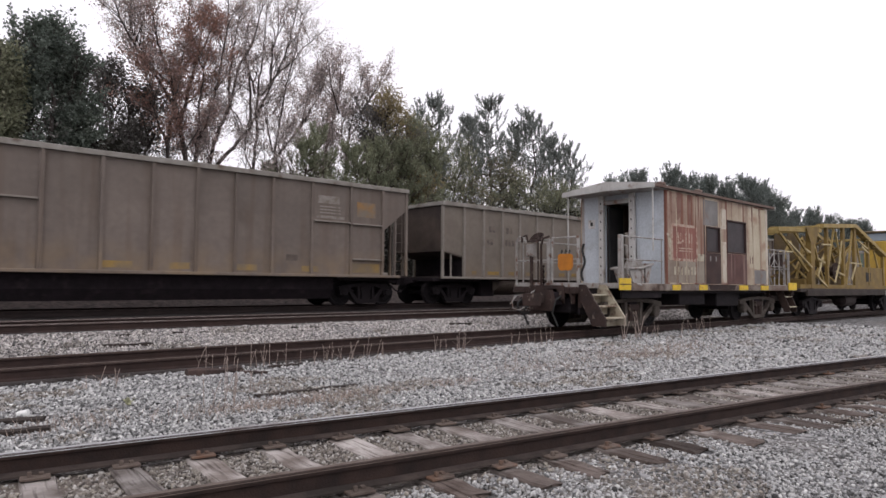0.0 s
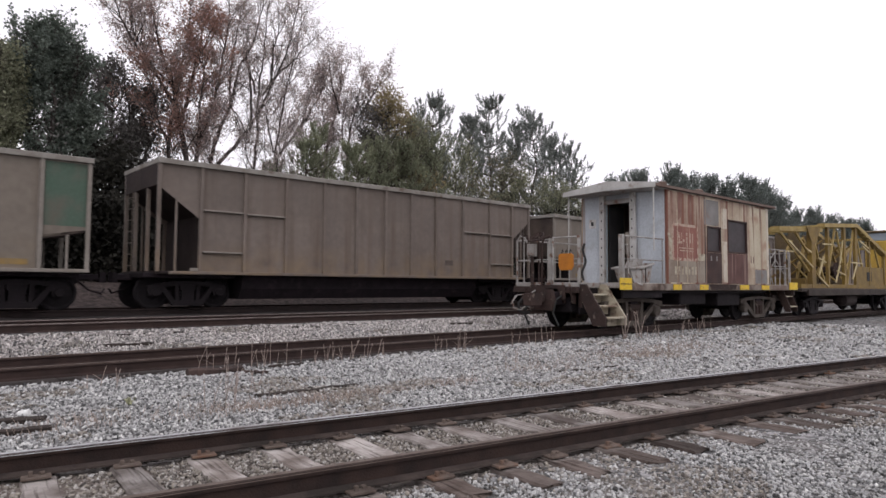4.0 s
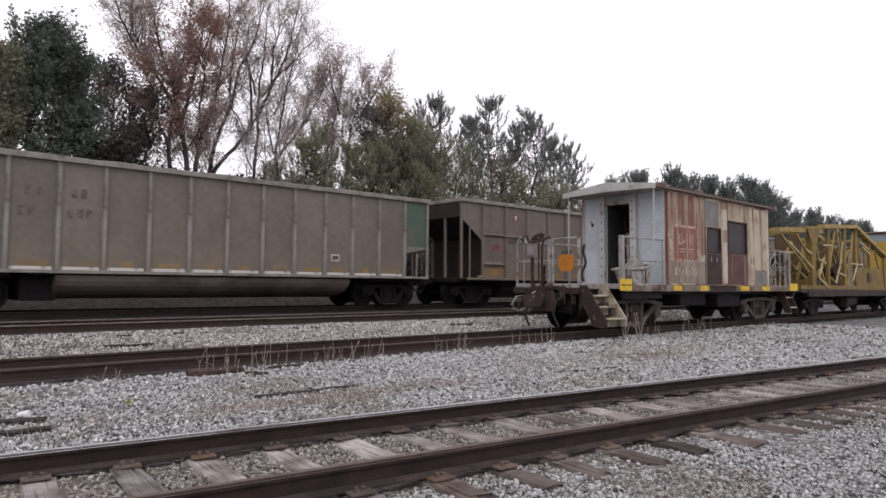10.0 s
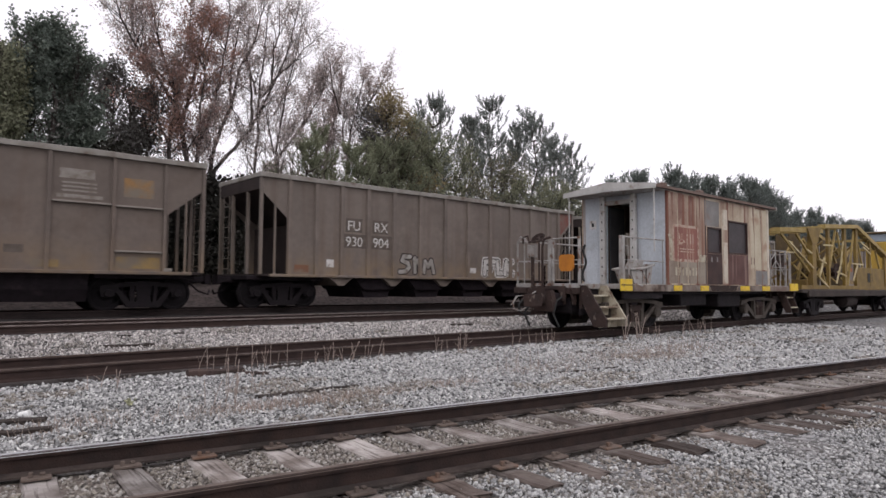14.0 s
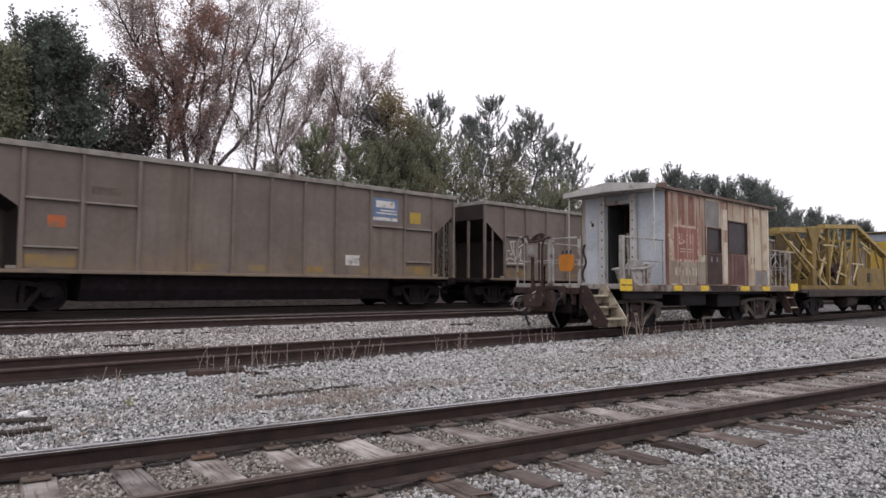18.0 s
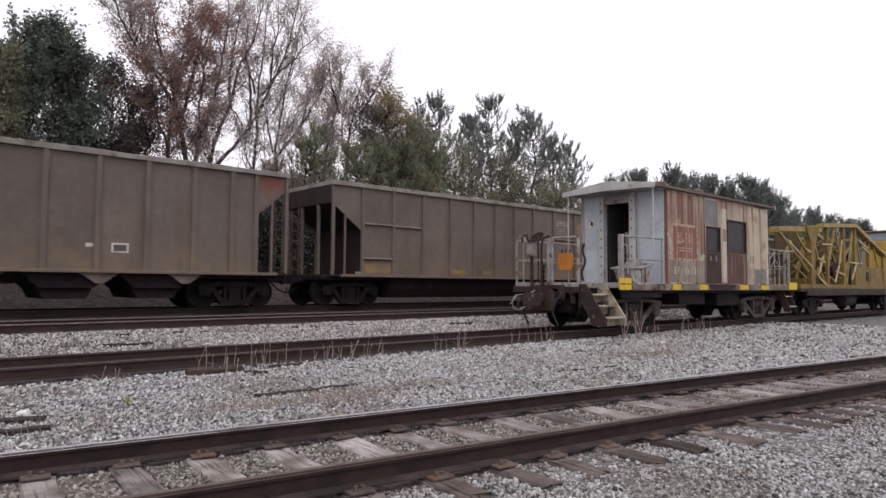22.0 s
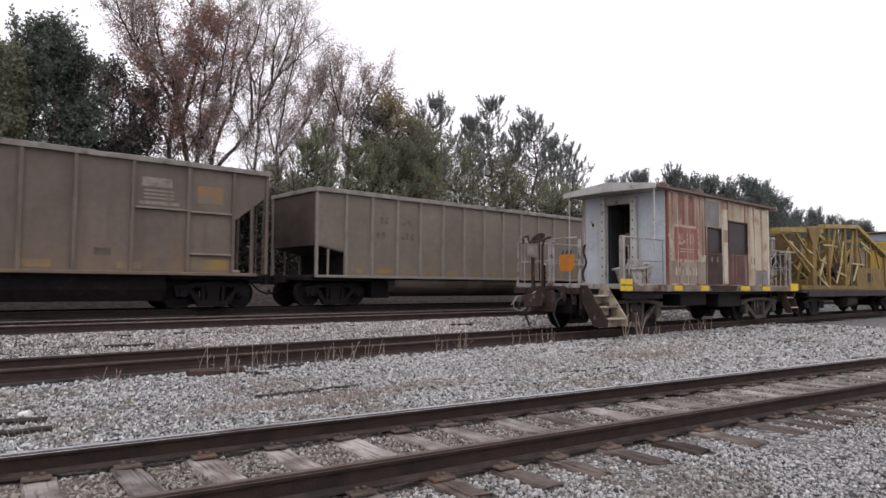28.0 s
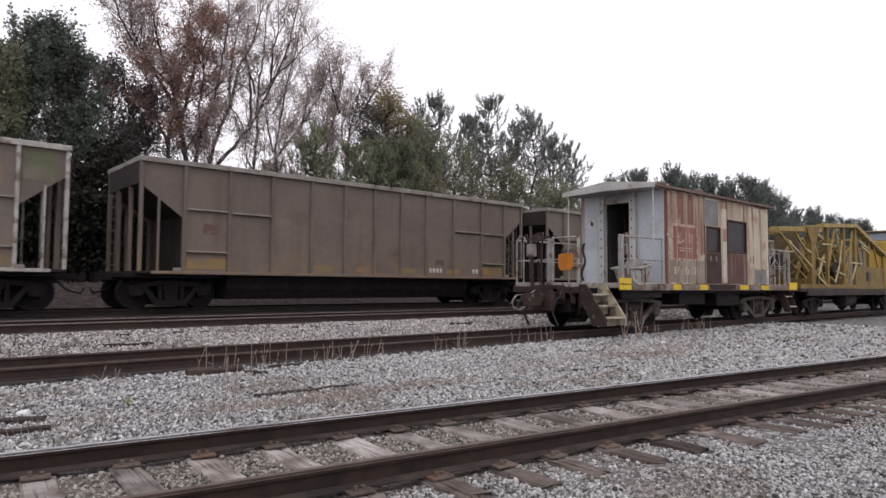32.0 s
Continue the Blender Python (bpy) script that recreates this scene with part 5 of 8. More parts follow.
def open_truck(car, x):
    """A caboose truck with open side frames, spring nests and journal boxes."""
    t = part("truck", CACHE["bolster"], GEAR, car, m=Matrix.Translation((x, 0, 0)))
    for s in (-1, 1):
        f = part("sideframe", cached("open_sideframe", open_sideframe), TRUCKGREY, t, "dusty open truck side frame", Matrix.Translation((0, s * 1.0, 0)))
        part("spring_nest", cached("springs", lambda: Geo().box(-0.27, 0.27, -0.09, 0.09, 0.50, 0.68, 0.02).lathe([(0.1, 0.2), (0.1, 0.5)], (-0.15, 0, 0), "z", 8).lathe([(0.1, 0.2), (0.1, 0.5)], (0.15, 0, 0), "z", 8).mesh("spring_nest", RUSTY)), RUSTY, f)
        for w in (-1.16, 1.16):
            part("journal_box", cached("journal", lambda: Geo().lathe([(0.17, -0.1), (0.19, 0.0), (0.17, 0.1)], (0, 0, 0.457), "y", 12).box(-0.16, 0.16, -0.12, 0.1, 0.34, 0.62, 0.04).mesh("journal_box", TRUCKGREY)), TRUCKGREY, f, m=Matrix.Translation((w, 0, 0)))
    for w in (-1.16, 1.16):
        part("wheelset", cached("wheelset", wheelset_mesh), WHEEL, t, m=Matrix.Translation((w, 0, 0.457)))



def wall_xz(y0, y1, x0, x1, z0, z1, holes):
    """A wall along x with rectangular openings (x0, x1, z0, z1), left to right."""
    xs = sorted({x0, x1, *(v for h in holes for v in h[:2])})
    zs = sorted({z0, z1, *(v for h in holes for v in h[2:])})
    nx, nz = len(xs), len(zs)
    vs = [(x, y, z) for y in (y0, y1) for x in xs for z in zs]
    I = lambda s, i, k: s * nx * nz + i * nz + k

    def solid(i, k):
        if not (0 <= i < nx - 1 and 0 <= k < nz - 1):
            return False
        mx, mz = (xs[i] + xs[i + 1]) / 2, (zs[k] + zs[k + 1]) / 2
        return not any(h[0] < mx < h[1] and h[2] < mz < h[3] for h in holes)
    fs = []
    for i in range(nx - 1):
        for k in range(nz - 1):
            if not solid(i, k):
                continue
            for s in (0, 1):
                fs.append((I(s, i, k), I(s, i + 1, k), I(s, i + 1, k + 1), I(s, i, k + 1)))
            for di, dk, a, b in ((-1, 0, (i, k), (i, k + 1)), (1, 0, (i + 1, k), (i + 1, k + 1)), (0, -1, (i, k), (i + 1, k)), (0, 1, (i, k + 1), (i + 1, k + 1))):
                if not solid(i + di, k + dk):
                    fs.append((I(0, *a), I(0, *b), I(1, *b), I(1, *a)))
    return Geo().add(vs, fs)


def caboose():
    c = thing("caboose", "parked caboose with rust-streaked cream sides and pale blue ends", "caboose", Matrix.Translation((C0, T2, Z2)))
    X = lambda x: x - C0
    P = lambda name, g, m, label="", par=c: part(name, g, m, par, label)
    wins = [(X(19.85), X(20.75), 2.30, 3.08), (X(21.28), X(22.66), 2.33, 3.38)]
    near = P("side_wall", wall_xz(-1.507, -1.45, X(17.4), X(24.4), 1.26, 4.02, wins), CREAM, "cream side wall with long rust runs")
    P("side_wall", wall_xz(1.45, 1.507, X(17.4), X(24.4), 1.26, 4.02, wins), CREAM)
    for i in range(13):
        x = 17.42 + i * 0.58
        if 19.75 < x < 20.85 or 21.2 < x < 22.75:
            continue
        part("batten", Geo().prism([(X(x) - 0.018, -1.507), (X(x) + 0.018, -1.507), (X(x) + 0.010, -1.519), (X(x) - 0.010, -1.519)], "z", 1.28, 3.98), CREAM, near)
    for a, b, z0, z1 in wins:
        w = P("window", Geo().box(a, b, -1.47, -1.46, z0, z1), DIMPANE, "dark opaque window pane")
        fr = Geo()
        fr.box(a - 0.03, a + 0.02, -1.522, -1.46, z0 - 0.03, z1 + 0.03, 0.006).box(b - 0.02, b + 0.03, -1.522, -1.46, z0 - 0.03, z1 + 0.03, 0.006)
        fr.box(a + 0.02, b - 0.02, -1.522, -1.46, z1 - 0.02, z1 + 0.03, 0.006).box(a + 0.02, b - 0.02, -1.522, -1.46, z0 - 0.03, z0 + 0.02, 0.006)
        part("window_frame", fr, DARKMAROON, w)
    P("cover_plate", Geo().box(X(19.66), X(20.62), -1.515, -1.507, 3.13, 3.94, 0.002), GREYPLATE, "bare grey metal cover plate")
    P("lower_panel", Geo().box(X(19.8), X(20.8), -1.516, -1.507, 1.28, 2.26, 0.003), DARKMAROON, "maroon lower panel")
    P("lower_panel", Geo().box(X(21.24), X(22.7), -1.516, -1.507, 1.28, 2.29, 0.003), MAROON, "maroon lower panel")
    P("corner_panel", Geo().box(X(23.3), X(24.25), -1.514, -1.507, 1.3, 1.78, 0.002), GREYPLATE, "grey patch panel")
    P("weathered_panel", Geo().box(X(17.5), X(19.62), -1.5095, -1.507, 2.0, 3.98), TANRUST, "tan rust-washed panel")
    P("weathered_panel", Geo().box(X(17.5), X(19.7), -1.5095, -1.507, 1.3, 1.97), GREYTAN, "grimy grey-tan lower panel")
    P("pale_strip", Geo().box(X(20.86), X(21.2), -1.512, -1.507, 1.32, 3.74), STRIP, "chalky pale strip between the windows")
    P("rust_patch", Geo().box(X(20.86), X(21.2), -1.515, -1.511, 2.66, 3.08), TANRUST, "rust-washed patch")
    P("weathered_panel", Geo().box(X(22.86), X(24.3), -1.5095, -1.507, 1.82, 3.96), PALECREAM, "pale cream weathered panel")
    P("corner_post", Geo().box(X(24.26), X(24.42), -1.522, -1.47, 1.28, 4.0, 0.008), STRIP, "pale corner post")
    for k, (a, b) in enumerate(((17.62, 17.76), (18.02, 18.30), (18.72, 18.88), (19.3, 19.4), (23.1, 23.2), (23.7, 23.76))):
        P("rust_run", Geo().prism([(X(a), 4.0), (X(b), 4.0), (X(b) - 0.02, 3.0 + 0.4 * math.sin(k * 2.3)), (X(a) + 0.03, 3.2 + 0.35 * math.cos(k * 1.7))], "y", -1.5115, -1.507), RUSTRUN, "rust run from the eaves")
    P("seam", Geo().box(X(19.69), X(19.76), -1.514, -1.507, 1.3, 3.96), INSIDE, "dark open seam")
    P("band", Geo().box(X(17.55), X(19.78), -1.5105, -1.507, 1.98, 2.2), STEPCREAM, "pale painted band")
    P("slash", Geo().prism([(X(17.45), 2.75), (X(17.58), 2.75), (X(17.95), 1.98), (X(17.72), 1.98)], "y", -1.512, -1.507), STEPCREAM, "pale painted slash")
    # herald: a framed rounded square with pale bars
    def rounded(x0, x1, z0, z1, r):
        pts = []
        for cx, cz, a0 in ((x1 - r, z0 + r, -90), (x1 - r, z1 - r, 0), (x0 + r, z1 - r, 90), (x0 + r, z0 + r, 180)):
            pts += [(cx + r * math.cos(radians(a0 + k * 30)), cz + r * math.sin(radians(a0 + k * 30))) for k in range(4)]
        return pts
    h = P("herald", Geo().prism(rounded(X(17.70), X(19.26), 1.95, 3.06, 0.12), "y", -1.514, -1.507), MARKING, "framed red square emblem")
    part("field", Geo().prism(rounded(X(17.79), X(19.17), 2.03, 2.98, 0.09), "y", -1.518, -1.512), HERALD, h)
    for a, b, z0, z1 in ((18.04, 18.13, 2.46, 2.80), (18.13, 18.27, 2.46, 2.53), (18.18, 18.25, 2.6, 2.80), (18.3, 18.42, 2.52, 2.6), (18.5, 18.57, 2.5, 2.8), (18.72, 18.78, 2.5, 2.8), (18.86, 18.92, 2.5, 2.8), (18.1, 18.95, 2.32, 2.35), (18.1, 18.95, 2.24, 2.27)):
        part("bar", Geo().box(X(a), X(b), -1.521, -1.517, z0, z1), MARKING, h)
    for i in range(7):
        P("stencil", Geo().box(X(17.85 + i * 0.2), X(17.95 + i * 0.2), -1.5115, -1.507, 1.54, 1.78), STEPCREAM, "worn pale stencil mark")
    for a in (20.05, 20.42):
        P("stencil", Geo().box(X(a), X(a + 0.08), -1.520, -1.515, 2.0, 2.16), GREYPLATE)
    for a in (20.9, 21.05, 22.95, 23.15):
        P("stencil", Geo().box(X(a), X(a + 0.06), -1.511, -1.507, 2.0, 2.24), MAROON)
    # ends
    for x0, x1, s in ((17.4, 17.46, 1), (24.34, 24.4, -1)):
        e = Geo().box(X(x0), X(x1), -1.45, -0.39, 1.26, 4.02).box(X(x0), X(x1), 0.55, 1.45, 1.26, 4.02).box(X(x0), X(x1), -0.39, 0.55, 3.78, 4.02)
        P("end_wall", e, ENDBLUE, "pale blue end wall with an open doorway")
        xo = x0 - 0.10 if s > 0 else x1 + 0.10
        for yy in (-0.46, 0.63):
            p = P("door_post", Geo().box(X(xo) - 0.06, X(xo) + 0.06, yy - 0.09, yy + 0.09, 1.28, 4.02, 0.012), FASCIA, "bolted white door post")
            for k in range(9):
                z = 1.5 + k * 0.28
                part("bolt_hole", Geo().box(X(xo) - s * 0.06 - 0.004, X(xo) - s * 0.06 + 0.004, yy - 0.018, yy + 0.018, z, z + 0.06), INSIDE, p)
        P("door_lintel", Geo().box(X(xo) - 0.04, X(xo) + 0.04, -0.37, 0.54, 3.72, 3.86, 0.01), DULLWHITE)
    P("placard", Geo().box(X(17.385), X(17.4), 0.95, 1.20, 3.02, 3.30), CHALK, "small white placard")
    P("placard_mark", Geo().box(X(17.38), X(17.386), 1.03, 1.12, 3.10, 3.22), RUBBER)
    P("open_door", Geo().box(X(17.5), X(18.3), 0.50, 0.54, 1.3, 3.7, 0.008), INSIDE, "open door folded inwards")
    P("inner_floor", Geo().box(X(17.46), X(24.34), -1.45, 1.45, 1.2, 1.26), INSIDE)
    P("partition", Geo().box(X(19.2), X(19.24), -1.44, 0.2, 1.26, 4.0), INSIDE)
    # roof: shallow peak with an overhang and a pale fascia
    prof = [(-1.62, 4.04), (-1.62, 4.12), (0.0, 4.31), (1.62, 4.12), (1.62, 4.04), (0.0, 4.2)]
    P("roof", Geo().prism(prof, "x", X(16.62), X(24.85)), ROOF, "rusty shallow-pitched roof")
    for x0, x1 in ((16.58, 16.62), (24.85, 24.89)):
        P("fascia", Geo().prism([(-1.63, 4.0), (-1.63, 4.14), (0.0, 4.33), (1.63, 4.14), (1.63, 4.0), (0.0, 4.05)], "x", X(x0), X(x1)), FASCIA, "pale roof fascia board")
    P("ceiling", Geo().box(X(16.62), X(24.8), -1.5, 1.5, 4.02, 4.05), DULLWHITE)
    for x in (18.9, 21.3):
        P("roof_vent", Geo().lathe([(0.09, 0), (0.09, 0.16), (0.16, 0.18), (0.14, 0.26), (0.02, 0.3)], (X(x), -0.5, 4.24), "z", 10), ROOF)
    for yy in (-1.5, 1.5):
        P("overhang_rod", Geo().tube([(X(16.72), yy, 4.05), (X(16.72), yy, 2.2)], 0.022, 6), FASCIA)
    # decks and sills
    P("deck", Geo().box(X(14.2), X(17.4), -0.78, 1.45, 1.12, 1.27, 0.015).box(X(15.2), X(17.4), -1.47, -0.78, 1.13, 1.27, 0.012), DULLWHITE, "rusty white platform deck")
    P("deck", Geo().box(X(24.4), X(26.9), -1.47, 1.45, 1.12, 1.27, 0.015), DULLWHITE, "rusty white platform deck")
    for s in (-1, 1):
        P("side_sill", Geo().box(X(15.25 if s < 0 else 14.2), X(26.9), s * 1.44, s * 1.50, 1.06, 1.26, 0.012), STAINED, "rust-stained side sill")
    for a, b, z0, z1 in ((15.0, 15.55, 1.08, 1.40), (17.75, 18.2, 1.08, 1.24), (19.35, 19.85, 1.08, 1.24), (22.1, 22.75, 1.08, 1.24), (23.8, 24.4, 1.08, 1.24), (26.25, 27.0, 1.08, 1.36)):
        P("safety_patch", Geo().box(X(a), X(b), -1.53, -1.50 + 0.006, z0, z1, 0.006), SAFETY, "yellow safety marking")
    P("sill_stain", Geo().prism([(X(19.95), 1.255), (X(21.9), 1.255), (X(21.75), 1.07), (X(20.1), 1.07)], "y", -1.504, -1.498), RUSTY, "dark rust stain below the windows")
    P("patch_gap", Geo().box(X(15.0), X(15.56), -1.533, -1.528, 1.225, 1.25), RUSTY)
    P("end_beam", Geo().box(X(14.05), X(14.22), -0.8, 1.45, 0.98, 1.16, 0.02), RUSTY, "rusty end beam")
    P("end_beam", Geo().box(X(26.9), X(27.05), -1.4, 1.45, 0.86, 1.16, 0.02), RUSTY)
    P("centre_sill", Geo().box(X(14.0), X(27.0), -0.25, 0.25, 0.72, 1.12, 0.02), TRUCK)
    P("battery_box", Geo().box(X(18.6), X(20.2), -1.25, -0.5, 0.62, 1.06, 0.03), TRUCK)
    P("tool_box", Geo().box(X(21.0), X(22.6), -1.25, -0.5, 0.55, 1.06, 0.03), TRUCK)
    P("air_tank", Geo().lathe([(0.05, -0.6), (0.2, -0.5), (0.2, 0.5), (0.05, 0.6)], (X(20.7), 0.8, 0.8), "x", 12), SOOT)
    # dark sheets added for the shade under the body and behind the steps
    P("underframe", Geo().box(X(17.3), X(24.5), -1.38, 1.38, 0.98, 1.07), TRUCK)
    P("step_well", Geo().box(X(14.32), X(15.9), -0.72, -0.66, 0.42, 1.12).box(X(15.3), X(17.3), -1.40, -1.34, 0.86, 1.1), TRUCK)
    # steps at the platform corner
    st = P("steps", Geo().box(X(14.28), X(14.33), -0.8, -0.7, 0.6, 1.15), RUSTY, "three-tread boarding steps")
    for x0, m in ((14.22, RUSTY), (15.12, STEPCREAM)):
        part("stringer", Geo().prism([(-0.60, 1.22), (-0.98, 1.22), (-1.60, 0.34), (-1.60, 0.14), (-1.20, 0.14)], "x", X(x0), X(x0 + 0.06)), m, st)
    for z, yy in ((0.92, -0.98), (0.62, -1.22), (0.32, -1.46)):
        part("tread", Geo().box(X(14.28), X(15.12), yy - 0.12, yy + 0.14, z, z + 0.05, 0.01), STEPCREAM, st)
        part("riser", Geo().box(X(14.28), X(15.12), yy + 0.14, yy + 0.16, z - 0.2, z + 0.05), STEPCREAM, st)
    st2 = P("steps", Geo().box(X(26.2), X(26.25), -0.8, -0.7, 0.6, 1.1), RUSTY)
    for x0 in (26.2, 26.85):
        part("stringer", Geo().prism([(-1.0, 1.1), (-1.3, 1.1), (-1.55, 0.4), (-1.55, 0.25), (-1.35, 0.25)], "x", X(x0), X(x0 + 0.05)), RUSTY, st2)
    for z, yy in ((0.8, -1.3), (0.42, -1.46)):
        part("tread", Geo().box(X(26.25), X(26.85), yy - 0.1, yy + 0.1, z, z + 0.05, 0.01), STEPCREAM, st2)
    # railings
    def railing(name, pts, posts, z_top, z_mid, label):
        r = P(name, Geo().tube([(X(x), y, z_top) for x, y in pts], 0.022, 8), DULLWHITE, label)
        part("mid_rail", Geo().tube([(X(x), y, z_mid) for x, y in pts], 0.018, 6), DULLWHITE, r)
        for x, y, w in posts:
            part("post", Geo().box(X(x) - w / 2, X(x) + w / 2, y - w / 2, y + w / 2, 1.22, z_top + 0.03, 0.008), DULLWHITE, r)
        return r
    railing("end_railing", [(14.2, 1.42), (14.2, 0.20)], [(14.2, 1.42, 0.05), (14.2, 1.16, 0.035), (14.2, 0.2, 0.08)], 2.46, 1.9, "white pipe end railing")
    railing("end_railing", [(14.2, 0.12), (14.2, -0.78)], [(14.2, 0.10, 0.05), (14.2, -0.46, 0.03), (14.2, -0.78, 0.07)], 2.50, 1.9, "white pipe end railing")
    railing("side_railing", [(15.22, -1.42), (17.36, -1.42)], [(15.22, -1.42, 0.12), (17.3, -1.42, 0.03)], 2.55, 1.92, "white pipe side railing")
    railing("side_railing", [(14.25, 1.42), (17.36, 1.42)], [(15.6, 1.42, 0.05)], 2.5, 1.9, "white pipe side railing")
    railing("side_railing", [(24.45, -1.42), (26.1, -1.42)], [(25.2, -1.42, 0.04), (26.1, -1.42, 0.07)], 2.57, 1.95, "white pipe side railing")
    railing("end_railing", [(26.85, -1.3), (26.85, 1.42)], [(26.85, -1.3, 0.06), (26.85, -0.3, 0.05), (26.85, 0.4, 0.05), (26.85, 1.42, 0.06)], 2.5, 1.9, "white pipe end railing")
    P("grab_iron", Geo().tube([(X(15.34), -1.42, 2.3), (X(15.48), -1.44, 2.3), (X(15.5), -1.44, 2.1), (X(15.5), -1.45, 1.5), (X(15.75), -1.47, 1.28), (X(16.1), -1.50, 1.22)], 0.022, 7), DULLWHITE, "bent white hose pipe")
    P("grab_iron", Geo().tube([(X(25.25), -1.42, 2.5), (X(24.7), -1.45, 2.2), (X(24.65), -1.45, 1.7), (X(24.9), -1.45, 1.3)], 0.02, 7), DULLWHITE)
    # fittings on the end railing
    b = P("junction_box", Geo().box(X(14.08), X(14.2), 0.66, 0.96, 2.0, 2.36, 0.02), DULLWHITE, "white metal junction box")
    part("lid", Geo().box(X(14.06), X(14.08), 0.69, 0.93, 2.04, 2.32, 0.004), DULLWHITE, b)
    P("conduit", Geo().tube([(X(14.12), 0.78, 2.02), (X(14.12), 0.78, 1.1)], 0.05, 8), RUSTY)
    P("conduit", Geo().tube([(X(14.1), 1.12, 2.42), (X(14.1), 1.12, 2.58), (X(14.1), 0.95, 2.62), (X(14.1), 0.9, 2.44), (X(14.1), 0.4, 2.46)], 0.03, 7), RUSTY)
    tilt = Matrix.Translation((X(14.2), 0.66, 2.55)) @ pose(0, 0, 0, 0, -42, 0)
    bw = part("brake_wheel", Geo().lathe([(0.20, -0.022), (0.228, 0.0), (0.20, 0.022), (0.172, 0.0), (0.20, -0.022)], (0, 0, 0), "z", 20), RUSTY, c, "dark hand brake wheel", tilt)
    for k in range(5):
        a = k * math.pi / 2.5 + 0.4
        part("spoke", Geo().tube([(0, 0, -0.03), (0.2 * math.cos(a), 0.2 * math.sin(a), 0.0)], 0.016, 6), RUSTY, bw)
    part("hub", Geo().lathe([(0.05, -0.07), (0.06, -0.03), (0.04, 0.02)], (0, 0, 0), "z", 10), RUSTY, bw)
    P("brake_stem", Geo().tube([(X(14.26), 0.66, 1.2), (X(14.26), 0.66, 2.5)], 0.022, 8), RUSTY)
    o = P("orange_marker", Geo().prism([(-0.63, 1.70), (-0.56, 1.60), (-0.22, 1.60), (-0.15, 1.70), (-0.15, 2.0), (-0.21, 2.05), (-0.57, 2.05), (-0.63, 2.0)], "x", X(14.13), X(14.18)), SIGNORANGE, "orange marker panel hung on the railing")
    for yy in (-0.52, -0.39, -0.26):
        part("hook", Geo().tube([(X(14.15), yy, 2.03), (X(14.14), yy, 2.1), (X(14.17), yy, 2.16), (X(14.2), yy, 2.1)], 0.014, 6), RUBBER, o)
    P("air_hose", Geo().tube([(X(14.27), -0.92 + 0.05 * math.sin(k * 0.75) + 0.004 * k, 2.3 - k * 0.075) for k in range(14)], 0.032, 7), RUBBER, "hanging black air hose")
    for yy, x1 in ((0.5, 13.5), (-0.35, 13.7)):
        P("air_hose", Geo().tube([(X(14.1), yy, 0.95), (X(13.8), yy + 0.02, 0.8), (X(x1), yy + 0.05, 0.45), (X(x1 + 0.05), yy - 0.1, 0.12)], 0.028, 7), RUBBER)
    cp = P("coupler", Geo().box(X(13.35), X(14.1), -0.1, 0.1, 0.72, 0.92, 0.02), RUSTY, "rusty knuckle coupler")
    part("knuckle", Geo().prism([(X(13.4), -0.17), (X(13.0), -0.14), (X(12.92), 0.05), (X(13.08), 0.1), (X(13.14), 0.2), (X(13.4), 0.2)], "z", 0.66, 0.98), RUSTY, cp)
    part("cut_lever", Geo().tube([(X(13.2), 0.0, 1.0), (X(13.45), 0.1, 1.05), (X(14.0), 0.7, 0.95), (X(14.0), 1.3, 0.9), (X(13.9), 1.4, 0.65)], 0.015, 6), DULLWHITE, cp)
    P("standpipe", Geo().tube([(X(14.1), 0.41, 1.15), (X(14.1), 0.41, 2.3), (X(14.12), 0.36, 2.5), (X(14.2), 0.2, 2.56)], 0.032, 8), RUSTY, "rusty standpipe")
    P("conduit", Geo().tube([(X(14.12), 1.34, 1.2), (X(14.1), 1.34, 2.45), (X(14.1), 1.22, 2.6), (X(14.1), 1.05, 2.56), (X(14.08), 0.95, 2.4)], 0.026, 7), DULLWHITE, "bent white conduit")
    P("end_plate", Geo().box(X(14.0), X(14.05), -0.45, 0.78, 0.80, 1.2, 0.012), RUSTY, "rusty end sill plate")
    P("striker", Geo().prism([(-0.30, 0.52), (0.42, 0.52), (0.48, 0.78), (0.40, 1.06), (-0.26, 1.08), (-0.34, 0.8)], "x", X(13.62), X(13.78)), RUSTY, "rusty coupler striker casting")
    P("angle_cock", Geo().lathe([(0.05, -0.2), (0.07, -0.1), (0.07, 0.08), (0.04, 0.14)], (X(13.7), 0.62, 0.82), "x", 10), RUSTY, "rusty brake pipe cock")
    P("air_hose", Geo().tube([(X(13.52), 0.62, 0.82), (X(13.36), 0.62, 0.7), (X(13.34), 0.58, 0.5), (X(13.45), 0.5, 0.42), (X(13.6), 0.42, 0.46)], 0.03, 7), RUBBER)
    P("hand_loop", Geo().tube([(X(13.5), 0.8, 0.9), (X(13.3), 0.78, 0.74), (X(13.26), 0.7, 0.56), (X(13.34), 0.55, 0.52), (X(13.5), 0.5, 0.6)], 0.016, 6), DULLWHITE, "worn white lever loop")
    for k in range(9):
        P("chain_link", Geo().lathe([(0.035, -0.01), (0.045, 0.0), (0.035, 0.01), (0.025, 0.0), (0.035, -0.01)], (X(14.02), 0.26 + 0.012 * (k % 2), 1.72 - k * 0.075), "y" if k % 2 else "x", 8), RUSTY)
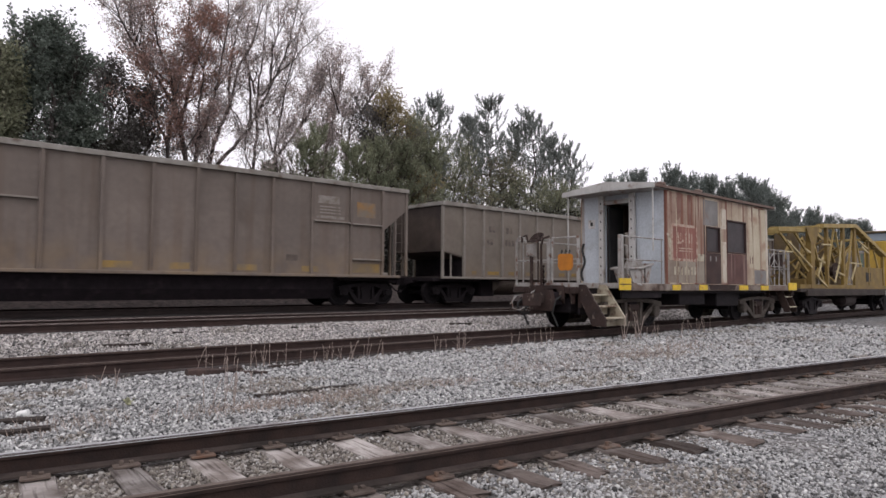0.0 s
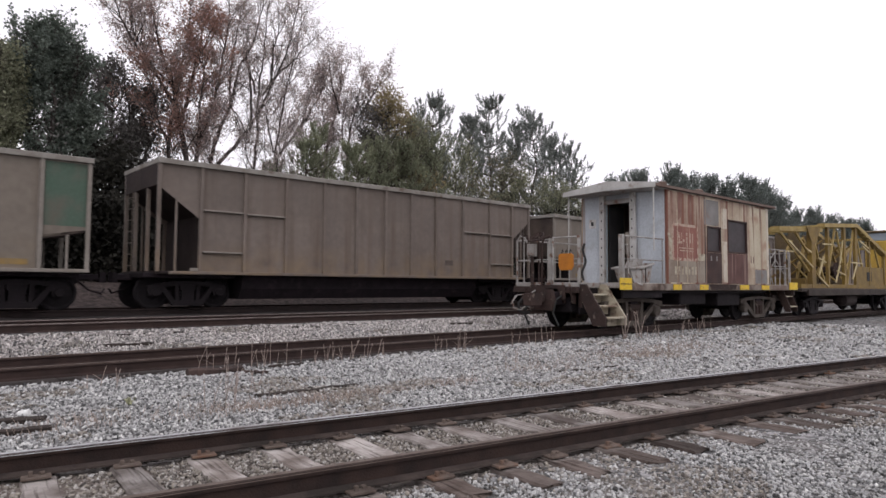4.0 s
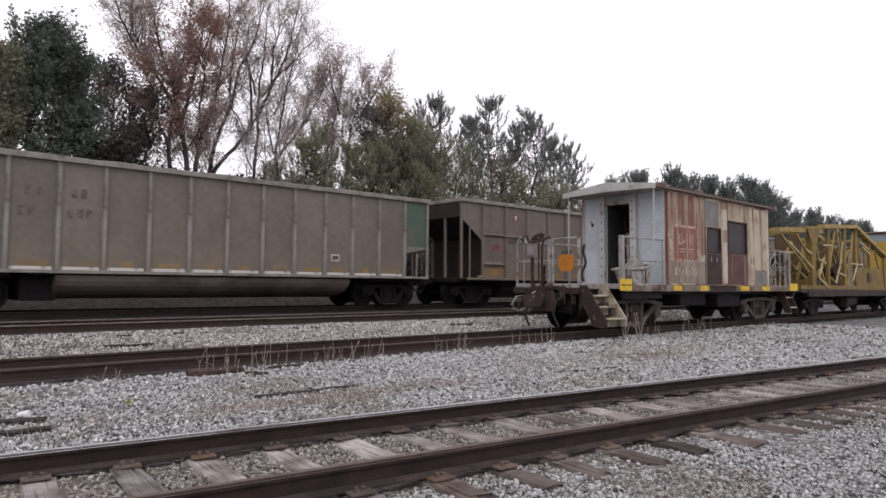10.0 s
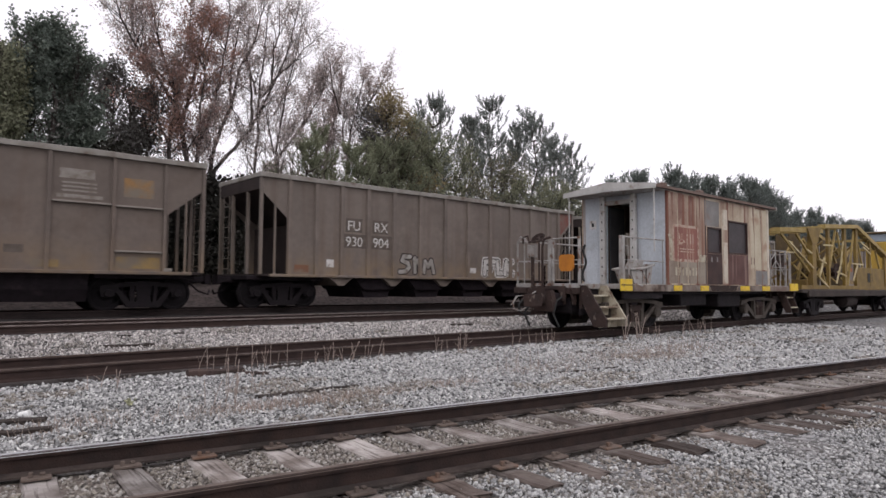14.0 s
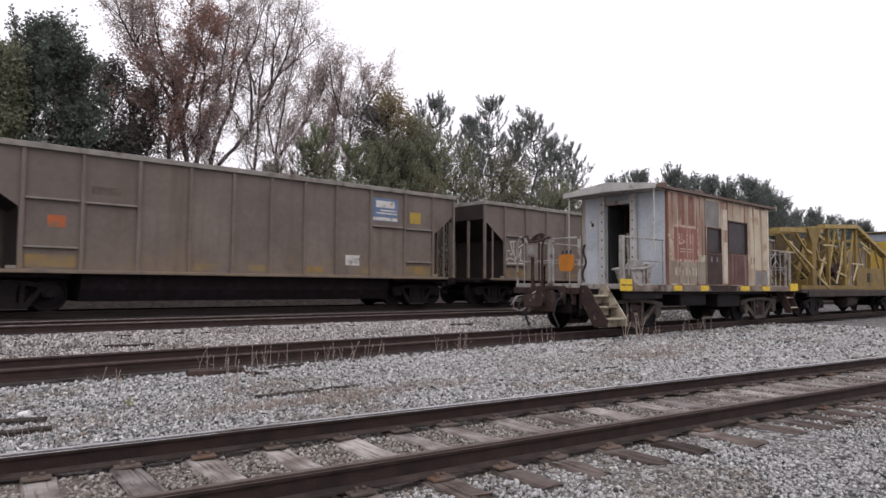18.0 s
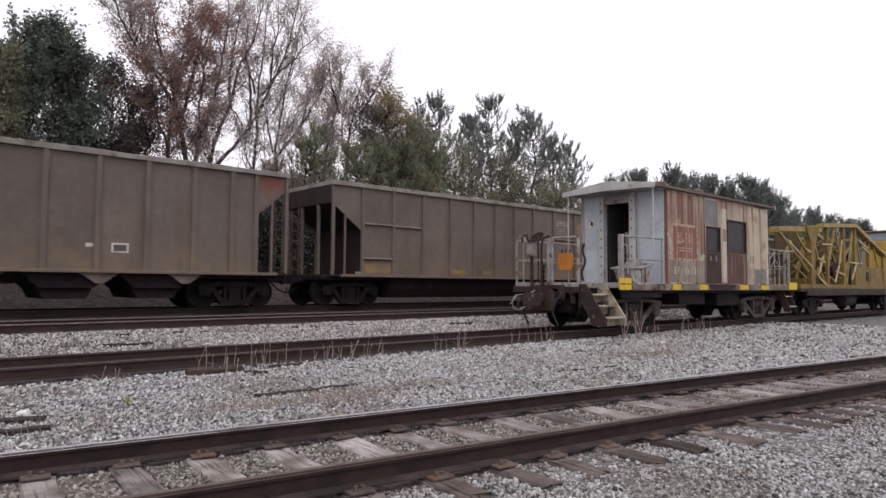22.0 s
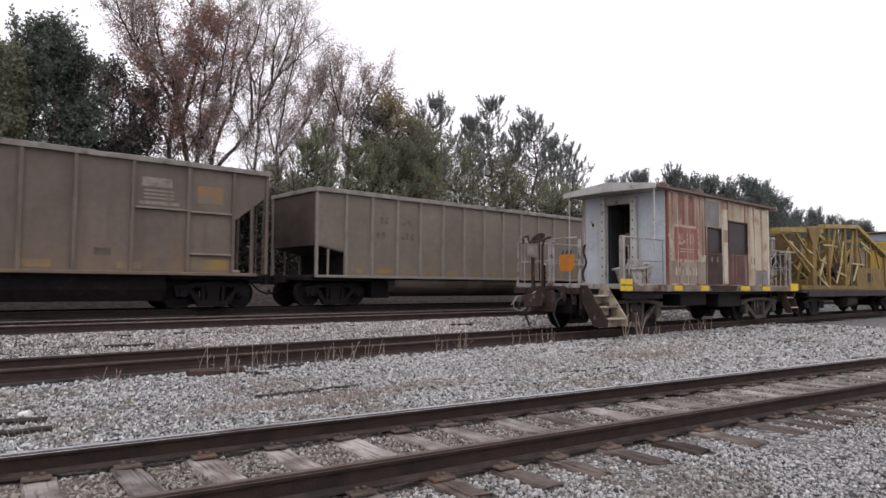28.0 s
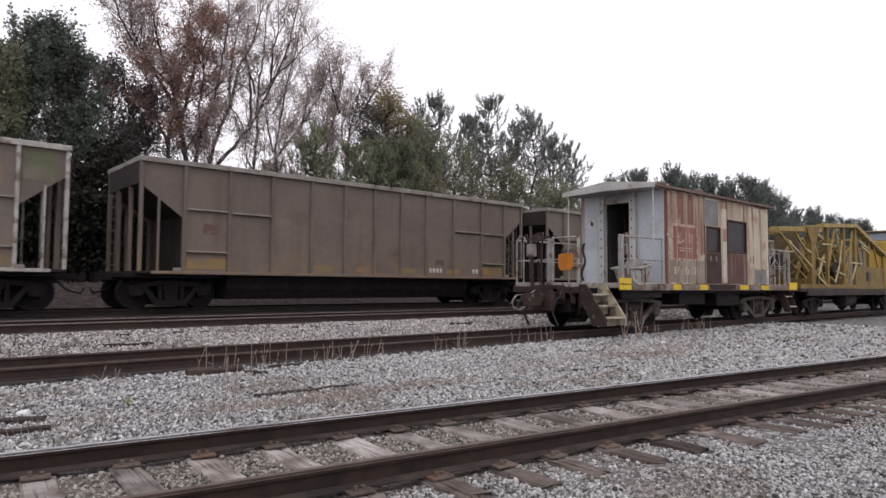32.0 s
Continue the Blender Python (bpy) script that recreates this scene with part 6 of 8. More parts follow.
    for yy in (-0.3, -0.62, 0.95):
        P("bolster_bracket", Geo().prism([(X(14.0), 1.12), (X(14.24), 1.12), (X(14.24), 0.7), (X(14.14), 0.7)], "y", yy - 0.03, yy + 0.03), RUSTY)
    # far platform: stand-in cylinders for its dark equipment, and a cage
    for x, yy, r, h in ((25.3, 0.15, 0.26, 2.42), (25.95, 0.05, 0.30, 2.52)):
        P("reservoir", Geo().lathe([(r * 0.5, 1.27), (r, 1.34), (r, h - 0.1), (r * 0.55, h)], (X(x), yy, 0), "z", 16), INSIDE, "dark upright platform equipment")
    for x in (24.75, 25.6, 26.4):
        P("cage_post", Geo().tube([(X(x), -1.42, 1.25), (X(x) + 0.03, -1.43, 2.0), (X(x) - 0.02, -1.42, 2.56)], 0.022, 7), DULLWHITE, "bent white cage post")
    P("cage_brace", Geo().tube([(X(24.5), -1.40, 1.6), (X(25.2), -1.44, 2.2), (X(26.0), -1.40, 1.7)], 0.02, 7), DULLWHITE, "bent white brace")
    P("draft_gear", Geo().box(X(13.75), X(14.3), -0.28, 0.28, 0.66, 1.02, 0.03), GEAR)
    P("brake_rigging", Geo().box(X(14.2), X(16.2), -0.5, 0.5, 0.45, 0.9, 0.04), TRUCK)
    P("coupler", Geo().box(X(27.0), X(27.6), -0.1, 0.1, 0.72, 0.92, 0.02), RUSTY)
    for x in (16.4, 24.6):
        open_truck(c, X(x))
    # clutter on the platform
    t = thing("fibreglass_bin", "battered white bin with a cracked rim on the platform", "bin", Matrix.Translation((16.35, T2 - 1.08, Z2 + 1.272)))
    body = Geo().prism([(-0.38, 0.0), (0.40, 0.0), (0.55, 0.52), (-0.60, 0.40)], "y", -0.26, 0.26)
    part("body", body, DULLWHITE, t)
    part("rim", Geo().tube([(-0.66, -0.28, 0.40), (0.0, -0.3, 0.43), (0.58, -0.28, 0.55), (0.58, 0.28, 0.55), (-0.66, 0.28, 0.4), (-0.66, -0.28, 0.40)], 0.035, 6), DULLWHITE, t)
    part("divider", Geo().box(-0.02, 0.0, -0.262, -0.25, 0.02, 0.44).box(0.16, 0.19, -0.275, -0.255, 0.0, 0.46), RUSTY, t)
    part("flap", Geo().prism([(-0.5, 0.42), (0.3, 0.5), (0.42, 0.66), (-0.35, 0.62)], "y", -0.05, 0.0), DULLWHITE, t)
    return c


caboose()

# ---- yellow boom car and crane behind the caboose ----
BOOM = mat("boom_yellow_paint", (0.228, 0.150, 0.037), (0.155, 0.102, 0.034), scale=1.6, rough=0.65, bump=0.12, spot=(0.20, 0.125, 0.05), spot_scale=2.0, spot_lo=0.56, spot_hi=0.75)
# darker copy of the boom yellow: shade inside the lattice put into paint
BOOM_DARK = mat("boom_grimy_paint", (0.115, 0.078, 0.033), (0.078, 0.054, 0.027), scale=1.6, rough=0.8, bump=0.15)
# paler copies: pale plates, and light caught on braces put into paint
BOOM_PALE = mat("boom_pale_paint", (0.38, 0.285, 0.11), (0.27, 0.19, 0.065), scale=2.0, rough=0.65, bump=0.1, spot=(0.3, 0.2, 0.08), spot_scale=3.0, spot_lo=0.57, spot_hi=0.7)
BOOM_LIGHT = mat("boom_cream_paint", (0.54, 0.46, 0.28), (0.40, 0.32, 0.16), scale=2.5, rough=0.6, bump=0.1, spot=(0.34, 0.24, 0.09), spot_scale=4.0, spot_lo=0.58, spot_hi=0.7)
CRANE = mat("crane_yellow_paint", (0.46, 0.30, 0.05), (0.36, 0.235, 0.05), scale=1.6, rough=0.6, bump=0.1, spot=(0.26, 0.165, 0.06), spot_scale=2.2, spot_lo=0.57, spot_hi=0.72)
CABROOF = mat("brown_cab_roof", (0.16, 0.12, 0.07), (0.12, 0.09, 0.06), scale=2, rough=0.5, bump=0.05)
DECKBROWN = mat("flatcar_brown", (0.032, 0.025, 0.022), (0.05, 0.039, 0.034), scale=1.4, rough=0.85, bump=0.2)


def glass_mat():
    m = bpy.data.materials.new("cab_glass")
    m.use_nodes = True
    b = m.node_tree.nodes["Principled BSDF"]
    # pale blue base stands in for the sky reflected in the glass
    b.inputs["Base Color"].default_value = (0.24, 0.29, 0.35, 1)
    b.inputs["Roughness"].default_value = 0.06
    return m


GLASS = glass_mat()


def boom_car():
    f = thing("flatcar", "brown flatcar on the siding carrying a yellow boom", "flatcar", Matrix.Translation((35.5, T2, Z2)))
    part("deck", Geo().box(-7.6, 6.6, -1.35, 1.35, 1.0, 1.14, 0.02), DECKBROWN, f)
    for s in (-1, 1):
        part("side_sill", Geo().box(-7.0, 6.6, s * 1.30, s * 1.40, 0.84, 1.1, 0.015), DECKBROWN, f)
    part("centre_sill", Geo().box(-7.8, 6.8, -0.3, 0.3, 0.62, 1.0, 0.02), SOOT, f)
    part("tank", Geo().lathe([(0.1, -0.8), (0.3, -0.7), (0.3, 0.7), (0.1, 0.8)], (-1.0, -0.85, 0.62), "x", 14), SOOT, f)
    part("coupler", Geo().box(-8.35, -7.6, -0.1, 0.1, 0.72, 0.92, 0.02), RUSTY, f)
    part("white_plate", Geo().box(3.3, 4.6, -1.42, -1.40, 0.82, 1.06, 0.004), DULLWHITE, f, "white patch on the sill")
    for x in (-5.6, 4.6):
        truck(f, x)
    b = thing("yellow_boom", "yellow steel lattice boom lying on a flatcar", "crane boom", Matrix.Translation((35.5, T2, Z2 + 1.145)))
    X = lambda x: x - 35.5
    z = lambda v: v - 1.19

    def bar(name, p, q, w, m, d=None):
        p, q = Vector(p), Vector(q)
        n = (q - p).normalized()
        up = Vector((0, 1, 0))
        s = n.cross(up).normalized() * (w / 2)
        o = up * ((d or w) / 2)
        vs = [p + s + o, p - s + o, p - s - o, p + s - o, q + s + o, q - s + o, q - s - o, q + s - o]
        part(name, Geo().add(vs, [(0, 1, 2, 3), (7, 6, 5, 4), (0, 4, 5, 1), (1, 5, 6, 2), (2, 6, 7, 3), (3, 7, 4, 0)]), m, b)

    for s in (-1, 1):
        y = s * 1.0
        bar("top_chord", (X(26.6), y, z(3.52)), (X(31.2), y, z(3.72)), 0.16, BOOM_PALE, 0.12)
        bar("top_chord", (X(31.2), y, z(3.94)), (X(35.5), y, z(4.2)), 0.17, BOOM_PALE, 0.3)
        bar("top_chord", (X(35.5), y, z(4.2)), (X(40.2), y, z(2.95)), 0.17, BOOM_PALE, 0.3)
        bar("bottom_chord", (X(28.6), y, z(1.28)), (X(41.5), y, z(1.28)), 0.17, BOOM, 0.16)
        bar("post", (X(30.0), y, z(1.2)), (X(30.0), y, z(3.75)), 0.42, BOOM, 0.2)
        for x, top, w in ((31.9, 3.9, 0.2), (34.0, 4.1, 0.26), (35.6, 4.15, 0.3), (37.6, 3.6, 0.18), (40.0, 2.95, 0.2)):
            bar("post", (X(x), y, z(1.3)), (X(x), y, z(top)), w, BOOM, 0.12)
        for x0, z0, x1, z1 in ((26.9, 3.4, 29.8, 1.9), (28.4, 3.5, 29.9, 2.6), (30.2, 3.6, 31.6, 1.4), (31.8, 1.4, 33.0, 3.9), (33.2, 3.8, 34.3, 1.4), (34.5, 1.4, 35.5, 4.0), (35.8, 3.9, 37.1, 1.4), (37.3, 3.5, 38.5, 1.4), (38.7, 3.2, 39.9, 1.4)):
            bar("brace", (X(x0), y * 0.96, z(z0)), (X(x1), y * 0.96, z(z1)), 0.09, BOOM_PALE, 0.07)
    for x, zz in ((26.7, 3.5), (28.6, 3.58), (30.0, 3.66), (31.2, 3.9), (33.1, 4.03), (35.5, 4.18), (37.5, 3.65), (39.0, 3.25)):
        part("cross_member", Geo().box(X(x) - 0.06, X(x) + 0.06, -1.0, 1.0, z(zz) - 0.06, z(zz) + 0.06, 0.01), BOOM_PALE, b)
    for x0, x1 in ((30.1, 31.6), (31.8, 33.0), (33.2, 34.3), (34.5, 35.5)):
        part("floor_brace", Geo().tube([(X(x0), -0.9, z(1.5)), (X(x1), 0.9, z(2.9))], 0.045, 6), BOOM_PALE, b)
        part("floor_brace", Geo().tube([(X(x0), 0.9, z(1.5)), (X(x1), -0.9, z(3.3))], 0.045, 6), BOOM, b)
    for x0, x1, z0, z1, yy in ((26.9, 28.4, 2.3, 3.4, 0.8), (28.5, 29.8, 1.4, 3.4, 0.8), (30.2, 31.7, 1.4, 3.6, 0.55), (31.8, 33.1, 1.4, 3.85, 0.6), (33.2, 34.4, 1.4, 3.7, 0.5), (34.5, 35.5, 1.4, 3.95, 0.6), (35.6, 37.1, 1.4, 3.65, 0.55), (37.2, 39.7, 1.4, 3.05, 0.6)):
        part("web_plate", Geo().box(X(x0), X(x1), yy - 0.015, yy + 0.015, z(z0), z(z1), 0.006), BOOM_DARK, b)
    for x0, z0, x1, z1 in ((30.3, 1.6, 31.2, 3.2), (31.0, 3.4, 32.2, 2.6), (32.2, 1.6, 33.4, 2.4), (34.2, 3.6, 35.4, 2.9), (36.0, 1.8, 37.2, 2.6), (30.3, 2.0, 31.5, 3.0), (31.8, 3.2, 33.0, 2.2), (33.2, 2.2, 34.3, 3.2), (34.5, 3.0, 35.5, 2.0), (35.8, 2.4, 37.1, 3.2), (28.6, 2.2, 29.8, 3.2)):
        bar("inner_brace", (X(x0), -0.3, z(z0)), (X(x1), -0.3, z(z1)), 0.12, BOOM_PALE, 0.09)
    for x0, z0, x1, z1, w in ((27.34, 3.1, 29.88, 2.08, 0.09), (26.44, 2.63, 27.88, 2.67, 0.07), (31.15, 2.55, 30.56, 1.69, 0.10), (30.56, 1.69, 31.67, 1.25, 0.09), (33.17, 2.24, 32.6, 1.46, 0.11), (35.5, 2.35, 34.87, 1.61, 0.11),
                              (34.7, 2.41, 36.33, 2.40, 0.08), (32.78, 1.97, 33.88, 1.81, 0.09), (31.13, 3.12, 32.16, 3.14, 0.08), (29.19, 2.84, 29.74, 2.70, 0.09), (30.55, 2.49, 31.41, 2.32, 0.09), (36.0, 3.49, 37.26, 3.19, 0.10), (36.4, 3.25, 37.5, 2.95, 0.10), (33.6, 3.4, 33.2, 2.3, 0.09)):
        bar("lacing", (X(x0), -1.09, z(z0)), (X(x1), -1.09, z(z1)), w * 0.75, BOOM_LIGHT, 0.05)
    for k in range(6):
        x = 36.2 + k * 0.55
        part("rung", Geo().box(X(x), X(x) + 0.2, -1.17, -1.0, z(3.86 - k * 0.147), z(3.93 - k * 0.147), 0.008), BOOM_PALE, b)
    part("cable_drum", Geo().lathe([(0.45, -0.5), (0.45, -0.44), (0.3, -0.44), (0.3, 0.44), (0.45, 0.44), (0.45, 0.5)], (X(28.2), 0, z(2.35)), "y", 16), RUSTY, b, "rust-brown cable drum")
    part("gusset_plate", Geo().prism([(X(29.2), z(3.75)), (X(30.8), z(3.85)), (X(30.25), z(3.1)), (X(29.75), z(3.1))], "y", -1.13, -1.10), BOOM, b)
    part("gusset_plate", Geo().box(X(35.8), X(39.8), -1.04, -1.01, z(1.35), z(2.25), 0.01), BOOM, b)
    part("gusset_hole", Geo().box(X(37.1), X(37.8), -1.055, -1.04, z(1.55), z(2.0)), INSIDE, b)
    part("winch_drum", Geo().lathe([(0.4, -0.8), (0.4, -0.74), (0.22, -0.74), (0.22, 0.74), (0.4, 0.74), (0.4, 0.8)], (X(33.7), 0, z(2.0)), "y", 18), RUSTY, b)
    part("pedestal", Geo().box(X(29.6), X(30.4), -0.9, 0.9, z(1.19), z(1.6), 0.02), BOOM, b)
    k = thing("rail_crane", "yellow rail crane with a glazed cab beyond the boom car", "crane", Matrix.Translation((48.0, T2, Z2)))
    part("frame", Geo().box(-4, 4, -1.4, 1.4, 0.85, 1.25, 0.03), CRANE, k)
    part("house", Geo().box(-2.6, 3.4, -1.35, 1.35, 1.25, 4.0, 0.06), CRANE, k)
    part("cab", Geo().box(-2.4, 0.6, -1.3, 1.3, 4.0, 4.5, 0.04), GLASS, k, "glazed cab with the sky's reflection in its colour")
    part("cab_roof", Geo().box(-2.6, 0.8, -1.4, 1.4, 4.5, 4.62, 0.05), CABROOF, k)
    for s in (-1, 1):
        for x in (-2.4, -0.9, 0.55):
            part("cab_pillar", Geo().box(x - 0.05, x + 0.05, s * 1.32 - 0.03, s * 1.32 + 0.03, 4.0, 4.5), BOOM, k)
    for x in (-2.6, 2.6):
        truck(k, x)


boom_car()


# ---- woods ----
BARK = mat("grey_bark", (0.088, 0.073, 0.069), (0.06, 0.05, 0.047), scale=6, rough=0.95, bump=0.6, bscale=14, island=0.15)
# twig colour paled for the glare of the bright sky behind it
TWIG = mat("twig_bark", (0.29, 0.252, 0.24), (0.225, 0.195, 0.187), scale=3, rough=0.95, bump=0.0, island=0.2)
BARK_PINE = mat("pine_bark", (0.11, 0.088, 0.078), (0.07, 0.056, 0.05), scale=5, rough=0.95, bump=0.6, bscale=12)
LEAF_DARK = mat("dark_evergreen_leaf", (0.18, 0.21, 0.175), (0.138, 0.165, 0.142), scale=0.7, rough=0.6, bump=0, island=0.45, glow=0.45)
LEAF_DUSK = mat("dusky_brown_leaf", (0.185, 0.172, 0.163), (0.145, 0.14, 0.133), scale=0.6, rough=0.85, bump=0, island=0.4, glow=0.35)
# near-black: the shade inside the woods is put into the leaf colour
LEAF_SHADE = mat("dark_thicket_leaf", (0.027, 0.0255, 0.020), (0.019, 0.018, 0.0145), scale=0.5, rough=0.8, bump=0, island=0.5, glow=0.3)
LEAF_UMBER = mat("umber_green_leaf", (0.20, 0.175, 0.115), (0.17, 0.155, 0.115), scale=0.5, rough=0.8, bump=0, island=0.4, glow=0.35)
# leaf and needle tones below are paled for sky glare and haze
LEAF_RED = mat("russet_leaf", (0.40, 0.225, 0.178), (0.36, 0.24, 0.208), scale=0.6, rough=0.8, bump=0, island=0.4, glow=0.6)
LEAF_BROWN = mat("dull_brown_leaf", (0.48, 0.385, 0.36), (0.41, 0.345, 0.33), scale=0.6, rough=0.85, bump=0, island=0.4, glow=0.6)
LEAF_GREY = mat("grey_brown_twig_leaf", (0.46, 0.40, 0.385), (0.50, 0.42, 0.40), scale=0.6, rough=0.85, bump=0, island=0.4, glow=0.6)
LEAF_OLIVE = mat("olive_gold_leaf", (0.38, 0.30, 0.165), (0.30, 0.255, 0.155), scale=0.4, rough=0.8, bump=0, island=0.25, glow=0.55)
LEAF_GREEN = mat("mid_green_leaf", (0.29, 0.295, 0.20), (0.235, 0.245, 0.17), scale=0.5, rough=0.7, bump=0, island=0.4, glow=0.55)
NEEDLE = mat("pine_needles", (0.25, 0.27, 0.25), (0.205, 0.225, 0.212), scale=0.5, rough=0.75, bump=0, island=0.35, glow=0.35)
NEEDLE_GREEN = mat("dark_green_needles", (0.29, 0.305, 0.205), (0.235, 0.25, 0.175), scale=0.5, rough=0.75, bump=0, island=0.35, glow=0.4)
NEEDLE_FAR = mat("far_pine_needles", (0.21, 0.235, 0.217), (0.175, 0.198, 0.184), scale=0.2, rough=0.8, bump=0, island=0.3, glow=0.45)


def leaf_faces(rng, at, size, long=1.5):
    """Small pointed leaves at the given places, each turned at random: vertices and quads."""
    n = len(at)
    u = rng.normal(size=(n, 3))
    u /= np.linalg.norm(u, axis=1)[:, None]
    w = rng.normal(size=(n, 3))
    w -= u * (u * w).sum(1)[:, None]
    w /= np.linalg.norm(w, axis=1)[:, None]
    s = (size * rng.uniform(0.6, 1.35, n))[:, None]
    a, b = u * s * long * 0.5, w * s * 0.5
    v = np.stack([at - a, at + b, at + a, at - b], 1).reshape(-1, 3)
    return v, np.arange(4 * n).reshape(n, 4)


def tree_thing(name, label, x, y, group=""):
    return thing(name, label, "tree", Matrix.Translation((x, y, float(land(x, y)) - 0.06)), group)


def crown(parent, rng, at, size, material, long=1.5, label=""):
    v, f = leaf_faces(rng, at, size, long)
    ob = new("crown", np_mesh("crown", v, f, material))
    ob.parent = parent
    return tagged(ob, label)


def shaped_tree(name, label, x, y, limbs, lobes, tips, leaves, size, seed, leaf, loose, clump=0.55):
    """A tree: thick limbs (radius, points of lean and height), branches from them into the lobes of the crown
    (lean, height, half width, half height, fullness, kind of leaf), twigs on these, and leaves along the twigs."""
    t = tree_thing(name, label, x, y, "trees behind the main line")
    rnd, rng = random.Random(seed), np.random.default_rng(seed)
    g, fine, wood = Geo(), Geo(), []
    for r, path in limbs:
        dy = rnd.uniform(-0.25, 0.25)
        pts, rs, n = [], [], 4
        for i in range((len(path) - 1) * n + 1):
            k, f = min(i // n, len(path) - 2), i / n - min(i // n, len(path) - 2)
            q0, q1 = path[k], path[k + 1]
            z = q0[1] + (q1[1] - q0[1]) * f
            w = 0.05 if i else 0.0
            pts.append(Vector((q0[0] + (q1[0] - q0[0]) * f + rnd.gauss(0, w), dy * z * 0.25 + rnd.gauss(0, w), z)))
            rs.append(r * 0.8 * (1 - 0.86 * i / ((len(path) - 1) * n)))
        g.tube(pts, rs, 7, cap=False)
        wood += list(zip(pts[2:], rs[2:]))
    base = np.array([tuple(q) for q, _ in wood])
    rad = np.array([r for _, r in wood])
    mass = np.array([b[2] * b[3] * b[4] for b in lobes])
    spots, kinds = [], []
    for k in rng.choice(len(lobes), tips, p=mass / mass.sum()):
        cx, cz, rx, rz, _, kind = lobes[k]
        d = rng.normal(size=3)
        d *= rng.uniform(0.1, 1) ** 0.45 / np.linalg.norm(d)
        e = np.array([cx + d[0] * rx, d[1] * rx * 0.85, cz + d[2] * rz])
        away = base - e
        flat = np.hypot(away[:, 0], away[:, 1])
        cost = np.hypot(flat, away[:, 2]) + np.where(away[:, 2] > -0.55 * flat - 0.2, 50, 0)
        i = int(np.argmin(cost))
        p0, p2 = Vector(base[i]), Vector(e)
        ln = (p2 - p0).length
        mid = p0.lerp(p2, 0.5) + Vector((rnd.gauss(0, 0.05), rnd.gauss(0, 0.05), -0.10)) * ln
        r0 = float(min(0.018 + 0.011 * ln, rad[i] * 0.8 + 0.006))
        line = [p0, p0.lerp(mid, 0.55), mid, mid.lerp(p2, 0.55), p2]
        g.tube(line, [r0, r0 * 0.8, r0 * 0.62, r0 * 0.45, 0.008], 4, cap=False)
        way = (p2 - mid).normalized()
        for j in range(rnd.randint(5, 8)):
            f = rnd.uniform(0.35, 1.0)
            q = mid.lerp(p2, (f - 0.35) / 0.65) if f > 0.45 else line[1].lerp(mid, rnd.random())
            td = (way + Vector((rnd.gauss(0, 0.6), rnd.gauss(0, 0.6), rnd.gauss(0.25, 0.4)))).normalized()
            tl = rnd.uniform(0.35, 0.95)
            e1 = q + td * tl * 0.5
            e2 = e1 + (td + Vector((rnd.gauss(0, 0.25), rnd.gauss(0, 0.25), 0.2))).normalized() * tl * 0.5
            fine.tube([q, e1, e2], [0.008, 0.006, 0.004], 3, cap=False)
            spots += [tuple(e1), tuple(e1.lerp(e2, 0.5)), tuple(e2), tuple(q)]
            kinds += [kind] * 4
    part("trunk", g, BARK, t, "forking trunk and limbs")
    tagged(part("spray", fine, BARK if leaf[0] in (LEAF_DARK, LEAF_GREEN, LEAF_DUSK) else TWIG, t, "fine dry twig growth"), kind="stuff")
    spots, kinds = np.array(spots), np.array(kinds)
    thin = np.array([0.6 + clump * 1.6 * noise.noise((p[0] * 0.8 + seed, p[1] * 0.8, p[2] * 0.8)) for p in spots])
    thin = np.clip(thin, 0.08, 1)
    pick = rng.choice(len(spots), leaves, p=thin / thin.sum())
    at = spots[pick] + rng.normal(size=(leaves, 3)) * loose
    for k, m in enumerate(leaf):
        here = at[kinds[pick] == k]
        if len(here):
            crown(t, rng, here, size, m)
    return t


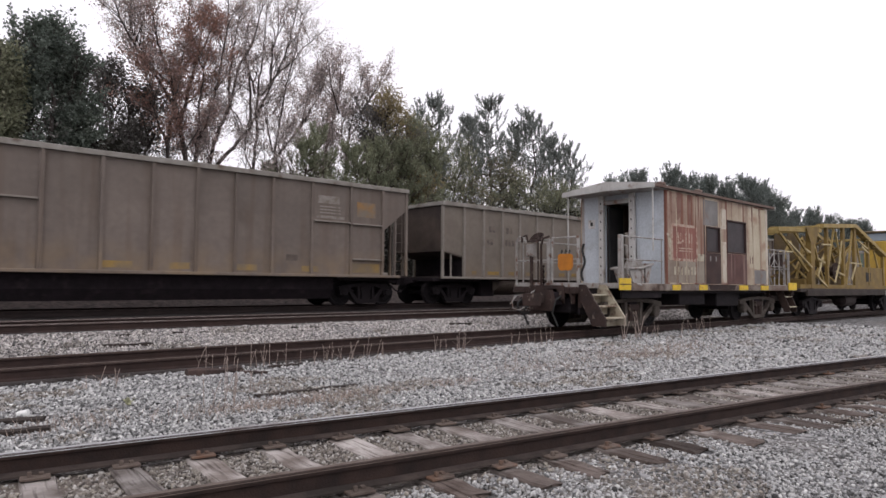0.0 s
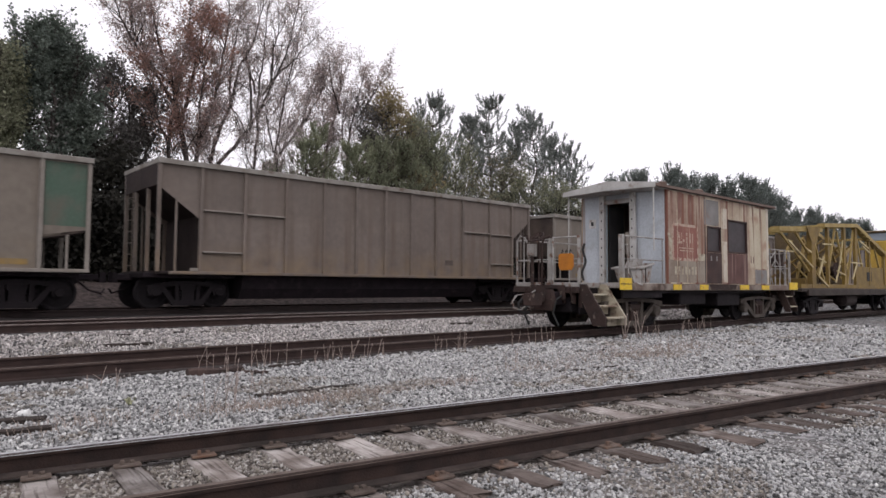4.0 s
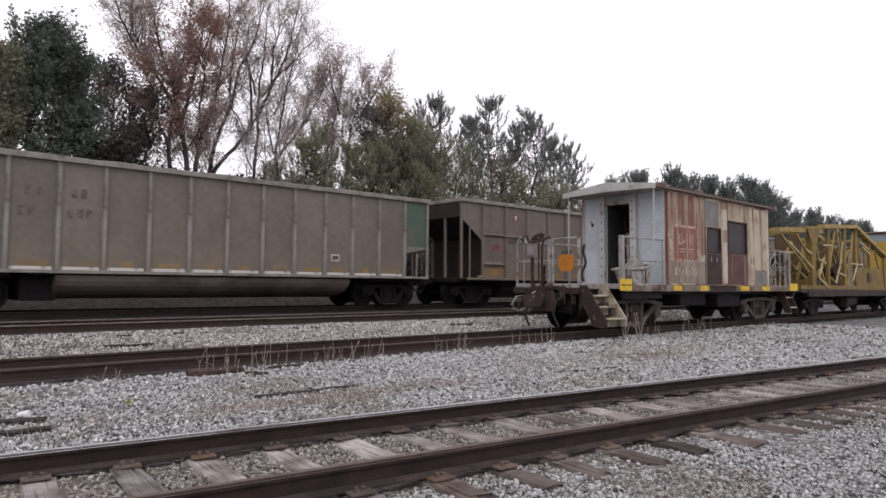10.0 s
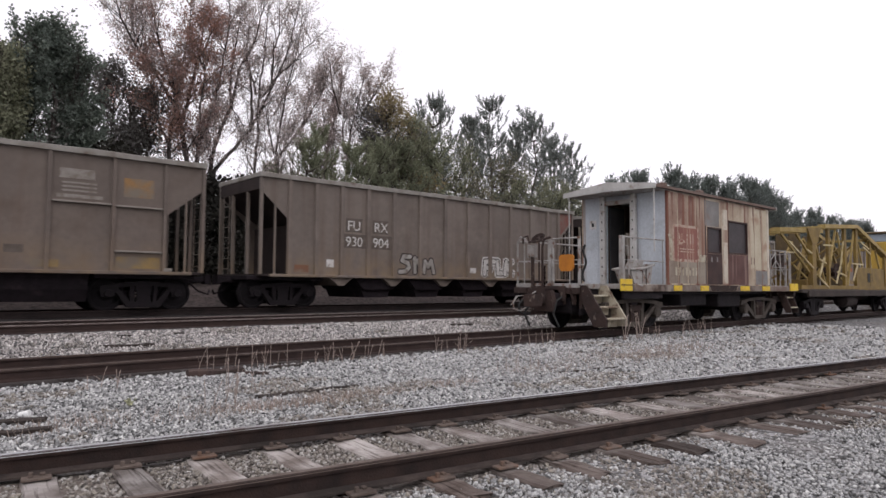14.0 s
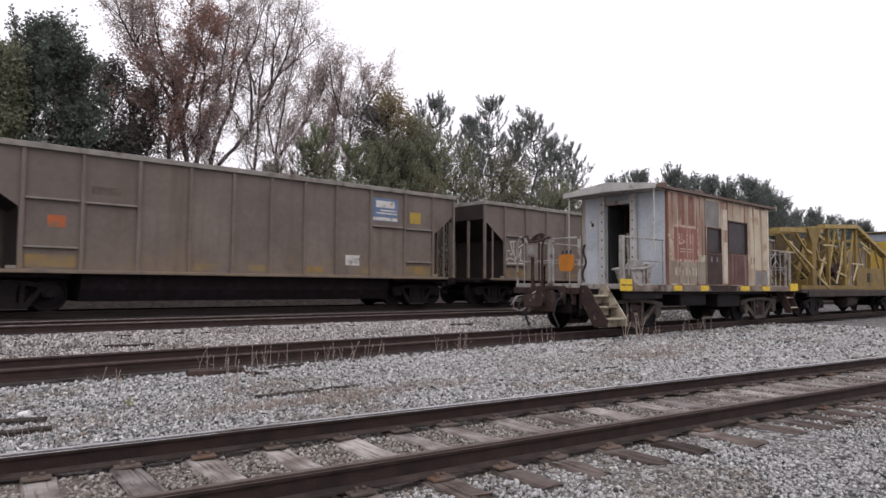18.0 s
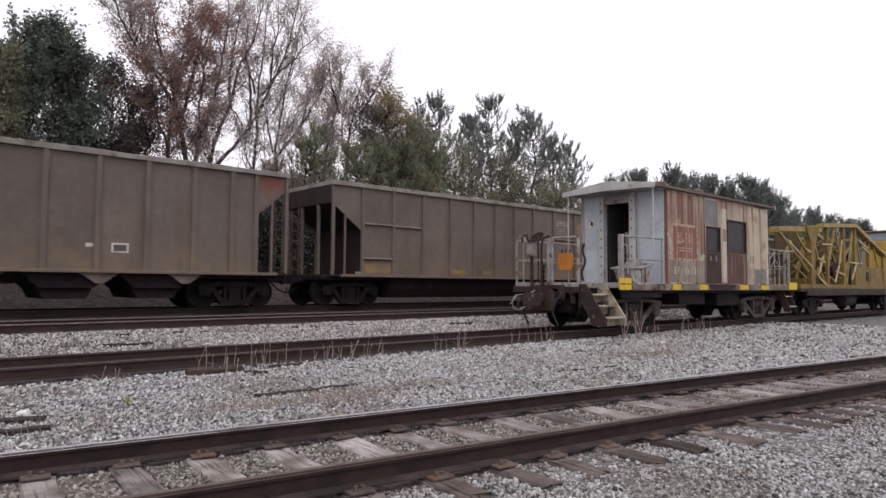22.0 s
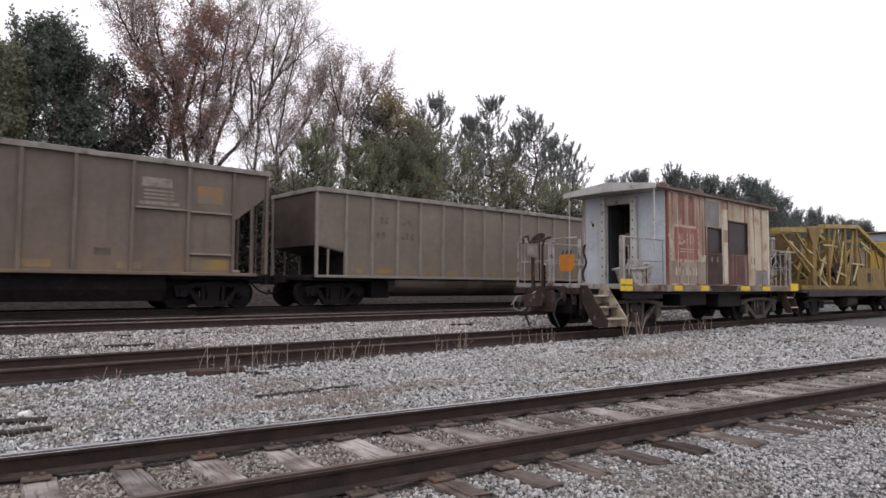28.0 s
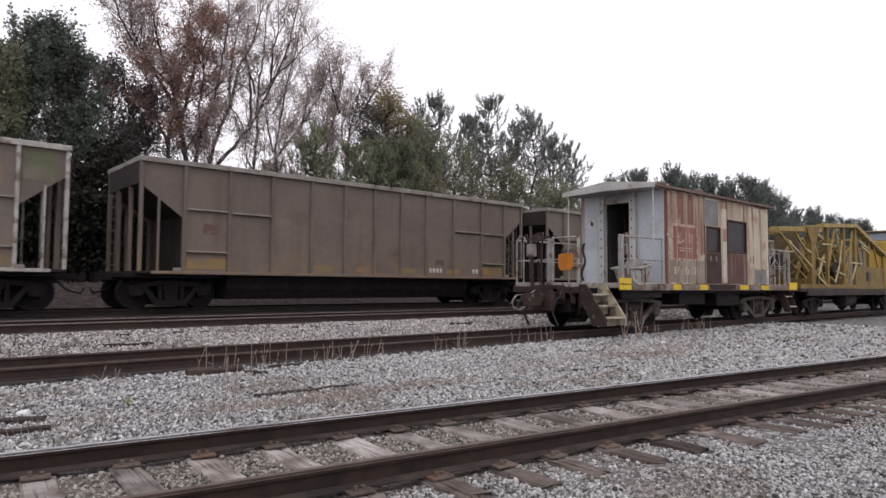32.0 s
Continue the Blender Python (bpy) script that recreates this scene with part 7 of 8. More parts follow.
def bare_tree(name, label, x, y, limbs, leaf, leaves, size, seed, reach=1.9, gap=0.24):
    """A tree with a thin crown. limbs: (radius, kind of leaf, start of its branches, points of lean and height); each limb
    carries rising branches, these carry twigs and twiglets, and scattered leaves hang on the twigs."""
    t = tree_thing(name, label, x, y, "trees behind the main line")
    rnd, rng = random.Random(seed), np.random.default_rng(seed)
    wood, fine, spots, kinds = Geo(), Geo(), [], []
    up = Vector((0, 0, 1))

    def stray(w):
        return Vector((rnd.gauss(0, w), rnd.gauss(0, w), rnd.gauss(0, w)))

    def twig(p, way, ln, kind):
        e1 = p + way * ln * 0.5
        e2 = e1 + (way + stray(0.2) + up * 0.18).normalized() * ln * 0.5
        fine.tube([p, e1, e2], [0.009, 0.0065, 0.004], 3, cap=False)
        for q in (e1, p.lerp(e1, 0.6), e1.lerp(e2, 0.5)):
            d = (way + stray(0.55) + up * 0.15).normalized()
            e = q + d * ln * rnd.uniform(0.3, 0.6)
            fine.tube([q, e], [0.006, 0.0035], 3, cap=False)
            spots.extend((tuple(e), tuple(q.lerp(e, 0.5))))
            kinds.extend((kind, kind))
        spots.append(tuple(e2))
        kinds.append(kind)

    for r, kind, start, path in limbs:
        dy = rnd.uniform(-0.12, 0.12)
        pts, n = [], 5
        for k in range(len(path) - 1):
            for i in range(n):
                f = i / n
                q = [path[max(k - 1, 0)], path[k], path[k + 1], path[min(k + 2, len(path) - 1)]]
                a, b = ((-f + 2 * f * f - f ** 3) / 2, (2 - 5 * f * f + 3 * f ** 3) / 2), ((f + 4 * f * f - 3 * f ** 3) / 2, (f ** 3 - f * f) / 2)
                lean, high = (q[0][c] * a[0] + q[1][c] * a[1] + q[2][c] * b[0] + q[3][c] * b[1] for c in (0, 1))
                pts.append(Vector((lean + rnd.gauss(0, 0.025), dy * high * 0.5, high)))
        pts.append(Vector((path[-1][0], dy * path[-1][1] * 0.5, path[-1][1])))
        m = len(pts) - 1
        rs = [r * (1 - 0.88 * (i / m) ** 0.9) for i in range(m + 1)]
        wood.tube(pts, rs, 7, cap=False)
        step = 0.0
        for i in range(1, m + 1):
            d = pts[i] - pts[i - 1]
            if pts[i].z < start:
                continue
            step += d.length
            while step > gap:
                step -= gap
                f = i / m
                p = pts[i - 1].lerp(pts[i], rnd.random())
                side = d.normalized().cross(stray(1.0)).normalized()
                a = rnd.uniform(0.45, 1.0)
                way = (d.normalized() * math.cos(a) + side * math.sin(a) + up * 0.12).normalized()
                ln = reach * (1.15 - 0.55 * f) * rnd.uniform(0.45, 1.2)
                line = [p]
                for _ in range(4):
                    line.append(line[-1] + way * ln / 4)
                    way = (way + stray(0.16) + up * 0.10).normalized()
                b = min(0.012 + 0.010 * ln, rs[i] * 0.7 + 0.004)
                wood.tube(line, [b, b * 0.8, b * 0.62, b * 0.45, 0.006], 4, cap=False)
                for _ in range(int(ln * 4.2) + 2):
                    g = rnd.uniform(0.8, 4.0)
                    j = min(int(g), 3)
                    twig(line[j].lerp(line[j + 1], g - j), (way * 0.9 + stray(0.5) + up * 0.25).normalized(), rnd.uniform(0.4, 1.0), kind)
    part("trunk", wood, BARK, t, "forking trunk and limbs")
    tagged(part("spray", fine, TWIG, t, "fine dry twig growth"), kind="stuff")
    spots, kinds = np.array(spots), np.array(kinds)
    thin = np.clip(np.array([0.6 + 0.7 * noise.noise((p[0] * 0.9 + seed, p[1] * 0.9, p[2] * 0.9)) for p in spots]), 0.1, 1)
    pick = rng.choice(len(spots), leaves, p=thin / thin.sum())
    at = spots[pick] + rng.normal(size=(leaves, 3)) * 0.13
    for k, m in enumerate(leaf):
        here = at[kinds[pick] == k]
        if len(here):
            crown(t, rng, here, size, m)
    return t


def pine_meshes(seed, h, low, reach, whorls, tufts, blade, needle):
    """Trunk with whorled upturned branches, and upright brushes of needles, for one pine of height h."""
    rnd, rng = random.Random(seed), np.random.default_rng(seed)
    g = Geo()
    bend = [Vector((rnd.gauss(0, 0.08) * i, rnd.gauss(0, 0.08) * i, h * i / 6)) for i in range(7)]
    g.tube(bend, [0.011 * h * (1 - 0.92 * i / 6) + 0.012 for i in range(7)], 7, cap=False)
    at, ax = [], []
    for w in range(whorls):
        f = min((w + rnd.uniform(-0.5, 0.9)) / whorls, 0.985) if w else 0.0
        z = low + (h - low) * f
        i = min(int(z / h * 6), 5)
        foot = bend[i].lerp(bend[i + 1], z / h * 6 - i)
        a0 = rnd.uniform(0, 6.3)
        for k in range(4):
            if rnd.random() < 0.10:
                continue
            ln = reach * (0.25 + 0.75 * math.sin(math.pi * min(1, 0.25 + 0.72 * f)) ** 0.7) * (1 - 0.25 * f) * rnd.uniform(0.5, 1.2)
            a = a0 + k * 6.28 / 4 + rnd.uniform(-0.5, 0.5)
            out = Vector((math.cos(a), math.sin(a), -0.05 + 0.8 * f)).normalized()
            p1 = foot + out * ln * 0.55
            p2 = p1 + (out + Vector((0, 0, 0.75))).normalized() * ln * 0.5
            g.tube([foot, p1, p2], [0.035 + 0.012 * ln, 0.024, 0.012], 4, cap=False)
            ends = [(p2, Vector((out.x * 0.4, out.y * 0.4, 1)).normalized())]
            for j in range(tufts):
                q = foot.lerp(p1, rnd.uniform(0.35, 1.0)) if rnd.random() < 0.45 else p1.lerp(p2, rnd.random())
                sd = Vector((rnd.gauss(0, 0.9), rnd.gauss(0, 0.9), rnd.uniform(0.3, 1.1))).normalized()
                e = q + (sd + out * 0.4).normalized() * ln * rnd.uniform(0.08, 0.30)
                g.tube([q, e], [0.012, 0.008], 3, cap=False)
                ends.append((e, Vector((sd.x * 0.3 + out.x * 0.2, sd.y * 0.3 + out.y * 0.2, 0.85)).normalized()))
            for e, d in ends:
                at.append(tuple(e))
                ax.append(tuple(d))
    at.append(tuple(bend[-1]))
    ax.append((0, 0, 1))
    at, ax = np.repeat(np.array(at), needle, 0), np.repeat(np.array(ax), needle, 0)
    d = ax * 0.75 + rng.normal(size=at.shape) * 0.55
    d /= np.linalg.norm(d, axis=1)[:, None]
    root = at + ax * rng.uniform(-0.3, 1.0, len(at))[:, None] * blade * 2.4
    w = np.cross(d, rng.normal(size=at.shape))
    w /= np.linalg.norm(w, axis=1)[:, None]
    ln = (blade * rng.uniform(0.7, 1.2, len(at)))[:, None]
    v = np.stack([root - w * blade * 0.13, root + w * blade * 0.13, root + d * ln], 1).reshape(-1, 3)
    return g, v, np.arange(len(v)).reshape(-1, 3)


def pine(label, x, y, h, low, reach, seed, whorls=18, tufts=6, blade=0.25, needle=32, mat_n=None):
    t = tree_thing("pine_tree", label, x, y, "pines behind the main line")
    g, v, f = pine_meshes(seed, h, low, reach, whorls, tufts, blade, needle)
    part("trunk", g, BARK_PINE, t)
    ob = new("crown", np_mesh("crown", v, f, mat_n or NEEDLE))
    ob.parent = t
    return t


def woods():
    shaped_tree("evergreen_tree", "dark green dense evergreen tree behind the track", 5.4, 30,
                [(0.2, [(0.1, 0.2), (-0.0, 4.3), (-0.2, 7.0), (-0.4, 10.0)]), (0.09, [(-0.0, 2.9), (0.7, 5.8), (0.7, 8.6)]), (0.09, [(-0.1, 3.6), (-0.9, 5.8), (-1.1, 8.2)])],
                [(-0.4, 9.6, 1.2, 0.95, 1, 0), (-0.8, 8.3, 1.2, 1.4, 1, 0), (0.4, 8.3, 0.92, 1.63, 1, 0), (-0.7, 6.4, 1.25, 1.35, 1, 0), (0.9, 6.4, 1.0, 1.29, 1, 0), (-0.1, 4.5, 1.78, 1.14, 0.8, 0)],
                340, 60000, 0.082, 31, (LEAF_DARK,), 0.09, 0.8)
    shaped_tree("evergreen_tree", "green leafy evergreen tree beside the bank", 3.0, 29,
                [(0.17, [(0.1, 0.2), (-0.1, 3.9), (-0.1, 6.0), (-0.2, 8.2)]), (0.07, [(-0.1, 3.3), (0.6, 5.5), (0.6, 7.7)])],
                [(-0.2, 7.8, 0.76, 0.9, 1, 0), (0.4, 7.4, 0.59, 1.27, 1, 0), (-0.6, 7.0, 0.83, 1.44, 1, 0), (0.5, 6.0, 0.79, 1.27, 1, 0), (-0.2, 4.5, 1.35, 1.24, 1, 0)],
                240, 34000, 0.086, 32, (LEAF_GREEN,), 0.09, 0.8)
    shaped_tree("broadleaf_tree", "dark brown thicket tree with dense dry twigs", 9.3, 33,
                [(0.14, [(0.1, 0.3), (-0.2, 5.2), (-0.4, 7.6), (-0.7, 10.0)]), (0.09, [(-0.1, 4.1), (0.6, 6.9), (0.8, 9.2)]), (0.08, [(-0.1, 4.1), (-1.0, 6.4), (-1.3, 9.0)])],
                [(-1.1, 9.3, 0.93, 1.28, 1, 0), (-0.3, 7.7, 1.45, 1.62, 1, 0), (0.7, 7.9, 0.94, 1.6, 1, 0), (-1.4, 6.3, 1.2, 1.06, 1, 0), (0.4, 5.9, 1.55, 1.1, 1, 0)],
                230, 11500, 0.095, 43, (LEAF_DUSK,), 0.2)
    bare_tree("broadleaf_tree", "tall russet-leaved tree with several leaning stems", 11.6, 32,
              [(0.16, 0, 5.2, [(0.1, 0.3), (-0.1, 3.6), (-0.2, 5.9), (-0.6, 7.5), (-0.8, 8.6), (-1.1, 9.7), (-1.6, 10.9), (-2.0, 12.5), (-2.4, 13.9)]),
               (0.15, 1, 5.2, [(0.2, 0.3), (0.2, 3.6), (0.3, 6.0), (0.5, 7.2), (0.9, 8.2), (1.2, 9.6), (1.5, 11.4), (1.7, 12.9), (1.7, 14.7)]),
               (0.12, 0, 5.2, [(0.0, 2.0), (-0.8, 4.4), (-1.1, 6.0), (-1.0, 7.8), (-0.9, 9.2), (-0.6, 10.6), (-0.4, 12.4), (-0.3, 14.6)]),
               (0.10, 1, 9.0, [(-0.7, 8.0), (-1.5, 9.3), (-2.3, 10.2), (-3.1, 11.4), (-3.7, 12.7), (-4.0, 13.8)]),
               (0.11, 0, 8.0, [(-0.5, 7.2), (-0.1, 9.0), (0.2, 10.5), (0.5, 12.3), (0.7, 14.1)]),
               (0.08, 1, 9.8, [(-1.0, 9.4), (-1.9, 10.2), (-2.7, 11.5), (-3.0, 12.9)]),
               (0.07, 0, 8.0, [(0.4, 6.9), (0.2, 8.4), (0.4, 9.8), (0.3, 11.2), (0.9, 12.8)]),
               (0.07, 0, 7.0, [(-1.1, 6.4), (-1.7, 7.6), (-2.0, 8.9), (-2.6, 9.8)]),
               (0.06, 1, 4.6, [(0.9, 0.3), (0.8, 4.4), (1.0, 6.0), (0.9, 7.8)])],
              (LEAF_RED, LEAF_BROWN), 43000, 0.062, 41, 1.8)
    bare_tree("broadleaf_tree", "bare grey tree with leaning forked limbs", 13.8, 33,
              [(0.15, 0, 6.6, [(-0.9, 0.4), (-0.9, 3.4), (-0.8, 5.7), (-0.6, 7.1), (0.1, 9.1), (0.6, 11.3), (1.2, 12.5), (1.7, 14.4), (2.0, 16.1)]),
               (0.12, 0, 6.8, [(-0.8, 4.8), (-0.6, 5.7), (0.5, 7.2), (1.4, 8.5), (2.3, 10.5), (3.1, 12.5), (3.6, 14.7), (3.9, 16.4)]),
               (0.06, 1, 7.0, [(0.2, 9.2), (0.4, 9.0), (0.8, 8.5), (1.3, 7.4)]),
               (0.09, 1, 9.5, [(0.0, 8.9), (-0.1, 10.6), (0.1, 12.5), (0.3, 14.7)]),
               (0.08, 1, 12.5, [(2.2, 10.2), (3.3, 11.8), (4.1, 12.6), (5.1, 13.9), (6.0, 14.6)]),
               (0.08, 1, 9.0, [(1.3, 8.3), (1.2, 10.5), (0.9, 12.0), (1.0, 13.6)]),
               (0.07, 0, 11.0, [(2.4, 10.8), (2.4, 12.4), (2.7, 14.0), (2.6, 15.6)])],
              (LEAF_BROWN, LEAF_GREY), 10500, 0.056, 44, 1.7, 0.36)
    bare_tree("broadleaf_tree", "bare grey tree with two slim upright trunks", 16.4, 34,
              [(0.12, 0, 6.2, [(-0.6, 0.6), (-0.6, 3.6), (-0.6, 6.2), (-0.5, 8.1), (-0.5, 10.7), (-0.3, 12.3), (-0.2, 14.0), (0.0, 16.0)]),
               (0.10, 1, 6.2, [(0.7, 0.6), (0.7, 3.6), (0.7, 6.3), (0.6, 7.5), (0.9, 10.0), (1.2, 11.7), (1.6, 13.4), (1.8, 15.5)]),
               (0.07, 1, 10.5, [(-0.5, 10.4), (-1.0, 12.1), (-1.4, 13.6)]), (0.06, 1, 7.8, [(0.6, 7.2), (0.1, 9.1), (-0.2, 10.4)]), (0.06, 0, 9.8, [(0.8, 9.6), (1.8, 11.5), (2.2, 12.9)]),
               (0.05, 1, 6.2, [(-0.6, 5.8), (-1.2, 6.8), (-1.6, 8.2)])],
              (LEAF_BROWN, LEAF_GREY), 8500, 0.056, 45, 1.5, 0.36)
    bare_tree("broadleaf_tree", "slender grey-brown tree with sparse dry leaves", 21.6, 38,
              [(0.13, 0, 7.6, [(-2.6, 0.4), (-2.6, 4.0), (-2.4, 7.3), (-1.5, 8.7), (-0.4, 10.3), (0.1, 12.0), (0.7, 13.8), (1.0, 15.2)]),
               (0.14, 1, 9.5, [(1.1, 0.4), (1.2, 4.6), (1.5, 9.0), (2.3, 11.7), (2.7, 13.7), (2.7, 15.4)]),
               (0.12, 0, 9.5, [(3.0, 0.4), (3.0, 4.8), (3.2, 9.4), (3.7, 11.8), (4.3, 14.0), (4.7, 15.3)]),
               (0.08, 1, 10.5, [(-0.5, 10.1), (0.9, 12.5), (1.7, 14.6)]), (0.08, 0, 12.0, [(2.2, 11.4), (1.5, 13.4), (1.3, 14.9)]), (0.08, 1, 12.0, [(3.6, 11.5), (5.0, 13.7), (5.7, 15.0)]),
               (0.06, 1, 8.5, [(-1.6, 8.5), (-1.5, 10.2), (-1.0, 11.8)]),
               (0.07, 1, 5.6, [(1.7, 0.4), (1.7, 5.0), (1.9, 8.0), (1.5, 10.0), (1.6, 12.0)]), (0.07, 0, 5.6, [(2.5, 0.4), (2.5, 5.0), (2.8, 8.4), (2.4, 10.5), (2.8, 12.6)]), (0.06, 1, 6.0, [(-0.1, 0.4), (0.3, 5.0), (0.9, 8.0), (0.6, 10.6)])],
              (LEAF_GREY, LEAF_BROWN), 30000, 0.066, 46, 1.9, 0.28)
    bare_tree("sapling", "thin bare saplings on the bank", 14.9, 31,
              [(0.05, 0, 4.2, [(-1.0, 0.2), (-0.9, 4.0), (-0.8, 6.0), (-0.9, 7.6)]), (0.05, 0, 4.2, [(0.0, 0.2), (0.1, 4.0), (0.3, 6.2), (0.2, 8.0)]), (0.04, 0, 4.2, [(0.8, 0.2), (0.7, 4.0), (0.9, 5.8), (1.2, 7.2)]), (0.04, 0, 4.2, [(1.7, 0.2), (1.7, 4.0), (1.5, 5.9), (1.7, 7.3)])],
              (LEAF_GREY,), 1800, 0.055, 48, 0.9, 0.30)
    shaped_tree("broadleaf_tree", "olive and gold topped leafy tree", 27.9, 37.5,
                [(0.22, [(0.1, 0), (-0.0, 5.6), (-0.3, 9.6), (-0.6, 13.7)]), (0.1, [(-0.0, 5.6), (-1.8, 9.0), (-2.1, 11.8)]), (0.1, [(-0.0, 5.6), (1.7, 8.7), (2.2, 11.7)])],
                [(-0.8, 12.9, 2.08, 1.14, 1, 0), (0.4, 11.6, 1.95, 1.65, 1, 0), (-2.0, 10.8, 1.44, 2.19, 0.8, 2), (-0.1, 9.1, 2.53, 2.25, 1, 1), (2.1, 9.9, 1.83, 2.32, 1, 1), (2.6, 11.6, 0.98, 0.85, 0.7, 1), (-1.8, 7.4, 2.31, 1.6, 0.9, 1), (1.8, 7.2, 2.66, 1.26, 1, 0)],
                340, 27000, 0.105, 34, (LEAF_OLIVE, LEAF_GREEN, LEAF_DUSK), 0.22)
    shaped_tree("broadleaf_tree", "dark green bushy tree among pines", 36.2, 40,
                [(0.15, [(0.0, 0), (0.0, 4.6), (0.2, 8.4)]), (0.08, [(0.0, 3.2), (1.6, 7.2)]), (0.08, [(0.0, 3.2), (-1.6, 6.8)])],
                [(-0.0, 9.8, 2.67, 2.61, 1, 0), (-1.6, 7.8, 3.05, 1.86, 1, 0), (2.6, 7.7, 3.04, 1.96, 0.9, 1)],
                80, 6000, 0.11, 36, (LEAF_GREEN, LEAF_UMBER), 0.25)
    shaped_tree("broadleaf_tree", "olive green bushy tree among pines", 43.3, 41,
                [(0.15, [(0.0, 0.0), (0.0, 5.2), (0.3, 9.4)]), (0.08, [(0.0, 3.6), (1.9, 8.0)]), (0.08, [(0.0, 3.6), (-1.8, 7.6)])],
                [(1.1, 10.5, 2.78, 1.7, 1, 1), (-0.8, 8.5, 4.07, 1.82, 1, 0), (3.5, 8.4, 3.25, 1.9, 1, 0)],
                85, 6500, 0.11, 37, (LEAF_GREEN, LEAF_UMBER), 0.25)
    shaped_tree("broadleaf_tree", "mid green bushy tree at the wood edge", 54.8, 44,
                [(0.15, [(-0.0, 0.1), (0.0, 6.1), (0.4, 11.0)]), (0.08, [(-0.0, 4.3), (2.4, 9.4)]), (0.08, [(-0.0, 4.3), (-2.3, 8.9)])],
                [(-2.3, 9.2, 5.01, 2.03, 1, 0), (3.4, 8.8, 4.58, 1.89, 1, 0), (8.7, 8.3, 5.04, 1.99, 1, 0)],
                130, 14000, 0.11, 38, (LEAF_GREEN, LEAF_UMBER), 0.25)
    shaped_tree("broadleaf_tree", "brown and green shrubby tree beside the bank", 18.7, 36,
                [(0.15, [(0.1, 0), (0.0, 3.3), (0.1, 6.0)]), (0.08, [(0.0, 2.2), (0.9, 5.1)]), (0.08, [(0.0, 2.2), (-1.0, 4.9)])],
                [(-0.5, 4.9, 2.23, 1.03, 0.7, 1), (1.5, 5.2, 1.58, 1.06, 0.8, 0)],
                130, 14000, 0.11, 39, (LEAF_GREEN, LEAF_UMBER), 0.25)
    for x, y, h, low, reach, s in ((36.9, 43, 15.3, 5.5, 3.2, 51), (42.5, 44.5, 15.4, 5.0, 2.4, 52), (45.6, 45, 17.8, 6.5, 3.2, 53), (49.6, 46, 16.2, 6.0, 2.2, 54), (52.0, 45, 17.6, 6.5, 3.3, 55), (56.6, 46, 15.8, 6.0, 3.0, 56), (61.0, 47, 15.2, 5.0, 2.8, 57), (32.9, 41, 12.4, 5.0, 2.2, 58)):
        pine("tall open-crowned pine with tufted branches", x, y, h, low, reach, s)
    for x, y, h, low, reach, s in ((22.6, 34.5, 8.4, 1.2, 2.0, 63), (25.2, 35, 8.8, 1.4, 2.1, 67), (28.2, 36, 9.0, 1.8, 2.0, 68), (30.8, 37, 10.6, 2.5, 2.2, 64)):
        pine("young dense green pine beside the bank", x, y, h, low, reach, s, 15, 7, 0.22, 27, NEEDLE_GREEN)
    for x, y, h, low, reach, s in ((18.7, 33.6, 7.9, 1.0, 1.8, 62), (20.1, 34.5, 8.7, 1.0, 1.9, 66), (17.9, 34.8, 6.3, 1.0, 1.7, 69)):
        pine("young loose green pine beside the bank", x, y, h, low, reach, s, 13, 6, 0.22, 26, NEEDLE_GREEN)
    # far pines along the line to the horizon, from four kinds
    kinds = []
    for s in range(4):
        g, v, f = pine_meshes(70 + s, 20.0, 3.0, 5.6, 26, 8, 0.55, 18)
        kinds.append((g.mesh("trunk", BARK_PINE), np_mesh("crown", v, f, NEEDLE_FAR)))
    far = [(88.3, 59, 18.5), (92.4, 58, 20.4), (98.3, 58, 18.3), (103.3, 58, 22.4), (108.7, 58, 21.5), (116.0, 58, 22.4), (124.0, 58, 22.2), (134.0, 58, 24.7), (140.7, 58, 24.1),
           (147.8, 58, 21.6), (178.6, 66, 21.4), (192.3, 66, 23.6), (205.1, 66, 22.3), (219.3, 66, 22.6), (235.0, 66, 23.2)]
    rnd = random.Random(8)
    more = []
    for x, y, h in far[1:] + far[1:]:
        back = rnd.uniform(1.05, 1.18)
        more.append((x * back + rnd.uniform(-2, 4), y * back, h * rnd.uniform(0.70, 0.84)))
    for i, (x, y, h) in enumerate([(x, y, h * 0.83) for x, y, h in far] + more):
        t = tree_thing("pine_tree", "distant dark green pine in a row of pines", x, y, "distant pines")
        q = h / 20.0
        m = Matrix.Rotation(rnd.uniform(0, 6.3), 4, "Z") @ Matrix.Diagonal((q, q, q, 1))
        for nm, me in zip(("trunk", "crown"), kinds[i % 4]):
            ob = new(nm, me)
            ob.parent = t
            ob.matrix_basis = m
    # undergrowth along the bank and a screen of woods behind
    rng = np.random.default_rng(5)

    def thicket(name, label, n, x0, x1, y0, y1, top, size, material, seed, least=0.12):
        xs = rng.uniform(x0, x1, n)
        ys = rng.uniform(y0, y1, n)
        hh = np.array([max(least, 0.55 + 1.1 * noise.noise((x * 0.33, seed, 0.0)) + 0.4 * noise.noise((x * 1.1, seed, 2.0))) for x in xs]) * top
        zs = land(xs, ys) + hh * rng.uniform(0, 1, n) ** 0.8
        at = np.stack([xs, ys, zs], 1) + rng.normal(size=(n, 3)) * 0.12
        v, f = leaf_faces(rng, at, size)
        tagged(new(name, np_mesh(name, v, f, material)), label, "undergrowth", kind="stuff")

    thicket("undergrowth", "dark green undergrowth along the bank", 20000, 22, 70, 26, 30, 4.0, 0.11, LEAF_DARK, 1.0)
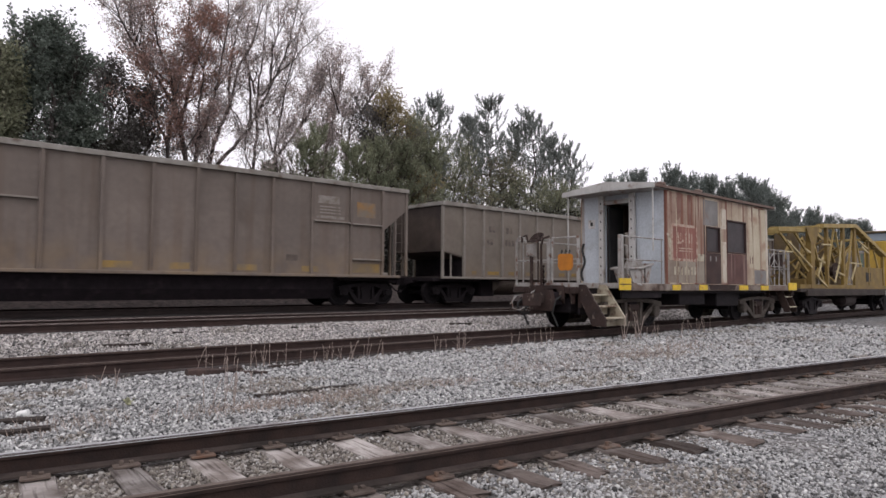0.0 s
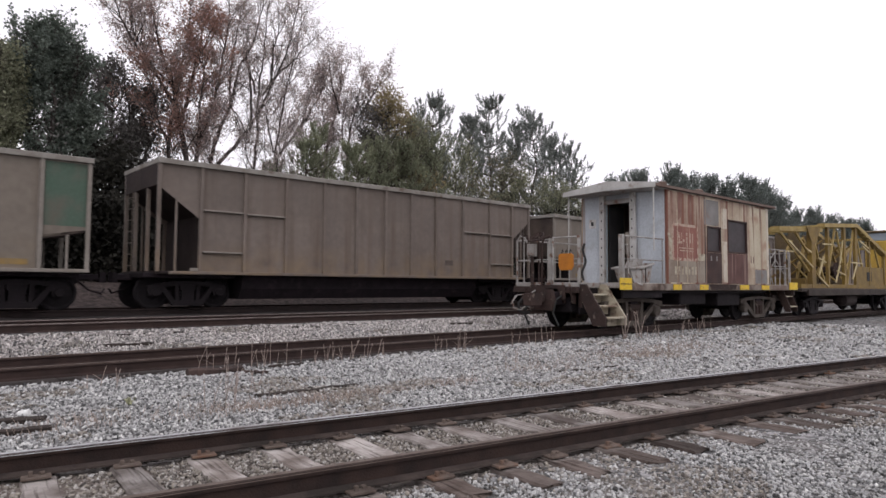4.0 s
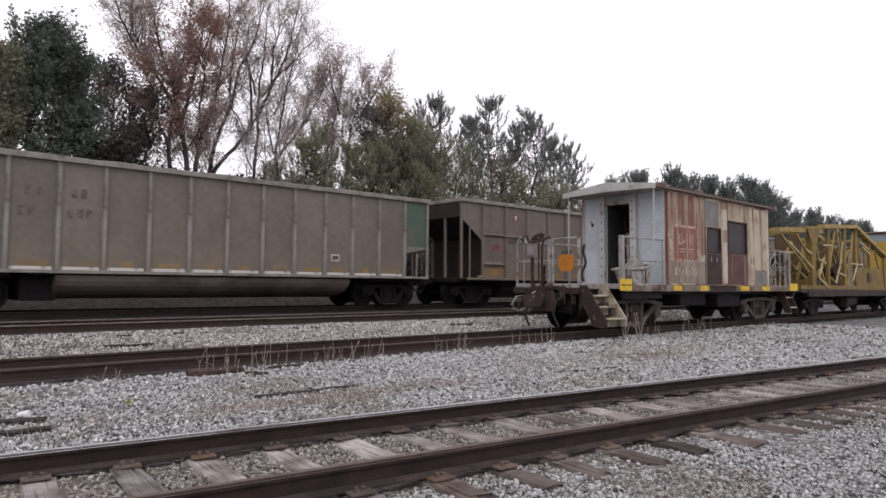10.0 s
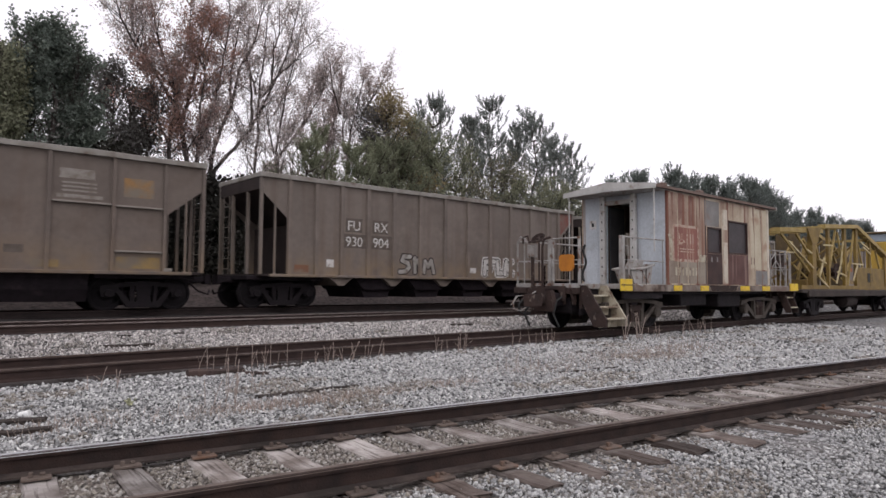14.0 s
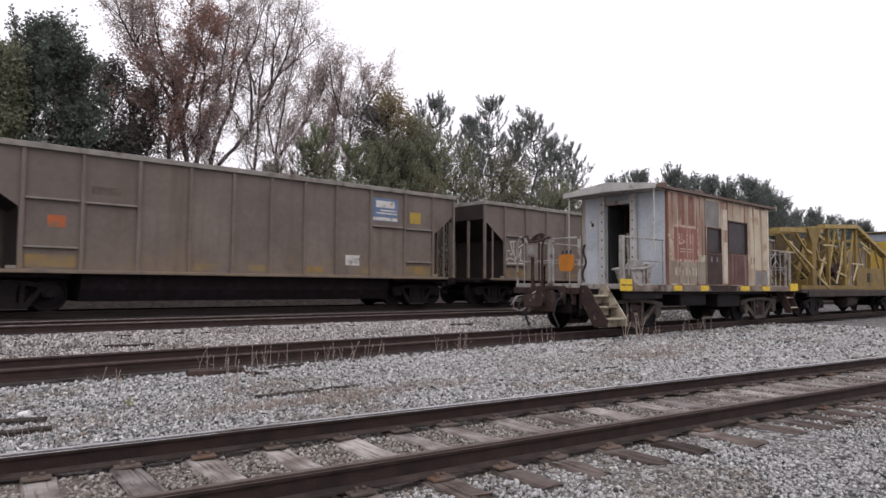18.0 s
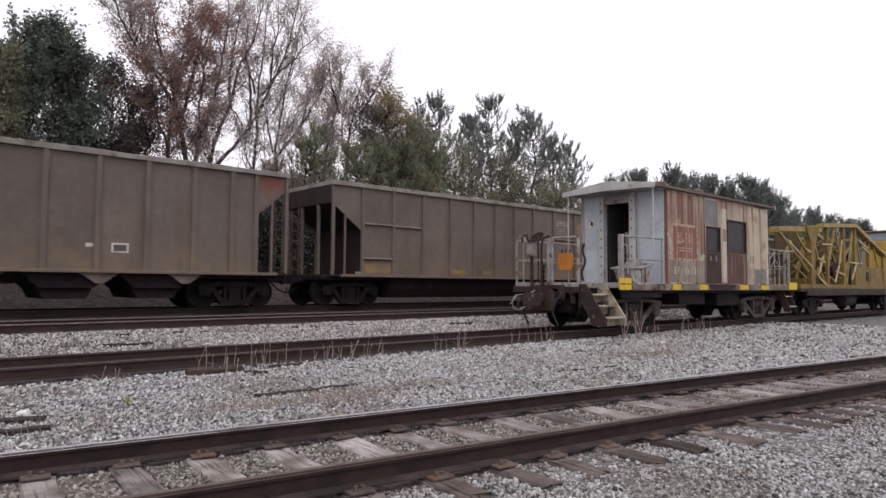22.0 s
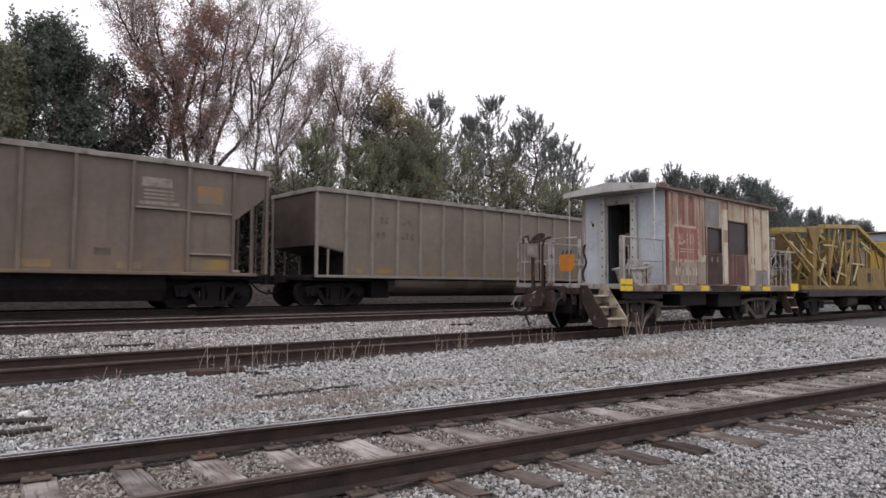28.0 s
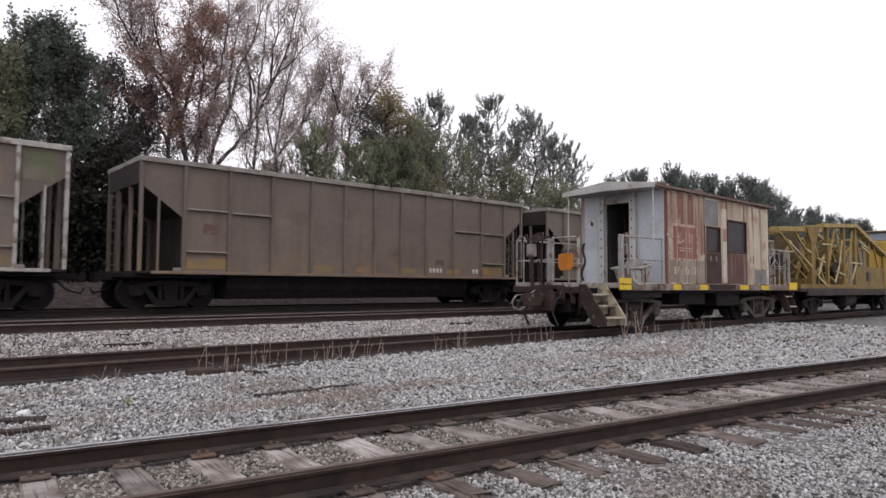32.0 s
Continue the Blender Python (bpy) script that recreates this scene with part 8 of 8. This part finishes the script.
    thicket("undergrowth", "shade-dark dry brambles along the bank", 24000, -8, 60, 24.5, 28.5, 2.4, 0.10, LEAF_SHADE, 4.0)
    thicket("undergrowth", "dense shade-dark thicket between the trunks", 62000, -8, 40, 26.5, 31, 5.0, 0.105, LEAF_SHADE, 13.0, 0.62)
    thicket("undergrowth", "shade-dark brambles at the foot of the evergreens", 26000, -8, 10, 25.2, 26.4, 4.0, 0.13, LEAF_SHADE, 31.0, 0.8)
    thicket("undergrowth", "dense shade-dark thicket below the evergreens", 42000, -8, 13, 26.5, 30, 6.0, 0.16, LEAF_SHADE, 29.0, 0.75)
    thicket("undergrowth", "dull brown thicket between the trunks", 9000, 4, 45, 26, 30, 4.2, 0.09, LEAF_DUSK, 17.0, 0.4)
    thicket("woodland", "dark woods behind the nearer trees", 22000, -6, 100, 44, 54, 5.0, 0.18, LEAF_GREEN, 7.0)
    thicket("woodland", "shade-dark wood edge behind the bank", 100000, -12, 60, 34, 42, 5.4, 0.17, LEAF_SHADE, 23.0, 0.75)
    thicket("woodland", "far dark woods along the line", 26000, 135, 290, 62, 76, 11, 0.6, NEEDLE_FAR, 9.0)
    thicket("woodland", "far pale leafless woods", 9000, 210, 420, 70, 110, 17, 0.8, LEAF_GREY, 11.0)


woods()

# ---- weeds, litter and loose stones ----
STRAW = mat("dry_straw", (0.33, 0.268, 0.235), (0.24, 0.19, 0.165), scale=3, rough=0.9, bump=0, island=0.35)
SCRAP = mat("rotten_tie_scrap", (0.05, 0.038, 0.033), (0.03, 0.024, 0.021), scale=3, rough=0.95, bump=0.6, bscale=20)
REDSCRAP = mat("red_brown_splinters", (0.080, 0.052, 0.045), (0.045, 0.032, 0.029), scale=3, rough=0.95, bump=0.8, bscale=22, streak=(0.03, 0.022, 0.02), streak_scale=(2.0, 30.0, 30.0), streak_lo=0.5, streak_hi=0.62)
WEEDLEAF = mat("yellow_green_leaf", (0.42, 0.42, 0.27), (0.33, 0.335, 0.22), scale=5, rough=0.7, bump=0, rand=0.25, glow=0.3)
CUP = mat("white_foam", (0.8, 0.8, 0.79), (0.72, 0.72, 0.71), scale=4, rough=0.7, bump=0.05)
DRYGRASS = mat("dry_grass", (0.38, 0.305, 0.265), (0.29, 0.235, 0.20), scale=2, rough=0.9, bump=0, island=0.35)


def weed_clump(x, y, n, h, seed, rad=0.25, thick=1.0):
    rnd = random.Random(seed)
    t = thing("dry_weed", "dry straw-coloured weed stalks in the ballast", "weed", Matrix.Translation((x, y, float(land(x, y)) - 0.03)), "dry weeds along the siding")
    for i in range(n):
        bx, by = rnd.gauss(0, rad), rnd.gauss(0, rad * 0.5)
        lx, ly, hh = rnd.gauss(0, 0.035 * thick ** 1.8), rnd.gauss(0, 0.03 * thick ** 1.5), h * rnd.uniform(0.55, 1.15)
        p = [(bx, by, 0), (bx + lx * 0.3, by + ly * 0.3, hh * 0.5), (bx + lx, by + ly, hh)]
        g = Geo().tube(p, [0.005 * thick, 0.005 * thick, 0.003 * thick], 4)
        if rnd.random() < 0.6:
            g.tube([p[1], (p[1][0] + rnd.gauss(0, 0.08), p[1][1], p[1][2] + hh * 0.3)], [0.004, 0.0025], 3)
        g.tube([p[2], (p[2][0] + lx * 0.3, p[2][1], p[2][2] + 0.05)], [0.008 * thick, 0.003], 4)
        part("stalk", g, STRAW, t)


for i, (x, y, n, h) in enumerate(((4.45, 10.35, 6, 0.36), (5.0, 10.4, 5, 0.36), (5.35, 10.3, 4, 0.4), (6.0, 10.3, 4, 0.36), (6.6, 10.35, 7, 0.36), (7.05, 10.4, 5, 0.38), (7.35, 10.3, 4, 0.36), (9.1, 10.4, 5, 0.36), (9.5, 10.3, 5, 0.4),
                                  (11.3, 10.2, 5, 0.38), (11.9, 9.9, 6, 0.42), (14.9, 9.75, 6, 0.62), (15.6, 9.7, 6, 0.66), (16.4, 9.75, 5, 0.4), (18.1, 9.8, 4, 0.42), (18.8, 9.8, 4, 0.46), (19.4, 9.75, 4, 0.5), (2.6, 9.6, 4, 0.3), (3.7, 8.3, 6, 0.42), (3.2, 7.6, 5, 0.3), (8.5, 7.6, 6, 0.4), (13.2, 7.4, 8, 0.3), (14.4, 7.6, 8, 0.3))):
    weed_clump(x, y, n, h, 100 + i, 0.13 if x > 14.5 else 0.25, 1.9 if 14.5 < x < 16 else (1.5 if x > 16 else 1.0))


def dry_grass():
    rng = np.random.default_rng(77)
    spots = []
    for cx, cy, sx, sy, n in ((4.0, 7.0, 0.75, 0.13, 900), (11.6, 7.6, 1.5, 0.6, 1900), (13.8, 7.7, 1.5, 0.55, 1300), (6.4, 7.0, 0.3, 0.15, 250), (8.5, 7.3, 0.5, 0.25, 350), (1.5, 7.3, 0.35, 0.2, 250), (3.2, 7.2, 0.4, 0.2, 220)):
        spots.append(np.stack([rng.normal(cx, sx, n), rng.normal(cy, sy, n)], 1))
    at = np.concatenate(spots)
    n = len(at)
    root = np.stack([at[:, 0], at[:, 1], land(at[:, 0], at[:, 1]) - 0.01], 1)
    tip = root + np.stack([rng.normal(0, 0.05, n), rng.normal(0, 0.05, n), rng.uniform(0.04, 0.14, n)], 1)
    w = np.stack([rng.normal(0, 1, n), rng.normal(0, 1, n), np.zeros(n)], 1)
    w *= 0.006 / np.linalg.norm(w, axis=1)[:, None]
    v = np.stack([root - w, root + w, tip], 1).reshape(-1, 3)
    tagged(new("dry_grass", np_mesh("dry_grass", v, np.arange(3 * n).reshape(n, 3), DRYGRASS)), "sparse dry tan grass in the ballast", "grass", kind="stuff")


dry_grass()


def leafy_weed():
    """A small yellow-green weed with drooping leaves among the stones."""
    x, y = 2.30, 8.05
    t = thing("leafy_weed", "small yellow-green weed among the ballast stones", "weed", Matrix.Translation((x, y, float(land(x, y)) + 0.02)))
    rnd = random.Random(5)
    for i in range(16):
        a, r, h = rnd.uniform(0, 6.3), rnd.uniform(0.03, 0.12), rnd.uniform(0.02, 0.09)
        tip = Vector((r * math.cos(a), r * math.sin(a), h))
        w = Vector((-math.sin(a), math.cos(a), 0)) * rnd.uniform(0.012, 0.022)
        mid = tip * 0.6 + Vector((0, 0, 0.025))
        g = Geo().add([(0, 0, 0), mid + w, tip, mid - w, mid + Vector((0, 0, 0.006))], [(0, 1, 4), (1, 2, 4), (2, 3, 4), (3, 0, 4)])
        part("leaf", g, WEEDLEAF, t)


def plank(name, label, x0, y0, x1, y1, w, h, seed, z=None, wood=None):
    rnd = random.Random(seed)
    a, b = Vector((x0, y0, 0)), Vector((x1, y1, 0))
    ln, n = (b - a).length, 7
    g = Geo()
    rows = []
    for i in range(n + 1):
        s, hw, hh = (i / n - 0.5) * ln, w / 2 * rnd.uniform(0.75, 1.1), h * rnd.uniform(0.75, 1.1)
        o = rnd.gauss(0, 0.01)
        rows += [(s, o - hw, -0.05), (s, o - hw * 0.9, hh * 0.8), (s, o, hh), (s, o + hw * 0.9, hh * 0.75), (s, o + hw, -0.05)]
    fs = [(i * 5 + k, i * 5 + (k + 1) % 5, (i + 1) * 5 + (k + 1) % 5, (i + 1) * 5 + k) for i in range(n) for k in range(5)]
    g.add(rows, fs + [(0, 1, 2, 3, 4), tuple(range(n * 5, n * 5 + 5))[::-1]])
    ob = new(name, g.mesh(name, wood or SCRAP))
    mx, my = (x0 + x1) / 2, (y0 + y1) / 2
    ob.matrix_basis = Matrix.Translation((mx, my, float(land(mx, my)) if z is None else z)) @ Matrix.Rotation(math.atan2(y1 - y0, x1 - x0), 4, "Z")
    tagged(ob, label, "debris", "wood scraps in the ballast")


plank("wood_plank", "dark rotten plank half sunk in the ballast", 3.70, 7.72, 5.2, 7.72, 0.13, 0.045, 1)
plank("tie_scrap", "broken dark wooden tie end in the ballast", 0.75, 8.0, 1.42, 7.75, 0.22, 0.07, 2)
plank("tie_scrap", "splintered dark tie piece in the ballast", 0.8, 7.3, 1.38, 7.25, 0.16, 0.06, 3)
plank("tie_scrap", "splintered dark tie piece in the ballast", 5.1, 10.2, 5.7, 10.15, 0.14, 0.06, 4)
plank("tie_scrap", "rust-brown splintered tie ends beside the siding rail", 3.7, 10.08, 4.55, 10.02, 0.26, 0.12, 21, wood=REDSCRAP)
plank("tie_scrap", "rust-brown splintered tie ends beside the siding rail", 4.5, 9.9, 4.75, 9.55, 0.14, 0.06, 22, wood=REDSCRAP)
plank("tie_scrap", "flat dark board between the tracks", 3.4, 13.6, 4.3, 13.55, 0.12, 0.05, 5)
plank("tie_scrap", "flat dark board between the tracks", 12.6, 14.0, 13.4, 13.9, 0.12, 0.06, 6)
plank("tie_scrap", "dark wood splinter in the ballast", 8.6, 6.85, 9.1, 6.7, 0.07, 0.04, 7)
plank("tie_scrap", "dark wood splinter in the ballast", 9.4, 6.75, 9.9, 6.6, 0.06, 0.04, 8)
plank("tie_scrap", "dark wood splinter in the ballast", 11.3, 8.6, 11.9, 8.5, 0.09, 0.05, 9)


def cup():
    t = thing("foam_cup", "crushed white foam cup lying on the stones", "cup", Matrix.Translation((1.29, 8.15, float(land(1.29, 8.15)) + 0.035)) @ pose(0, 0, 0, 84, 10, 60))
    part("body", Geo().lathe([(0.03, 0.0), (0.036, 0.05), (0.043, 0.1), (0.040, 0.1), (0.034, 0.05), (0.028, 0.006), (0.0, 0.006)], (0, 0, -0.05), "z", 16), CUP, t)
    part("rim", Geo().lathe([(0.042, 0.0), (0.046, 0.003), (0.043, 0.007)], (0, 0, 0.048), "z", 16), CUP, t)


cup()
leafy_weed()



def stone_mat(name, shades):
    """Broken stone, each piece of its own shade."""
    m = bpy.data.materials.new(name)
    m.use_nodes = True
    n, l = m.node_tree.nodes, m.node_tree.links
    b = n["Principled BSDF"]
    gi, r, co, nz, mx = (n.new("ShaderNode" + k) for k in ("NewGeometry", "ValToRGB", "TexCoord", "TexNoise", "Mix"))
    e = r.color_ramp.elements
    while len(e) < len(shades):
        e.new(0.5)
    for i, c in enumerate(shades):
        e[i].position, e[i].color = i / (len(shades) - 1), (*c, 1)
    l.new(gi.outputs["Random Per Island"], r.inputs[0])
    l.new(co.outputs["Object"], nz.inputs["Vector"])
    nz.inputs["Scale"].default_value, nz.inputs["Detail"].default_value = 55, 4
    mx.data_type, mx.blend_type, mx.inputs[0].default_value = "RGBA", "OVERLAY", 0.55
    l.new(r.outputs[0], mx.inputs[6])
    l.new(nz.outputs["Fac"], mx.inputs[7])
    l.new(mx.outputs[2], b.inputs["Base Color"])
    b.inputs["Roughness"].default_value = 0.92
    bu = n.new("ShaderNodeBump")
    bu.inputs["Strength"].default_value, bu.inputs["Distance"].default_value = 0.5, 0.006
    l.new(nz.outputs["Fac"], bu.inputs["Height"])
    l.new(bu.outputs[0], b.inputs["Normal"])
    return m


STONE = stone_mat("crushed_granite", ((0.035, 0.034, 0.033), (0.19, 0.191, 0.192), (0.389, 0.39, 0.391), (0.508, 0.505, 0.501), (0.12, 0.112, 0.103), (0.565, 0.558, 0.546), (0.292, 0.291, 0.289), (0.70, 0.692, 0.676)))
STONE_COOL = stone_mat("cool_crushed_granite", ((0.022, 0.0215, 0.0215), (0.158, 0.1585, 0.159), (0.37, 0.370, 0.368), (0.50, 0.498, 0.492), (0.072, 0.0705, 0.069), (0.65, 0.643, 0.632), (0.245, 0.2455, 0.2465), (0.82, 0.81, 0.795)))
STONE_DIRTY = stone_mat("dirty_crushed_granite", ((0.045, 0.039, 0.035), (0.18, 0.158, 0.142), (0.324, 0.294, 0.25), (0.11, 0.094, 0.082), (0.454, 0.432, 0.405), (0.22, 0.192, 0.17)))
STONE_PALE = stone_mat("pale_crushed_granite", ((0.06, 0.054, 0.051), (0.389, 0.359, 0.342), (0.648, 0.605, 0.582), (0.19, 0.173, 0.163), (0.81, 0.769, 0.745)))


def loose_stones():
    """Crushed stones over the nearer ballast, thinner and coarser with distance."""
    rng = np.random.default_rng(12)
    block = np.array([(i, j, k) for i in (-1, 1) for j in (-1, 1) for k in (-1, 1)]) * 0.66
    btri = np.array([(0, 1, 3), (0, 3, 2), (4, 6, 7), (4, 7, 5), (0, 4, 5), (0, 5, 1), (2, 3, 7), (2, 7, 6), (0, 2, 6), (0, 6, 4), (1, 5, 7), (1, 7, 3)])
    octa = np.array([(1, 0, 0), (-1, 0, 0), (0, 1, 0), (0, -1, 0), (0, 0, 1), (0, 0, -1)], float)
    otri = np.array([(0, 2, 4), (2, 1, 4), (1, 3, 4), (3, 0, 4), (2, 0, 5), (1, 2, 5), (3, 1, 5), (0, 3, 5)])

    def scatter(name, label, x, y, r, solid, faces, material):
        n, nv = len(x), len(solid)
        z = land(x, y) + r * rng.uniform(-0.25, 0.75, n)
        base = np.stack([solid * (1 + rng.uniform(-0.52, 0.34, (nv, 1))) for _ in range(30)])
        q = rng.normal(size=(n, 4))
        q /= np.linalg.norm(q, axis=1)[:, None]
        w, i, j, k = q.T
        R = np.stack([1 - 2 * (j * j + k * k), 2 * (i * j - k * w), 2 * (i * k + j * w), 2 * (i * j + k * w), 1 - 2 * (i * i + k * k), 2 * (j * k - i * w), 2 * (i * k - j * w), 2 * (j * k + i * w), 1 - 2 * (i * i + j * j)], 1).reshape(n, 3, 3)
        st = base[rng.integers(0, 30, n)] * r[:, None, None] * rng.uniform(0.55, 1.3, (n, 1, 3))
        v = np.einsum("nij,nkj->nki", R, st) + np.stack([x, y, z], 1)[:, None, :]
        f = faces[None] + (np.arange(n) * nv)[:, None, None]
        tagged(new(name, np_mesh(name, v.reshape(-1, 3), f.reshape(-1, 3), material)), label, "gravel", kind="stuff")

    n = 1250000
    x, y = rng.uniform(0, 27, n), rng.uniform(0.5, 15, n)
    d, a = np.hypot(x, y), np.arctan2(x, y)
    dens = 0.66 * np.clip((7.5 / np.maximum(d, 0.1)) ** 1.6, 0, 1)
    s, off = x * T1D[0] + y * T1D[1], x * T1N[0] + y * T1N[1]
    rail = np.minimum(np.abs(off - T1 + 0.7525), np.abs(off - T1 - 0.7525)) < 0.085
    on = np.zeros(n, bool)
    inside = np.abs(off - T1 + 0.04) < 1.36
    for c in TIE_S:
        on |= inside & (np.abs(s + 0.056 * (off - T1) - c) < 0.125) & (rng.random(n) < 0.96)
    keep = (rng.random(n) < dens) & (a > 0.08) & (a < 1.42) & ~rail & ~on & ~((np.abs(y - T2) < 0.82 + 0.35 * rng.random(n)) | (y > 14.75)) & (d > 2.3)
    x, y, d, off = x[keep], y[keep], d[keep], off[keep]
    r = 0.0085 + 0.0135 * rng.random(len(x)) ** 1.4
    r *= np.where(d > 7.5, 1.0 + (d - 7.5) * 0.085, 1.0)
    r *= np.where((off > T1 + 1.3) & (y < T2), 1.26, np.where(off < T1 - 1.3, 0.9, 1.0))
    bed = np.abs(off - T1) < 0.95 + 0.25 * rng.normal(size=len(x))
    stain = np.array([noise.noise((p * 0.55, q * 0.9, 5.0)) + 0.4 * noise.noise((p * 2.2, q * 2.6, 8.0)) for p, q in zip(x, y)])
    bed |= (stain > 0.30) & (rng.random(len(x)) < 0.7)
    pale = (y > T2)
    cool = ~pale & (off > T1 + 1.3) & (x + 2.5 * stain + 1.2 * rng.normal(size=len(x)) < 6.5)
    near = d < 6.3
    for pick, mt, label in ((bed, STONE_DIRTY, "dirty brownish stones between the near rails"), (pale & ~bed, STONE_PALE, "pale crushed stones between the sidings"), (~bed & cool, STONE_COOL, "cool grey-green crushed stones of the ballast"), (~bed & ~pale & ~cool, STONE, "loose grey crushed stones of the ballast")):
        for zone, solid, faces in ((near, block, btri), (~near, octa, otri)):
            m = pick & zone
            if m.any():
                scatter("loose_ballast", label, x[m], y[m], r[m], solid, faces, mt)


loose_stones()


# ---- what moves: the train rolls past and slows a little ----
TRAIN_X, PITCH = 15.30, 16.816
# slack of each car in its couplings
SLACK = [-0.05, -0.03, 0.02, 0.05, 0.05, 0.05, 0.05, 0.09, 0.04, -0.08, -0.07, -0.06, -0.12, -0.08, 0.03, 0.12, 0.15, 0.12, 0.06, 0.0, -0.02, -0.02, -0.1, -0.12, -0.03, -0.01, -0.04, 0.0, 0.04]


def run(t):
    return 15.31981 * t - 0.02971136 * t * t + 0.000153475 * t ** 3


def car_x(k, t):
    return TRAIN_X + PITCH * (k - 0.5) - run(t) + (SLACK[k] if k < len(SLACK) else 0.04)


def motions():
    times = [i * 0.5 for i in range(65)]
    for k, (car, sets) in enumerate(TRAIN):
        walk(car, [(t, pose(car_x(k, t), T4, Z4)) for t in times])
        seen = [i / 30 for i in range(961) if -9.5 < car_x(k, i / 30) < 34]
        if len(seen) < 2:
            continue
        ts = ([0.0] if seen[0] > 0 else []) + seen + ([32.0] if seen[-1] < 32 else [])
        for w in sets:
            at = w.location.copy()
            rows = []
            for t in ts:
                a = -math.degrees(run(min(max(t, seen[0]), seen[-1])) / 0.457)
                rows.append((t, pose(at.x, at.y, at.z, 0, a % 360, 0)))
            walk(w, rows)


motions()
